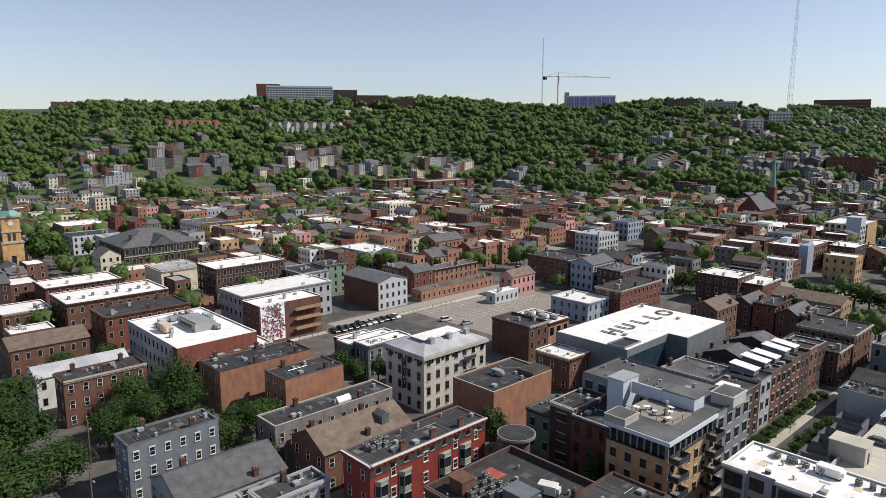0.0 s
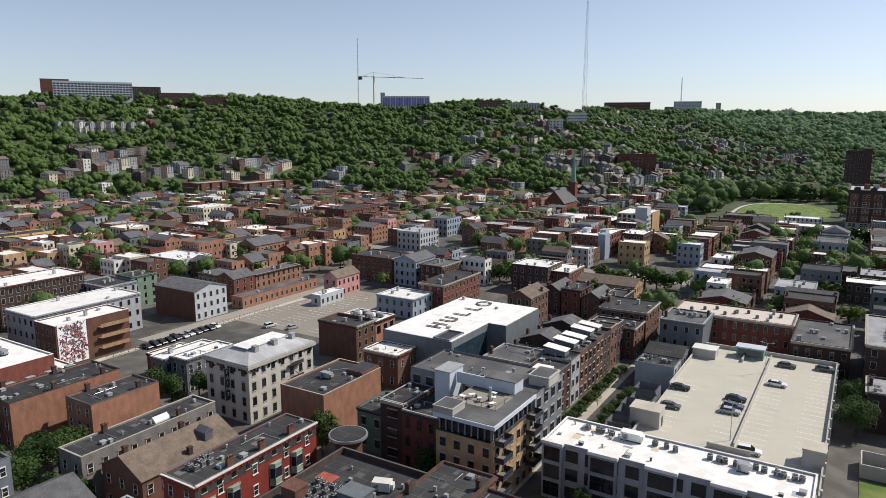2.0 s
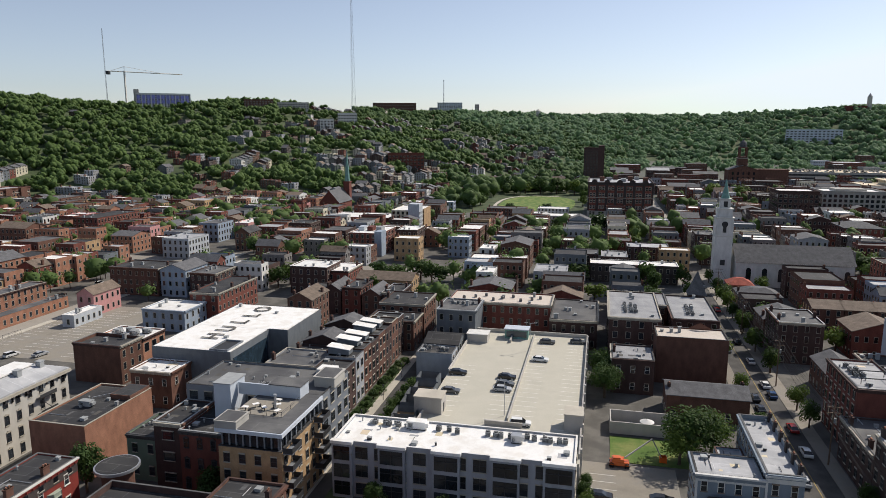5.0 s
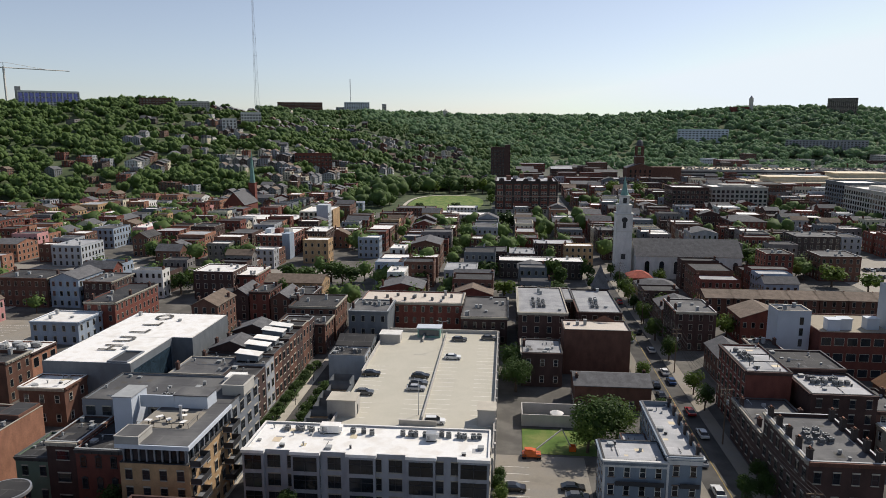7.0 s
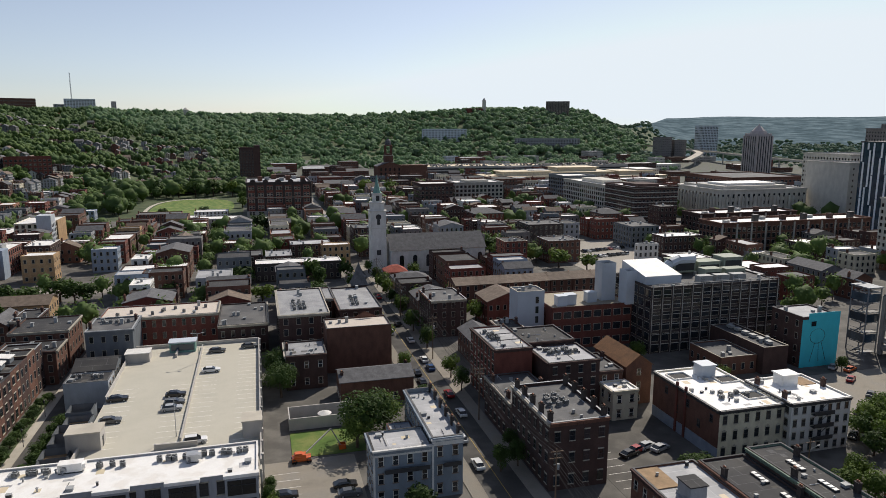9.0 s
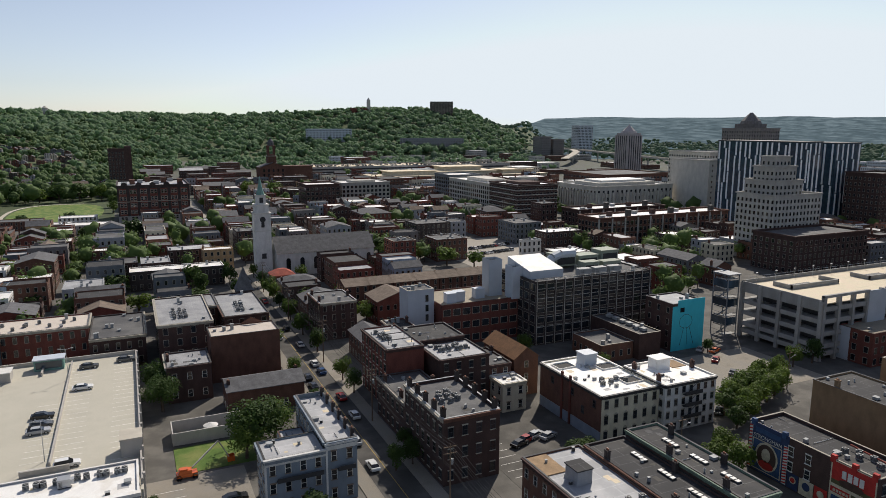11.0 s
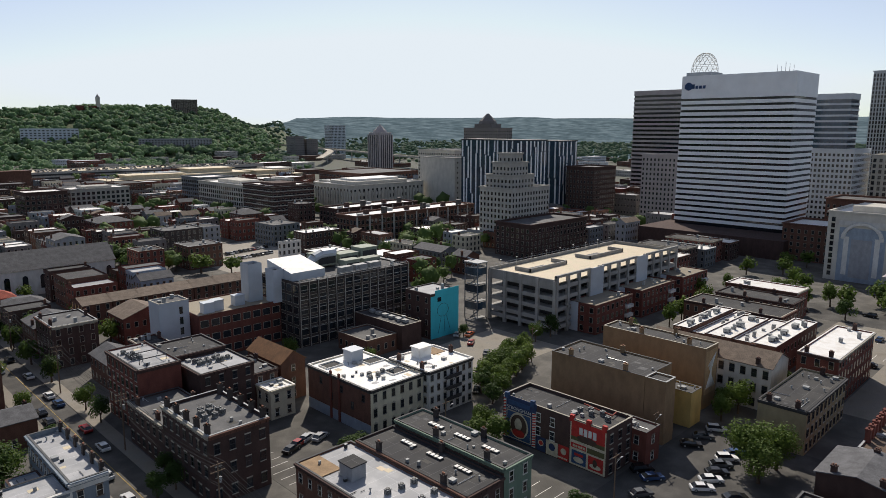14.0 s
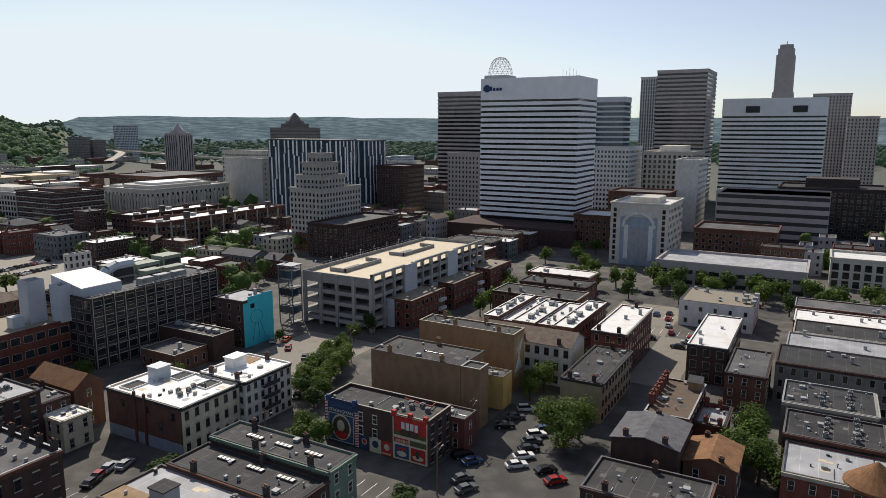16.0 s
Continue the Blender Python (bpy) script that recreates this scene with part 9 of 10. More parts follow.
# valley: arena-like pale halls, viaduct, towers
for x, y, w, d, h in ((300, 748, 96, 46, 12), (372, 768, 84, 50, 15), (440, 750, 70, 50, 11)):
    cs = thing("hall", x, y, 0, "broad cream hall with stepped flat roofs and a glazed front", "hall", "pale halls in the valley")
    part("wall", Shape().box(-w / 2, w / 2, -d / 2, d / 2, 0, h).box(-w * 0.3, w * 0.3, -d * 0.3, d * 0.3, h, h + 5), "paint_cream", cs)
    part("roof", Shape().box(-w / 2 - 1.5, w / 2 + 1.5, -d / 2 - 1.5, d / 2 + 1.5, h, h + 0.8).box(-w * 0.33, w * 0.33, -d * 0.33, d * 0.33, h + 5, h + 5.8), "roof_cream", cs)
    for i in range(6):
        part("glazing", Shape().box(-5.0, 5.0, -0.3, 0, 1.5, h * 0.7), "glass", cs, at=pose((i - 2.5) * w / 6, -d / 2, 0))
    for i in range(4):
        part("plant_room", Shape().box(-3, 3, -2, 2, h, h + 3), "unit_grey", cs, at=pose((i - 1.5) * w / 4, d * 0.4, 0))
    keep(x - w / 2, x + w / 2, y - d / 2, y + d / 2)
for x, y, w, d, h in ((315, 952, 190, 70, 13), (470, 930, 110, 60, 14)):
    cs = thing("parking_structure", x, y, 0, "long cream parking structure crowded with cars on its top deck", "parking structure", "pale halls in the valley")
    part("deck", Shape().box(-w / 2, w / 2, -d / 2, d / 2, 0, h), "concrete", cs)
    part("top_deck", Shape().box(-w / 2 + 1, w / 2 - 1, -d / 2 + 1, d / 2 - 1, h, h + 0.1), "roof_cream", cs)
    part("parapet", ring(Shape(), -w / 2, w / 2, -d / 2, d / 2, h, h + 1.2, 0.5), "concrete", cs)
    # Dark strips on the front paint the shade inside open storeys.
    for k in range(3):
        part("opening", Shape().box(-w / 2 + 2, w / 2 - 2, -d / 2 - 0.3, -d / 2, 1.6 + k * 4, 3.6 + k * 4, 0, True), "unit_dark", cs)
    gp, cars = random.Random(int(x)), Shape()
    for i in range(150):
        u, v = gp.uniform(-w / 2 + 4, w / 2 - 4), -d / 2 + 5 + gp.randrange(int((d - 8) / 7)) * 7
        cars.box(u - 0.9, u + 0.9, v - 2.2, v + 2.2, h + 0.1, h + 1.0, gp.randrange(4)).box(u - 0.75, u + 0.75, v - 1.3, v + 1.2, h + 1.0, h + 1.55, 3)
    part("parked_cars", cars, ["car_white", "car_silver", "car_grey", "car_black"], cs, "rows of parked cars", kind="stuff")
    keep(x - w / 2, x + w / 2, y - d / 2, y + d / 2)
vd = thing("viaduct", 0, 0, 0, "pale concrete motorway viaduct curving across the valley", "bridge")
for ps in ([(1040, 1700, 20), (1016, 1598, 20), (985, 1500, 20), (950, 1390, 20), (905, 1280, 20), (850, 1185, 19), (776, 1094, 17), (700, 1010, 14)], [(930, 1330, 20), (905, 1240, 20), (870, 1140, 20), (832, 1030, 20), (790, 900, 20), (768, 820, 20)]):
    for a, b in zip(ps, ps[1:]):
        n = Vector((b[1] - a[1], a[0] - b[0], 0)).normalized() * 7
        keep(min(a[0], b[0]) - 14, max(a[0], b[0]) + 14, min(a[1], b[1]) - 14, max(a[1], b[1]) + 14)
        p, q, r, t = ((a[0] + n.x, a[1] + n.y), (b[0] + n.x, b[1] + n.y), (b[0] - n.x, b[1] - n.y), (a[0] - n.x, a[1] - n.y))
        dz = Shape().quad((*p, a[2]), (*q, b[2]), (*r, b[2]), (*t, a[2])).quad((*p, a[2] - 2), (*t, a[2] - 2), (*r, b[2] - 2), (*q, b[2] - 2))
        for u, v in ((p, q), (r, t)):
            zu, zv = (a[2], b[2]) if u is p else (b[2], a[2])
            dz.quad((*u, zu - 2), (*v, zv - 2), (*v, zv + 1), (*u, zu + 1))
        part("deck", dz, "sidewalk", vd)
        part("pier", Shape().beam((a[0], a[1], 0), (a[0], a[1], a[2] - 2), 1.2, 8), "concrete", vd)
tcn = thing("clock_tower", 170, 905, 0, "red-brown brick station with a domed clock tower", "tower")
part("hall", Shape().box(-17, 17, -14, 14, 0, 17).poly([(-17, -14, 17), (17, -14, 17), (0, -14, 22.5)]).poly([(17, 14, 17), (-17, 14, 17), (0, 14, 22.5)]), "brick_brown", tcn)
part("roof", Shape().quad((-17.6, -14.4, 16.8), (0, -14.4, 22.8), (0, 14.4, 22.8), (-17.6, 14.4, 16.8)).quad((0, -14.4, 22.8), (17.6, -14.4, 16.8), (17.6, 14.4, 16.8), (0, 14.4, 22.8)), "shingle_grey", tcn)
part("wing", Shape().box(17, 52, -8, 14, 0, 17.5).box(17, 52, -8.4, -8, 16.4, 17.9), "brick_brown", tcn)
part("tower", Shape().box(-5.5, 5.5, -6, 5, 0, 31).box(-4.6, 4.6, -5.1, 4.1, 31, 33), "brick_brown", tcn)
for z, w in ((21, 6.0), (30.4, 6.1)):
    part("cornice", ring(Shape(), -w, w, -w - 0.5, w - 0.5, z, z + 0.9, 1.0), "trim_stone", tcn)
for x in (-3.9, 3.9):
    for y in (-4.4, 3.4):
        part("belfry_pier", Shape().box(x - 0.9, x + 0.9, y - 0.9, y + 0.9, 33, 43), "brick_brown", tcn)
part("belfry_roof", Shape().box(-5.1, 5.1, -5.6, 4.6, 43, 44.2), "brick_brown", tcn)
part("dome", Shape().tube(0, -0.5, 44.2, 47, 4.2, 4.2, 10).tube(0, -0.5, 47, 50, 4.4, 3.4, 10).tube(0, -0.5, 50, 52.4, 3.4, 1.0, 10).tube(0, -0.5, 52.4, 55, 0.5, 0.1, 6), "shingle_grey", tcn, "grey domed cap")
for z in (5, 11):
    for i in range(5):
        part("arched_window", Shape().box(-1.1, 1.1, -14.15, -14, z, z + 3.6, 0, True), "glass", tcn, at=pose(-12 + i * 6, 0, 0))
keep(150, 226, 885, 925)
# Grey brick mutes these brown blocks, a haze put into their colour.
grid_tower(800, 822, 1240, 1275, 50, "brick_grey", "roof_grey", 10, 4, 1.6, 2, base=land(818, 1257) - 2, label="brown brick tower block on a far slope")
grid_tower(829, 856, 1240, 1275, 44, "brick_grey", "roof_grey", 9, 4, 1.6, 2, base=land(818, 1257) - 2, label="brown brick tower block on a far slope")
grid_tower(980, 1020, 1360, 1390, 74, "tower_grey", "roof_grey", 20, 4, 2.4, 2, base=land(999, 1375) - 2, label="grey glass block in the far valley")
for i in range(5):
    house(290 + i * 14, 302 + i * 14, 140 + (i % 2) * 3, 168, 9 + i % 2 * 2, ("brick_red", "brick_dark", "paint_slate")[i % 3], ("roof_white", "roof_dark")[i % 2], 3)
rows_of_houses(262, 440, 610, 900, 41, density=0.7, pitch=0.05, top=15)
rows_of_houses(470, 640, 300, 560, 42, density=0.7, pitch=0.05, top=18)
rows_of_houses(480, 640, 160, 300, 43, density=0.5, pitch=0.0, top=18)
rows_of_houses(268, 360, 100, 150, 44, density=0.7, pitch=0.1, top=13)
rows_of_houses(352, 480, -90, 20, 45, density=0.8, pitch=0.05, top=14)

# ---- on the hills ----
def crest(x, y, w, d, z0, z1, wall, floors, label, name="hill_building", roof="roof_grey", faces="frl", ww=2.2, gap=4.0):
    k = 1.0
    for i in range(60):          # slide along the line of sight until the foot meets the slope
        k = 0.85 + i * 0.01
        if land(x * k, y * k) >= EYE[2] + (z0 - EYE[2]) * k - 4:
            break
    x, y, w, d, z0, z1 = x * k, y * k, w * k, d * k, EYE[2] + (z0 - EYE[2]) * k, EYE[2] + (z1 - EYE[2]) * k
    zb = min(land(x, y), z0) - 3
    b = math.degrees(math.atan2(-x, y))
    root = thing(name, x, y, zb, label, "building", rot=b)
    h = z1 - zb
    part("wall", wall_shell(Shape(), -w / 2, w / 2, -d / 2, d / 2, h, h + 0.8, 0.5), wall, root)
    part("roof", Shape().box(-w / 2 + 0.5, w / 2 - 0.5, -d / 2 + 0.5, d / 2 - 0.5, h - 0.4, h), roof, root)
    windows_joined(root, faces, w, d, floors, z1 - z0 - 1, ww, 1.9, gap, z0=z0 - zb)
    return root


crest(-1000, 563, 36, 25, 112, 134, "brick_red", 6, "red brick hospital wing on the hilltop")
crest(-984, 611, 104, 25, 110, 132, "metal_pale", 6, "long pale glazed hospital block on the hilltop", ww=3.0)
crest(-938, 664, 44, 20, 108, 126, "brick_dark", 5, "dark brick hospital wing on the hilltop")
crest(-897, 688, 48, 20, 104, 117, "brick_brown", 3, "brown brick hilltop block")
crest(-860, 730, 40, 16, 102, 112, "brick_red", 3, "small red brick hilltop block")
hb = crest(-626, 905, 74, 16, 96, 115, "paint_white", 6, "hilltop block under construction, wrapped in purple and white sheeting")
material("sheeting", (0.22, 0.22, 0.55), 0.7, 0.1)
for i in range(11):
    for z in (12, 18.4):
        part("sheeting", Shape().box(-36 + i * 6.6, -31.4 + i * 6.6, -8.5, -8.08, z, z + 5.2, 0, True), "sheeting", hb)
part("lift_core", Shape().box(-40, -33, -5, 3, 0, 32), "concrete", hb)
crest(-520, 992, 44, 18, 98, 109, "brick_brown", 3, "low brown hilltop block")
crest(-478, 1013, 58, 18, 95, 105, "concrete", 3, "low grey hilltop block")
crest(-340, 900, 26, 16, 70, 86, "paint_white", 4, "stack of white modern houses on the slope")
crest(-362, 880, 18, 14, 66, 78, "paint_white", 3, "white modern house on the slope")
crest(-246, 862, 46, 18, 15, 34, "brick_red", 4, "red brick school on the slope", roof="shingle_grey")
crest(-330, 1090, 70, 18, 96, 106, "brick_brown", 2, "low brown block on the crest")
crest(-1256, 335, 40, 18, 96, 107, "brick_brown", 3, "brick block on the far crest")
crest(789, 1728, 62, 30, 100, 136, "brick_soot", 12, "broad brown apartment block on the far hilltop", ww=3)
crest(396, 1447, 96, 18, 40, 64, "metal_pale", 5, "pale apartment row on the far slope", ww=4, gap=7)
crest(660, 1500, 150, 18, 22, 42, "paint_grey", 5, "long grey block at the far hill's foot", ww=3, gap=6)
crest(-554, 2540, 92, 40, 100, 158, "metal_pale", 12, "pale glass tower block on the horizon", ww=4, gap=7)
crest(-610, 2530, 40, 30, 100, 140, "metal_panel", 9, "grey block on the horizon", ww=4, gap=7)
ob = thing("monument_tower", 605, 1801, land(605, 1801), "slender stone tower on the far hilltop", "tower")
part("shaft", Shape().box(-4, 4, -4, 4, 0, 140 - land(605, 1801)), "limestone", ob)
part("cap", Shape().tube(0, 0, 140 - land(605, 1801), 147 - land(605, 1801), 5, 0.3, 8), "tower_brown", ob)
part("hall", Shape().box(-50, -6, -8, 8, 0, 18), "brick_red", ob)
crest(-455, 2560, 16, 16, 100, 152, "tower_brown", 8, "slim brown tower block on the horizon", ww=3)
ob2 = thing("water_tower", -160, 1800, land(-160, 1800) - 2, "small stone tower on the ridge", "tower")
part("shaft", Shape().tube(0, 0, 0, 22, 6, n=12).tube(0, 0, 22, 27, 7, 1, 12), "limestone", ob2)


def lattice(name, x, y, base, top, w0, w1, label, mat="steel", seg=26, leg=0.35):
    """A lattice mast: three legs, rings and braces."""
    root = thing(name, x, y, base, label, "mast")
    h = top - base
    def p(k, i):
        q = w0 + (w1 - w0) * min(1.0, k / seg * 1.0)
        a = i * 2.094
        return (q * math.cos(a), q * math.sin(a), h * k / seg)
    for i in range(3):
        part("leg", Shape().beam(p(0, i), p(seg, i), leg, 5, r1=leg * 0.7), mat, root)
    s = Shape()
    for k in range(seg):
        for i in range(3):
            s.beam(p(k, i), p(k + 1, (i + 1) % 3), leg * 0.45, 3)
            s.beam(p(k + 1, i), p(k + 1, (i + 1) % 3), leg * 0.45, 3)
    part("bracing", s, mat, root)
    return root


lattice("broadcast_mast", -397, 1079, land(-397, 1079) - 2, 300, 4.6, 0.7, "tall pale lattice broadcast mast on the hilltop", "steel", 34, 0.17)
lattice("slim_mast", -810, 1017, land(-810, 1017) - 2, 228, 0.9, 0.6, "slim guyed radio mast behind the hill", "steel", 24, 0.2)
lattice("slim_mast", -555, 2440, land(-555, 2440) - 2, 236, 1.8, 1.2, "slim radio mast on the horizon", "steel", 16, 0.5)
kc = thing("tower_crane", -696, 915, land(-696, 915) - 2, "white tower crane with a long jib over the hilltop", "crane")
kb = land(-696, 915) - 2
part("mast", Shape().box(-1, 1, -1, 1, 0, 150 - kb), "trim_white", kc)
part("jib", Shape().beam((-18, -14, 149 - kb), (64, 50, 147 - kb), 0.7, 4), "trim_white", kc)
part("tie", Shape().beam((0, 0, 156 - kb), (40, 31, 148 - kb), 0.25, 4).beam((0, 0, 156 - kb), (-16, -12, 149 - kb), 0.25, 4).beam((0, 0, 149 - kb), (0, 0, 156 - kb), 0.5, 4), "trim_white", kc)
part("counterweight", Shape().box(-20, -15, -15, -11, 144 - kb, 149 - kb), "unit_dark", kc)
# houses scattered on the slopes
gh = random.Random(77)
HILL_WALLS = ["brick_brown", "brick_dark", "brick_grey", "brick_soot", "paint_slate", "paint_grey", "paint_grey", "paint_slate", "brick_red", "paint_cream", "paint_white", "brick_dark"]
n = 0
while n < 230:
    b, r = gh.uniform(4, 83), 0
    r = gh.uniform(600, 1060) if b > 24 else gh.uniform(640, 1500)
    if b > 30 and r > 820 and gh.random() < 0.75:
        continue
    x, y = -r * math.sin(radians(b)), r * math.cos(radians(b))
    x, y = round(x / 5) * 5.0, round(y / 5) * 5.0
    w, d = gh.uniform(7, 12), gh.uniform(8, 14)
    if not free(x, x + w, y, y + d):
        continue
    k = gh.choice((1, 1, 1, 2, 3))
    wl, rf = gh.choice(HILL_WALLS), gh.choice(PITCH + FLAT[6:])
    for i in range(k):
        keep(x + i * w, x + i * w + w, y, y + d)
        row_house(x + i * w, x + i * w + w - 0.3, y, y + d, gh.uniform(5.5, 8), wl, rf, 3, "gable" if rf in PITCH else "flat", gh.choice("xy"), gh.uniform(2, 3.4), base=land(x + i * w, y) - 0.5, faces="fr")
        n += 1
# rows of houses up the gentler eastern slope
n = 0
while n < 240:
    b, r = gh.uniform(3, 26), gh.uniform(640, 1250)
    x, y = -r * math.sin(radians(b)), r * math.cos(radians(b))
    w, d, k = gh.uniform(7, 10), gh.uniform(9, 14), gh.choice((1, 2, 3, 4))
    if noise.noise(Vector((x / 110, y / 110, 9))) < -0.05 or not free(x, x + w * k, y, y + d):
        continue
    keep(x, x + w * k, y, y + d)
    p = gh.random() < 0.5
    for i in range(k):
        row_house(x + i * w, x + i * w + w - 0.2, y, y + d, gh.uniform(6, 8.5), gh.choice(HILL_WALLS), gh.choice(PITCH if p else FLAT), 3, "gable" if p else "flat", "y", 2.4, base=land(x + i * w, y) - 0.5, faces="fr")
        n += 1
# terraces along the hill's foot
n = 0
while n < 200:
    b, r = gh.uniform(14, 84), gh.uniform(570, 800)
    x, y = -r * math.sin(radians(b)), r * math.cos(radians(b))
    w, d, k = gh.uniform(6.5, 9), gh.uniform(10, 15), gh.choice((2, 3, 4, 5))
    if noise.noise(Vector((x / 90, y / 90, 5))) < -0.08 or not free(x, x + d, y, y + w * k):
        continue
    keep(x, x + d, y, y + w * k)
    p = gh.random() < 0.45
    for i in range(k):
        row_house(x, x + d, y + i * w, y + i * w + w - 0.1, gh.uniform(7, 9.5), gh.choice(HILL_WALLS + ["brick_brown", "brick_red"]), gh.choice(PITCH if p else FLAT), 3, "gable" if p else "flat", "y", 2.2, base=land(x, y + i * w) - 0.5, faces="fr")
        n += 1
for i in range(7):
    row_house(-836 + i * 3.4, -827 + i * 3.4, 330 + i * 8.2, 338 + i * 8.2, 8, "brick_orange", "shingle_red", 3, "gable", "x", 2.4, base=66, faces="fr")
for i in range(9):
    row_house(-786 + i * 5, -776 + i * 5, 436 + i * 9.6, 442 + i * 9.6, 8, ("paint_grey", "stone_grey", "paint_white")[i % 3], "shingle_grey", 3, "gable", "x", 2.2, base=64, faces="fr")

# trees of the yards; those far off join one mass
mass = []
for x, y, r, h in row_trees:
    if math.hypot(x, y) < 300:
        tree(x, y, 0, r, h, "leaves" if (x + y) % 3 > 0.6 else "leaves_bright", int(x * 7 + y) % 4, False)
    else:
        mass.append((x, y, r, h))
gt = random.Random(41)
while len(mass) < 1000:
    b, r = radians(gt.uniform(-45, 82)), math.sqrt(gt.uniform(240 ** 2, 640 ** 2))
    x, y, q = -r * math.sin(b), r * math.cos(b), gt.uniform(3.0, 6.2)
    if noise.noise(Vector((x / 60, y / 60, 2))) > -0.12 and land(x, y) < 1 and free(x - 2.4, x + 2.4, y - 2.4, y + 2.4):
        mass.append((x, y, q, q * gt.uniform(1.9, 2.5)))
for nm, lo, hi, k, lf, bd in (("garden_trees", 0, 410, 110, 0.62, 0.8), ("yard_trees", 410, 9999, 30, 0.85, 1.0)):
    some = [q for q in mass if lo <= math.hypot(q[0], q[1]) < hi]
    crowns(nm, "green trees in the yards of the farther rows", [(x, y, h * 0.62) for x, y, r, h in some], [r for x, y, r, h in some], [h * 0.42 / r for x, y, r, h in some], k, lf, "leaves_far", 42 + k, body=bd)
park = []
while len(park) < 90:
    x, y, q = gt.uniform(-132, -8), gt.uniform(540, 760), gt.uniform(4.5, 8.5)
    if abs((x + 53) / (38 + q)) ** 2.6 + abs((y - 614) / (72 + q)) ** 2.6 > 1 and (y > 690 or x < -98):
        park.append((x, y, q, q * gt.uniform(1.9, 2.3)))
crowns("park_trees", "tall leafy trees round the park lawn", [(x, y, h * 0.6) for x, y, r, h in park], [r for x, y, r, h in park], [h * 0.45 / r for x, y, r, h in park], 60, 0.8, "leaves_far", 61)
mass += park
tk = Shape()
for x, y, r, h in mass:
    tk.tube(x, y, 0, h * 0.4, 0.22, 0.15, 5, 0, False)
tagged(new("yard_trunks", tk.mesh("yard_trunks", ["bark"])), "trunks of the trees in the farther yards", "trees", kind="stuff")
tagged(new("far_houses", FAR.mesh("far_houses", FAR_MATS)), "brick and painted houses of the far rows and hillsides", "houses", kind="stuff")

# ---- trees by the camera ----
def near_trees(*spots):
    for x, y, r, h in spots:
        # Past x = 85 most trees get brighter leaves, painting in backlight.
        tree(x, y, 0, r, h, "leaves_deep" if -425 < x < -85 else ("leaves_bright" if x > 255 or (x * 3 + y) % 7 < 1.6 or (x > 85 and (x + y) % 3 > 0.7) else "leaves"), int(x + 2 * y) % 4, math.hypot(x, y) < 230)


near_trees((-155, 59, 6.8, 14.5), (-151.5, 62, 4.4, 9), (-149, 57, 4.0, 9), (-158, 27, 6.5, 12), (-146, 20, 7.0, 12), (-134, 24, 7.0, 11), (-152, 14, 7, 12), (-140, 10, 6, 10), (-128, 14, 6, 9))
near_trees((-145, 41, 4.8, 10), (-140, 44, 4.2, 9), (-136, 57, 4.6, 9), (-130, 62, 4.4, 9), (-135, 66, 3.8, 8), (-115, 57, 3.4, 9), (-111, 60, 3.0, 8), (-90.5, 99.5, 3.5, 10.5), (-87, 100, 2.4, 8))
near_trees((-137, 106, 2.6, 8), (-132, 98, 2.0, 5), (-79, 191, 3.4, 9), (-65.5, 100.5, 2.7, 8.5), (-58.8, 95.5, 1.8, 5), (-55, 94.5, 2.2, 6), (-36, 105, 2.4, 7), (-24, 105, 2.2, 6), (3.5, 168, 4.6, 10))
near_trees((4.5, 175, 4.4, 10), (2.6, 181, 3.5, 9), (21, 137.5, 7.2, 12.5), (18, 135.5, 4.4, 8.5), (25, 142, 4.6, 9.5), (25, 106, 3.4, 7), (44, 118, 2.2, 6), (48, 119, 2.3, 7), (49, 125, 2.0, 6))
near_trees((36.5, 152, 2.4, 6.5), (48.5, 160, 2.4, 7), (48.5, 170, 2.6, 7), (37, 176, 2.4, 7), (48.2, 196, 2.6, 8), (37, 204, 2.5, 8), (36.5, 226, 2.6, 8), (48, 236, 2.8, 8), (37, 250, 2.8, 8))
near_trees((48, 262, 3.0, 9), (78, 104, 3.4, 6.5), (82.5, 106.5, 2.4, 5), (105, 89, 3.6, 7), (103, 93, 3.0, 6), (107, 95, 3.0, 7), (89, 58, 3.4, 7), (93, 60, 2.8, 6), (132, 46, 5.6, 11.5))
near_trees((136, 42.5, 4.6, 10), (128, 43, 4.4, 9), (137, 11, 4.2, 10), (134, 6.5, 4.4, 10), (131, 3, 3.6, 8), (158, 59, 3.6, 9), (151, 60, 2.8, 7), (157, 62, 2.6, 6.5), (150, 116, 3.0, 7))
near_trees((145, 114, 3.2, 7), (140, 112, 3.4, 7.5), (135, 110, 3.4, 7), (130, 109, 3.4, 7), (126, 106, 3.2, 7), (146, 120, 2.6, 6), (153, 121, 2.6, 7), (159, 124, 2.4, 6), (121, 104, 3, 6))
near_trees((168, 127, 2.6, 7), (156, 147, 2.0, 5), (163, 160, 2.2, 9), (165, 163, 2.4, 9), (92, 166, 2.0, 6.5), (104, 168, 3.0, 7), (118, 148, 2.0, 5), (170, 99, 2.8, 8), (178, 99, 3, 8))
near_trees((186, 104, 3, 9), (214, 105, 3, 9), (225, 106, 3, 9), (240, 106, 3.2, 9), (250, 108, 3.2, 9), (207, 56, 2.8, 7), (212, 58, 2.6, 6))
for i in range(16):
    tree(266 + (i % 2) * 14 + (i * 7) % 5, -30 + i * 9.5, 0, 3.0 + (i % 3) * 0.5, 8 + i % 3, "leaves_bright" if i % 2 else "leaves", i % 4, True, "street tree along the wide avenue")
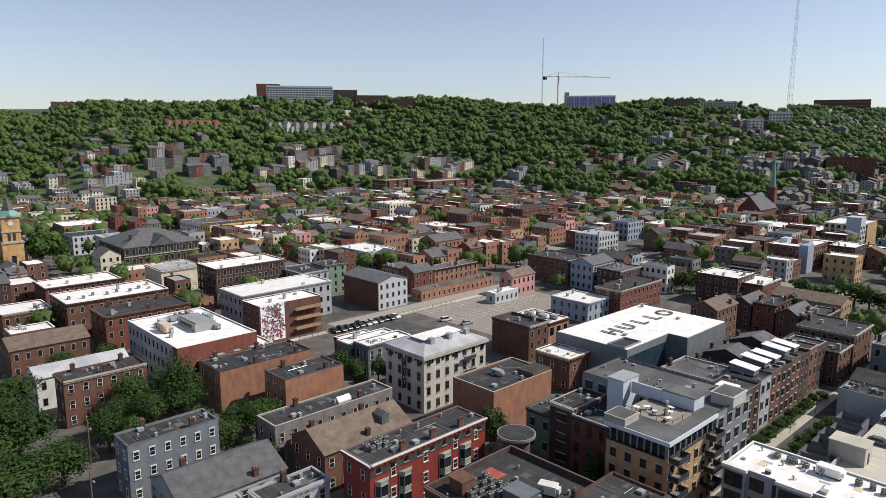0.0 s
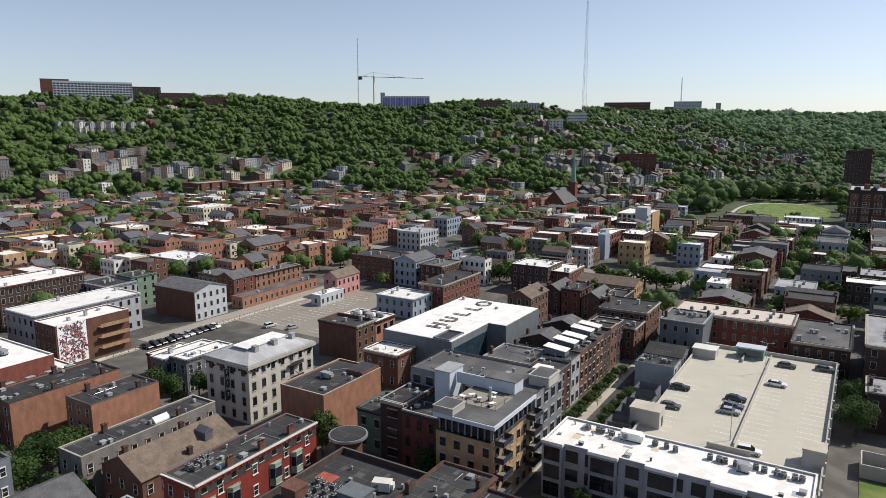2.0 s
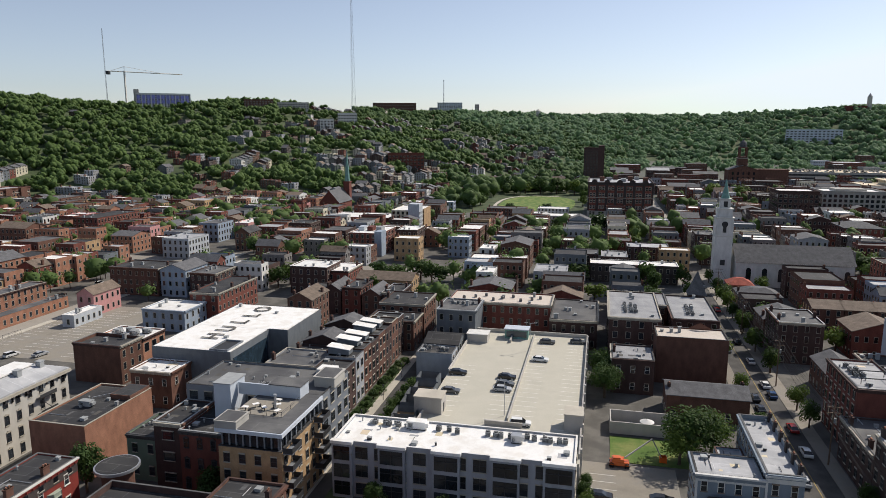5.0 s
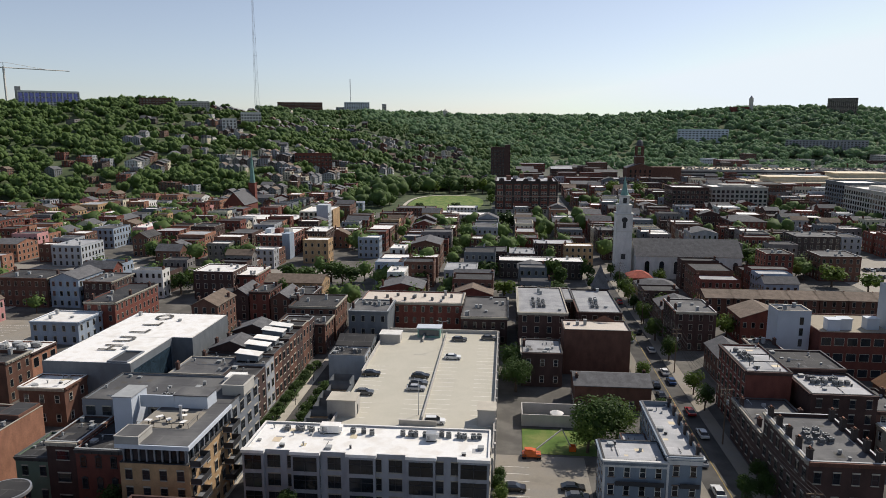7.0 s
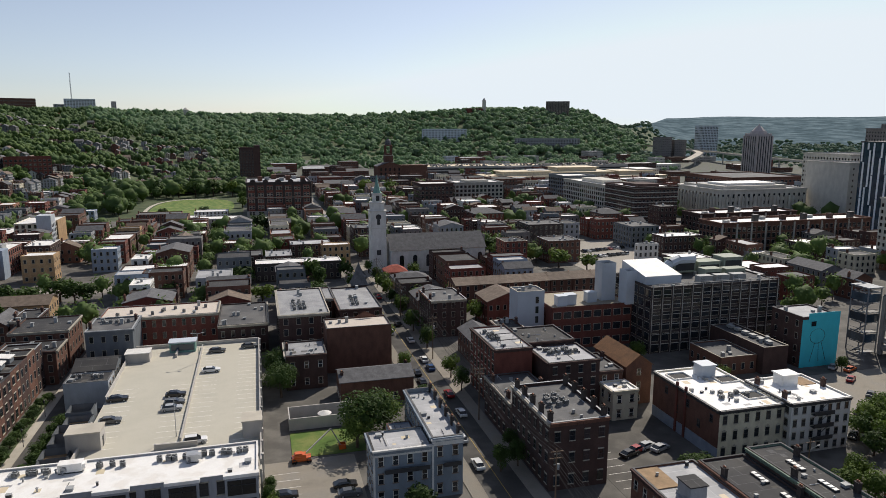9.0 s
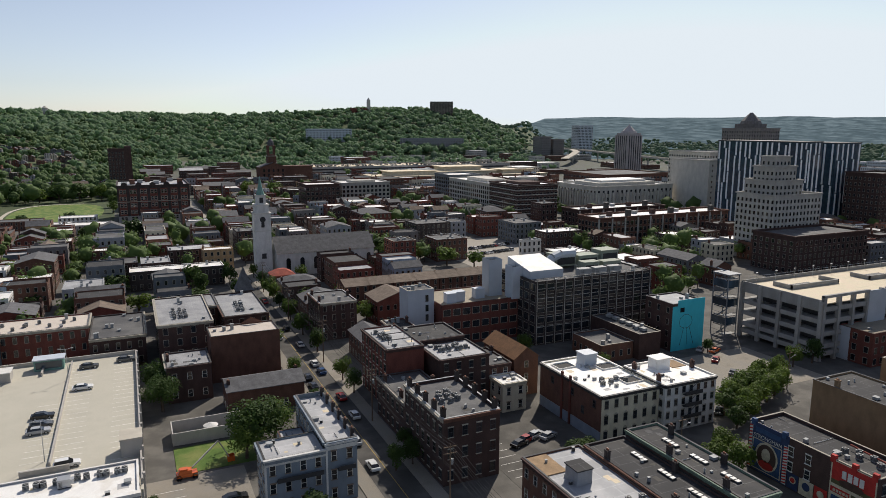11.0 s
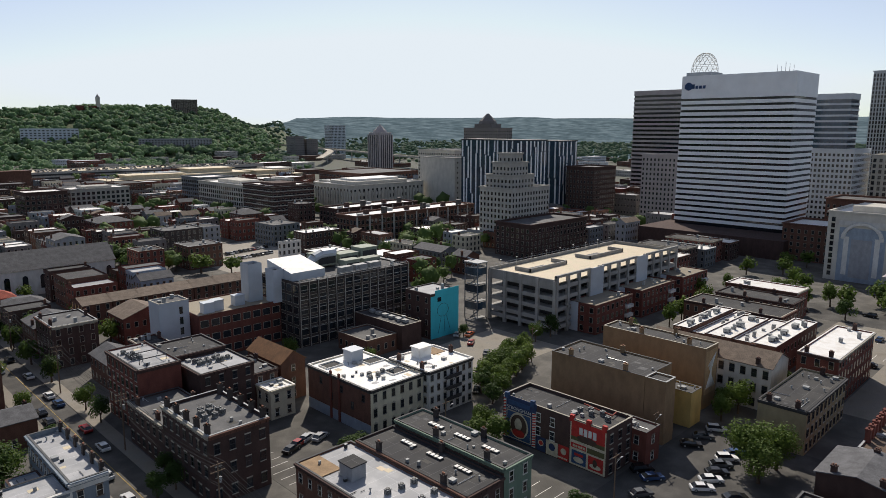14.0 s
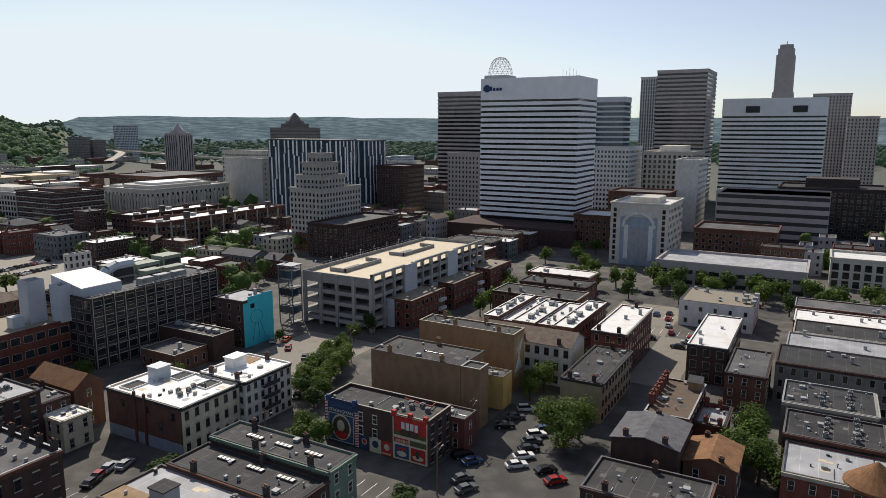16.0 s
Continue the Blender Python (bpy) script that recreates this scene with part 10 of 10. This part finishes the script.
for i in range(15):
    tree(-53.3 + (i % 3) * 0.4, 128 + i * 3.7, 0, 1.35 + 0.3 * (i % 3), 2.5 + 0.5 * (i % 2), "leaves", i % 4, True, "rounded shrub in a bed before town houses")
for i in range(8):
    tree(-45.2 + 0.8 * (i % 2), 128 + i * 4.6, 0, 2.0 + 0.4 * (i % 2), 4.6, "leaves", i % 4, True, "shrubby tree beside the lane")
near_trees((-360, 80, 7.5, 19), (-366, 88, 7, 18), (-373, 82, 7.5, 20), (-356, 88, 5, 13), (-352, 206, 6, 12), (-362, 206, 6, 11), (-352, 212, 6, 11), (-85, 282, 6, 9), (-76, 288, 6, 10), (-95, 286, 5, 9), (-66, 284, 5, 9))
near_trees((-104, 280, 5, 9), (-165, 330, 6, 10), (-150, 335, 6, 10), (-176, 326, 5, 9), (-100, 380, 7, 11), (9, 262, 6, 8), (20, 264, 6, 8), (0, 266, 5, 8), (-8, 300, 6, 9))
near_trees((68, 301, 3.4, 6.5), (84, 301, 3.6, 7), (97, 301, 3.4, 6.5), (120, 345, 6, 10), (128, 350, 6, 11), (124, 318, 5, 8), (-14, 440, 7, 12), (0, 452, 8, 13), (-26, 446, 6, 11))
near_trees((-101, 590, 7, 12), (-106, 640, 8, 15), (-58, 702, 9, 19), (-42, 706, 10, 20), (-24, 702, 8, 17), (-12, 640, 6, 12), (-13, 600, 5, 10), (-74, 706, 8, 14), (-92, 712, 9, 17))
near_trees((-40, 550, 5, 8), (-70, 552, 5, 8), (104, 678, 9, 18), (126, 672, 9, 17), (110, 560, 7, 11), (140, 300, 6, 10), (150, 290, 5, 9))

near_trees((147.5, 9.5, 4.4, 11), (142, 8.5, 4.2, 10), (136.5, 12.5, 4.0, 9), (-146, 100, 3.2, 9.5), (-138, 99, 3.4, 9), (178, 56, 3, 8), (-60, 95, 2.6, 8), (-64, 97, 2.4, 7))

near_trees((-0.2, 121.5, 1.5, 4), (-0.3, 117.5, 1.6, 4.5), (-0.2, 113.5, 1.6, 4.5), (-0.2, 109.5, 1.5, 4), (-0.2, 105.5, 1.6, 4), (128, 113.5, 3.6, 7.5), (133, 115.5, 3.8, 7.5), (138.5, 117.5, 3.6, 7), (143.5, 119.5, 3.4, 7), (124, 110.5, 3.4, 7), (148.5, 121.5, 3.2, 7), (176, 127, 3, 8.5))

# ---- cars in the streets and lots ----
g = random.Random(9)
COL = ["car_black", "car_black", "car_white", "car_silver", "car_grey", "car_grey", "car_red", "car_blue", "car_white_suv", "car_black_suv"]
for x, y, r in ((115, 58, -35), (116.5, 61, -35), (108, 56.5, -30), (105, 54, -30), (118, 49.4, -47), (122.2, 49.6, -47), (125.8, 50, -47), (129.4, 50.8, -47), (132.9, 51, -47), (136.3, 50.6, -47), (139.5, 50.4, -47), (133.8, 59.1, -55),
                (139.4, 59, -55), (145, 58.4, -55), (144.2, 52.5, -47), (119, 43.6, -40), (116, 40.5, -40)):
    car(x, y, 0.05, r, g.choice(COL))
for x, y in ((44.6, 185), (44.8, 178), (44.6, 158), (44.2, 146), (40.2, 121), (40.4, 133), (40, 168), (40.2, 175), (44.8, 204), (40.2, 214), (44.6, 223), (40.2, 246), (44.7, 262), (40.2, 285), (44.6, 300)):
    car(x, y, 0.05, 90, g.choice(COL))
for x, y in ((77.3, 119.4), (79.6, 117.8), (74.6, 118.5), (72, 117.2), (66, 126)):
    car(x, y, 0.05, 20, g.choice(COL))
car(158, 146.2, 0.05, 20, "car_orange", "orange-red car at the street corner")
for x, y in ((155, 149), (152, 140), (148, 130), (136, 122), (124, 112)):
    car(x, y, 0.05, 35, g.choice(COL))
for x, y, r in ((234.5, 43.4, 10), (217.1, 46, 100), (226.4, 40.9, 10), (249.8, 46, 0), (243, 45, 0), (247, 50, 0), (238, 58, 0), (212, 36, 95), (218, 34, 95), (224, 33, 95)):
    car(x, y, 0.05, r, g.choice(COL))
for i in range(11):
    car(-183.5 + (i % 2) * 0.4, 124 + i * 2.6, 0.05, 0, g.choice(COL))
for i in range(9):
    car(-198 + i * 0.5, 156 + (i % 3) * 2.7, 0.05, 0, g.choice(COL)) if free(-200 + i, -195 + i, 150, 153) else None
for i in range(6):
    car(-152, 124 + i * 3.0, 0.05, 0, g.choice(COL))
for x, y in ((-168, 160.6), (-160, 163), (-150, 216), (-145, 214), (-142, 211)):
    car(x, y, 0.06, 80, g.choice(COL))
for i in range(20):
    car(164 + (i % 10) * 2.9 + (i // 10) * 7, 318 + (i // 10) * 17 + (i % 10) * 0.6, 0.05, 90, g.choice(COL))
for i in range(10):
    car(-203 - (i % 2) * 6, 215 + i * 11, 0.05, 90, g.choice(COL))
for i in range(8):
    car(268 + (i % 2) * 9, -40 + i * 20, 0.05, 90, g.choice(COL))

# ---- street lamps, poles and overhead wires ----
for i in range(6):
    lp = thing("street_lamp", -50.4, 122 + i * 16, 0.15, "dark cast post lamp on the pavement", "street lamp", "post lamps along the lane")
    part("post", Shape().beam((0, 0, 0), (0, 0, 3.4), 0.07, 6), "trim_dark", lp)
    part("lantern", Shape().tube(0, 0, 3.4, 3.9, 0.12, 0.22, 8).tube(0, 0, 3.9, 4.1, 0.24, 0.05, 8), "trim_dark", lp)
POLES = [(47.2, 62), (47.4, 100), (47.3, 142), (47.5, 186), (47.4, 232), (47.2, 280)]
for x, y in POLES:
    up = thing("utility_pole", x, y, 0, "weathered timber utility pole with crossarms", "utility pole", "poles along the street")
    part("pole", Shape().beam((0, 0, 0), (0, 0, 13), 0.17, 7, r1=0.11), "wood_pole", up)
    for z in (12.4, 11.2):
        part("crossarm", Shape().box(-1.3, 1.3, -0.07, 0.07, z, z + 0.14, 0, True), "wood_pole", up)
    part("transformer", Shape().tube(0.35, 0, 9.2, 10.2, 0.24, n=10), "unit_grey", up)
for dx, z in ((-1.2, 12.6), (-0.4, 12.6), (0.4, 12.6), (1.2, 12.6), (-0.9, 11.4), (0.9, 11.4), (0, 9.0), (0.2, 8.4)):
    cb = thing("overhead_wire", 0, 0, 0, "black overhead wire slung between street poles", "cable", "overhead wires")
    for a, b in zip(POLES, POLES[1:]):
        s = Shape()
        q = [(a[0] + dx + (b[0] - a[0]) * k / 8, a[1] + (b[1] - a[1]) * k / 8, z - 1.6 * (1 - (k / 4 - 1) ** 2)) for k in range(9)]
        for m in range(8):
            s.beam(q[m], q[m + 1], 0.03, 3)
        part("span", s, "rubber", cb)
for x, y in ((-140, 36), (-118, 30), (101, 58), (123, 62), (96.5, 96), (152, 116)):
    up = thing("utility_pole", x, y, 0, "timber pole with a crossarm and lamp", "utility pole")
    part("pole", Shape().beam((0, 0, 0), (0, 0, 10.5), 0.15, 7, r1=0.1), "wood_pole", up)
    part("crossarm", Shape().box(-1.1, 1.1, -0.06, 0.06, 9.8, 9.93, 0, True), "wood_pole", up)
    part("lamp_arm", Shape().beam((0, 0, 8.4), (1.8, 0, 9), 0.04, 5).box(1.6, 2.3, -0.12, 0.12, 8.95, 9.08), "unit_grey", up)

near_trees((-166, 22, 8, 13), (-150, 26, 8, 13), (-141, 17, 8, 12), (-130, 20, 8, 11), (-122, 12, 7, 10), (-136, 30, 6, 10), (-158, 50, 5.5, 12), (-147, 50, 5, 11), (-151, 44, 5, 10))
near_trees((-128, 66, 4.6, 10), (-126, 58, 4.6, 9), (-131, 70, 4.2, 9), (-110, 30, 5, 8), (-104, 26, 5, 8), (-176, 30, 7, 12), (-172, 18, 7, 12), (-196, 45, 5, 9), (-199, 58, 4, 8))
near_trees((297, 62, 4.5, 10), (296, 52, 4.5, 10), (297, 42, 4.2, 9), (295, 32, 4.5, 10), (296, 22, 4.5, 10), (294, 12, 4, 9), (296, 2, 4.5, 10), (294, -8, 4.2, 9), (296, -18, 4.5, 10))
near_trees((288, 57, 4.2, 9), (286, 37, 4.2, 9), (287, 17, 4.5, 10), (286, -4, 4.2, 9), (285, 70, 4.2, 9), (275, 82, 4, 9), (284, 92, 4, 9), (300, 90, 4, 9), (310, 96, 4, 9))
near_trees((262, 118, 4, 9), (268, 124, 4, 9), (262, 130, 4, 9), (268, 138, 4, 9), (263, 146, 4, 9), (330, 108, 4, 9), (345, 112, 4, 9), (356, 106, 4, 9), (318, 120, 4, 9))
for i in range(14):
    tree(36.6 if i % 2 else 48.3, 196 + i * 9.5, 0, 2.4 + (i % 3) * 0.5, 7 + i % 3, "leaves_bright" if i % 4 == 0 else "leaves", i % 4, False, "street tree beside the street with wires")

# ---- woods, kept off the houses and the ground just before them ----
BUILT = set()
for a, b, c, d in TAKEN:
    r = math.hypot(a, c)
    if r > 380:
        ux, uy = -a / r, -c / r
        for k in (0, 8):
            for i in range(int((a - 3 + ux * k) // 8), int((b + 3 + ux * k) // 8) + 1):
                for j in range(int((c - 3 + uy * k) // 8), int((d + 3 + uy * k) // 8) + 1):
                    BUILT.add((i, j))
woods("hillside_woods", "dense green broadleaf woods on a steep hillside", (10, 86), 640, 1190, 3700, 6.6, "leaves_far", 11, 11, 1.0, 0.0, 5)
woods("foothill_trees", "green street and garden trees among houses at the hill's foot", (8, 86), 430, 800, 1300, 5.4, "leaves_far", 12, 12, 0.8, 0.0)
# From here outward the woods wear leaf colours lightened for haze.
woods("east_slope_woods", "green woods and gardens on the slope beside the valley", (-2, 20), 760, 1780, 1500, 7.0, "leaves_slope_hazed", 13, 9, 1.3, 0.15)
woods("far_hill_woods", "woods over a hill behind the valley", (-33, 12), 1440, 2060, 3300, 10.5, "leaves_hazed", 14, 5, 1.8, 0.0, 4, tall=0.85, lobes=3)
woods("valley_trees", "trees between the railway yards and the hill", (-34, 8), 1080, 1500, 600, 7, "leaves_hazed", 15, 8, 1.6, 0.2, lobes=3)
woods("valley_woods", "trees in the broad valley far off", (-100, -20), 1300, 2950, 5200, 11, "leaves_valley_hazed", 17, 2, 2.2, 0.12, tall=0.7, lobes=1)
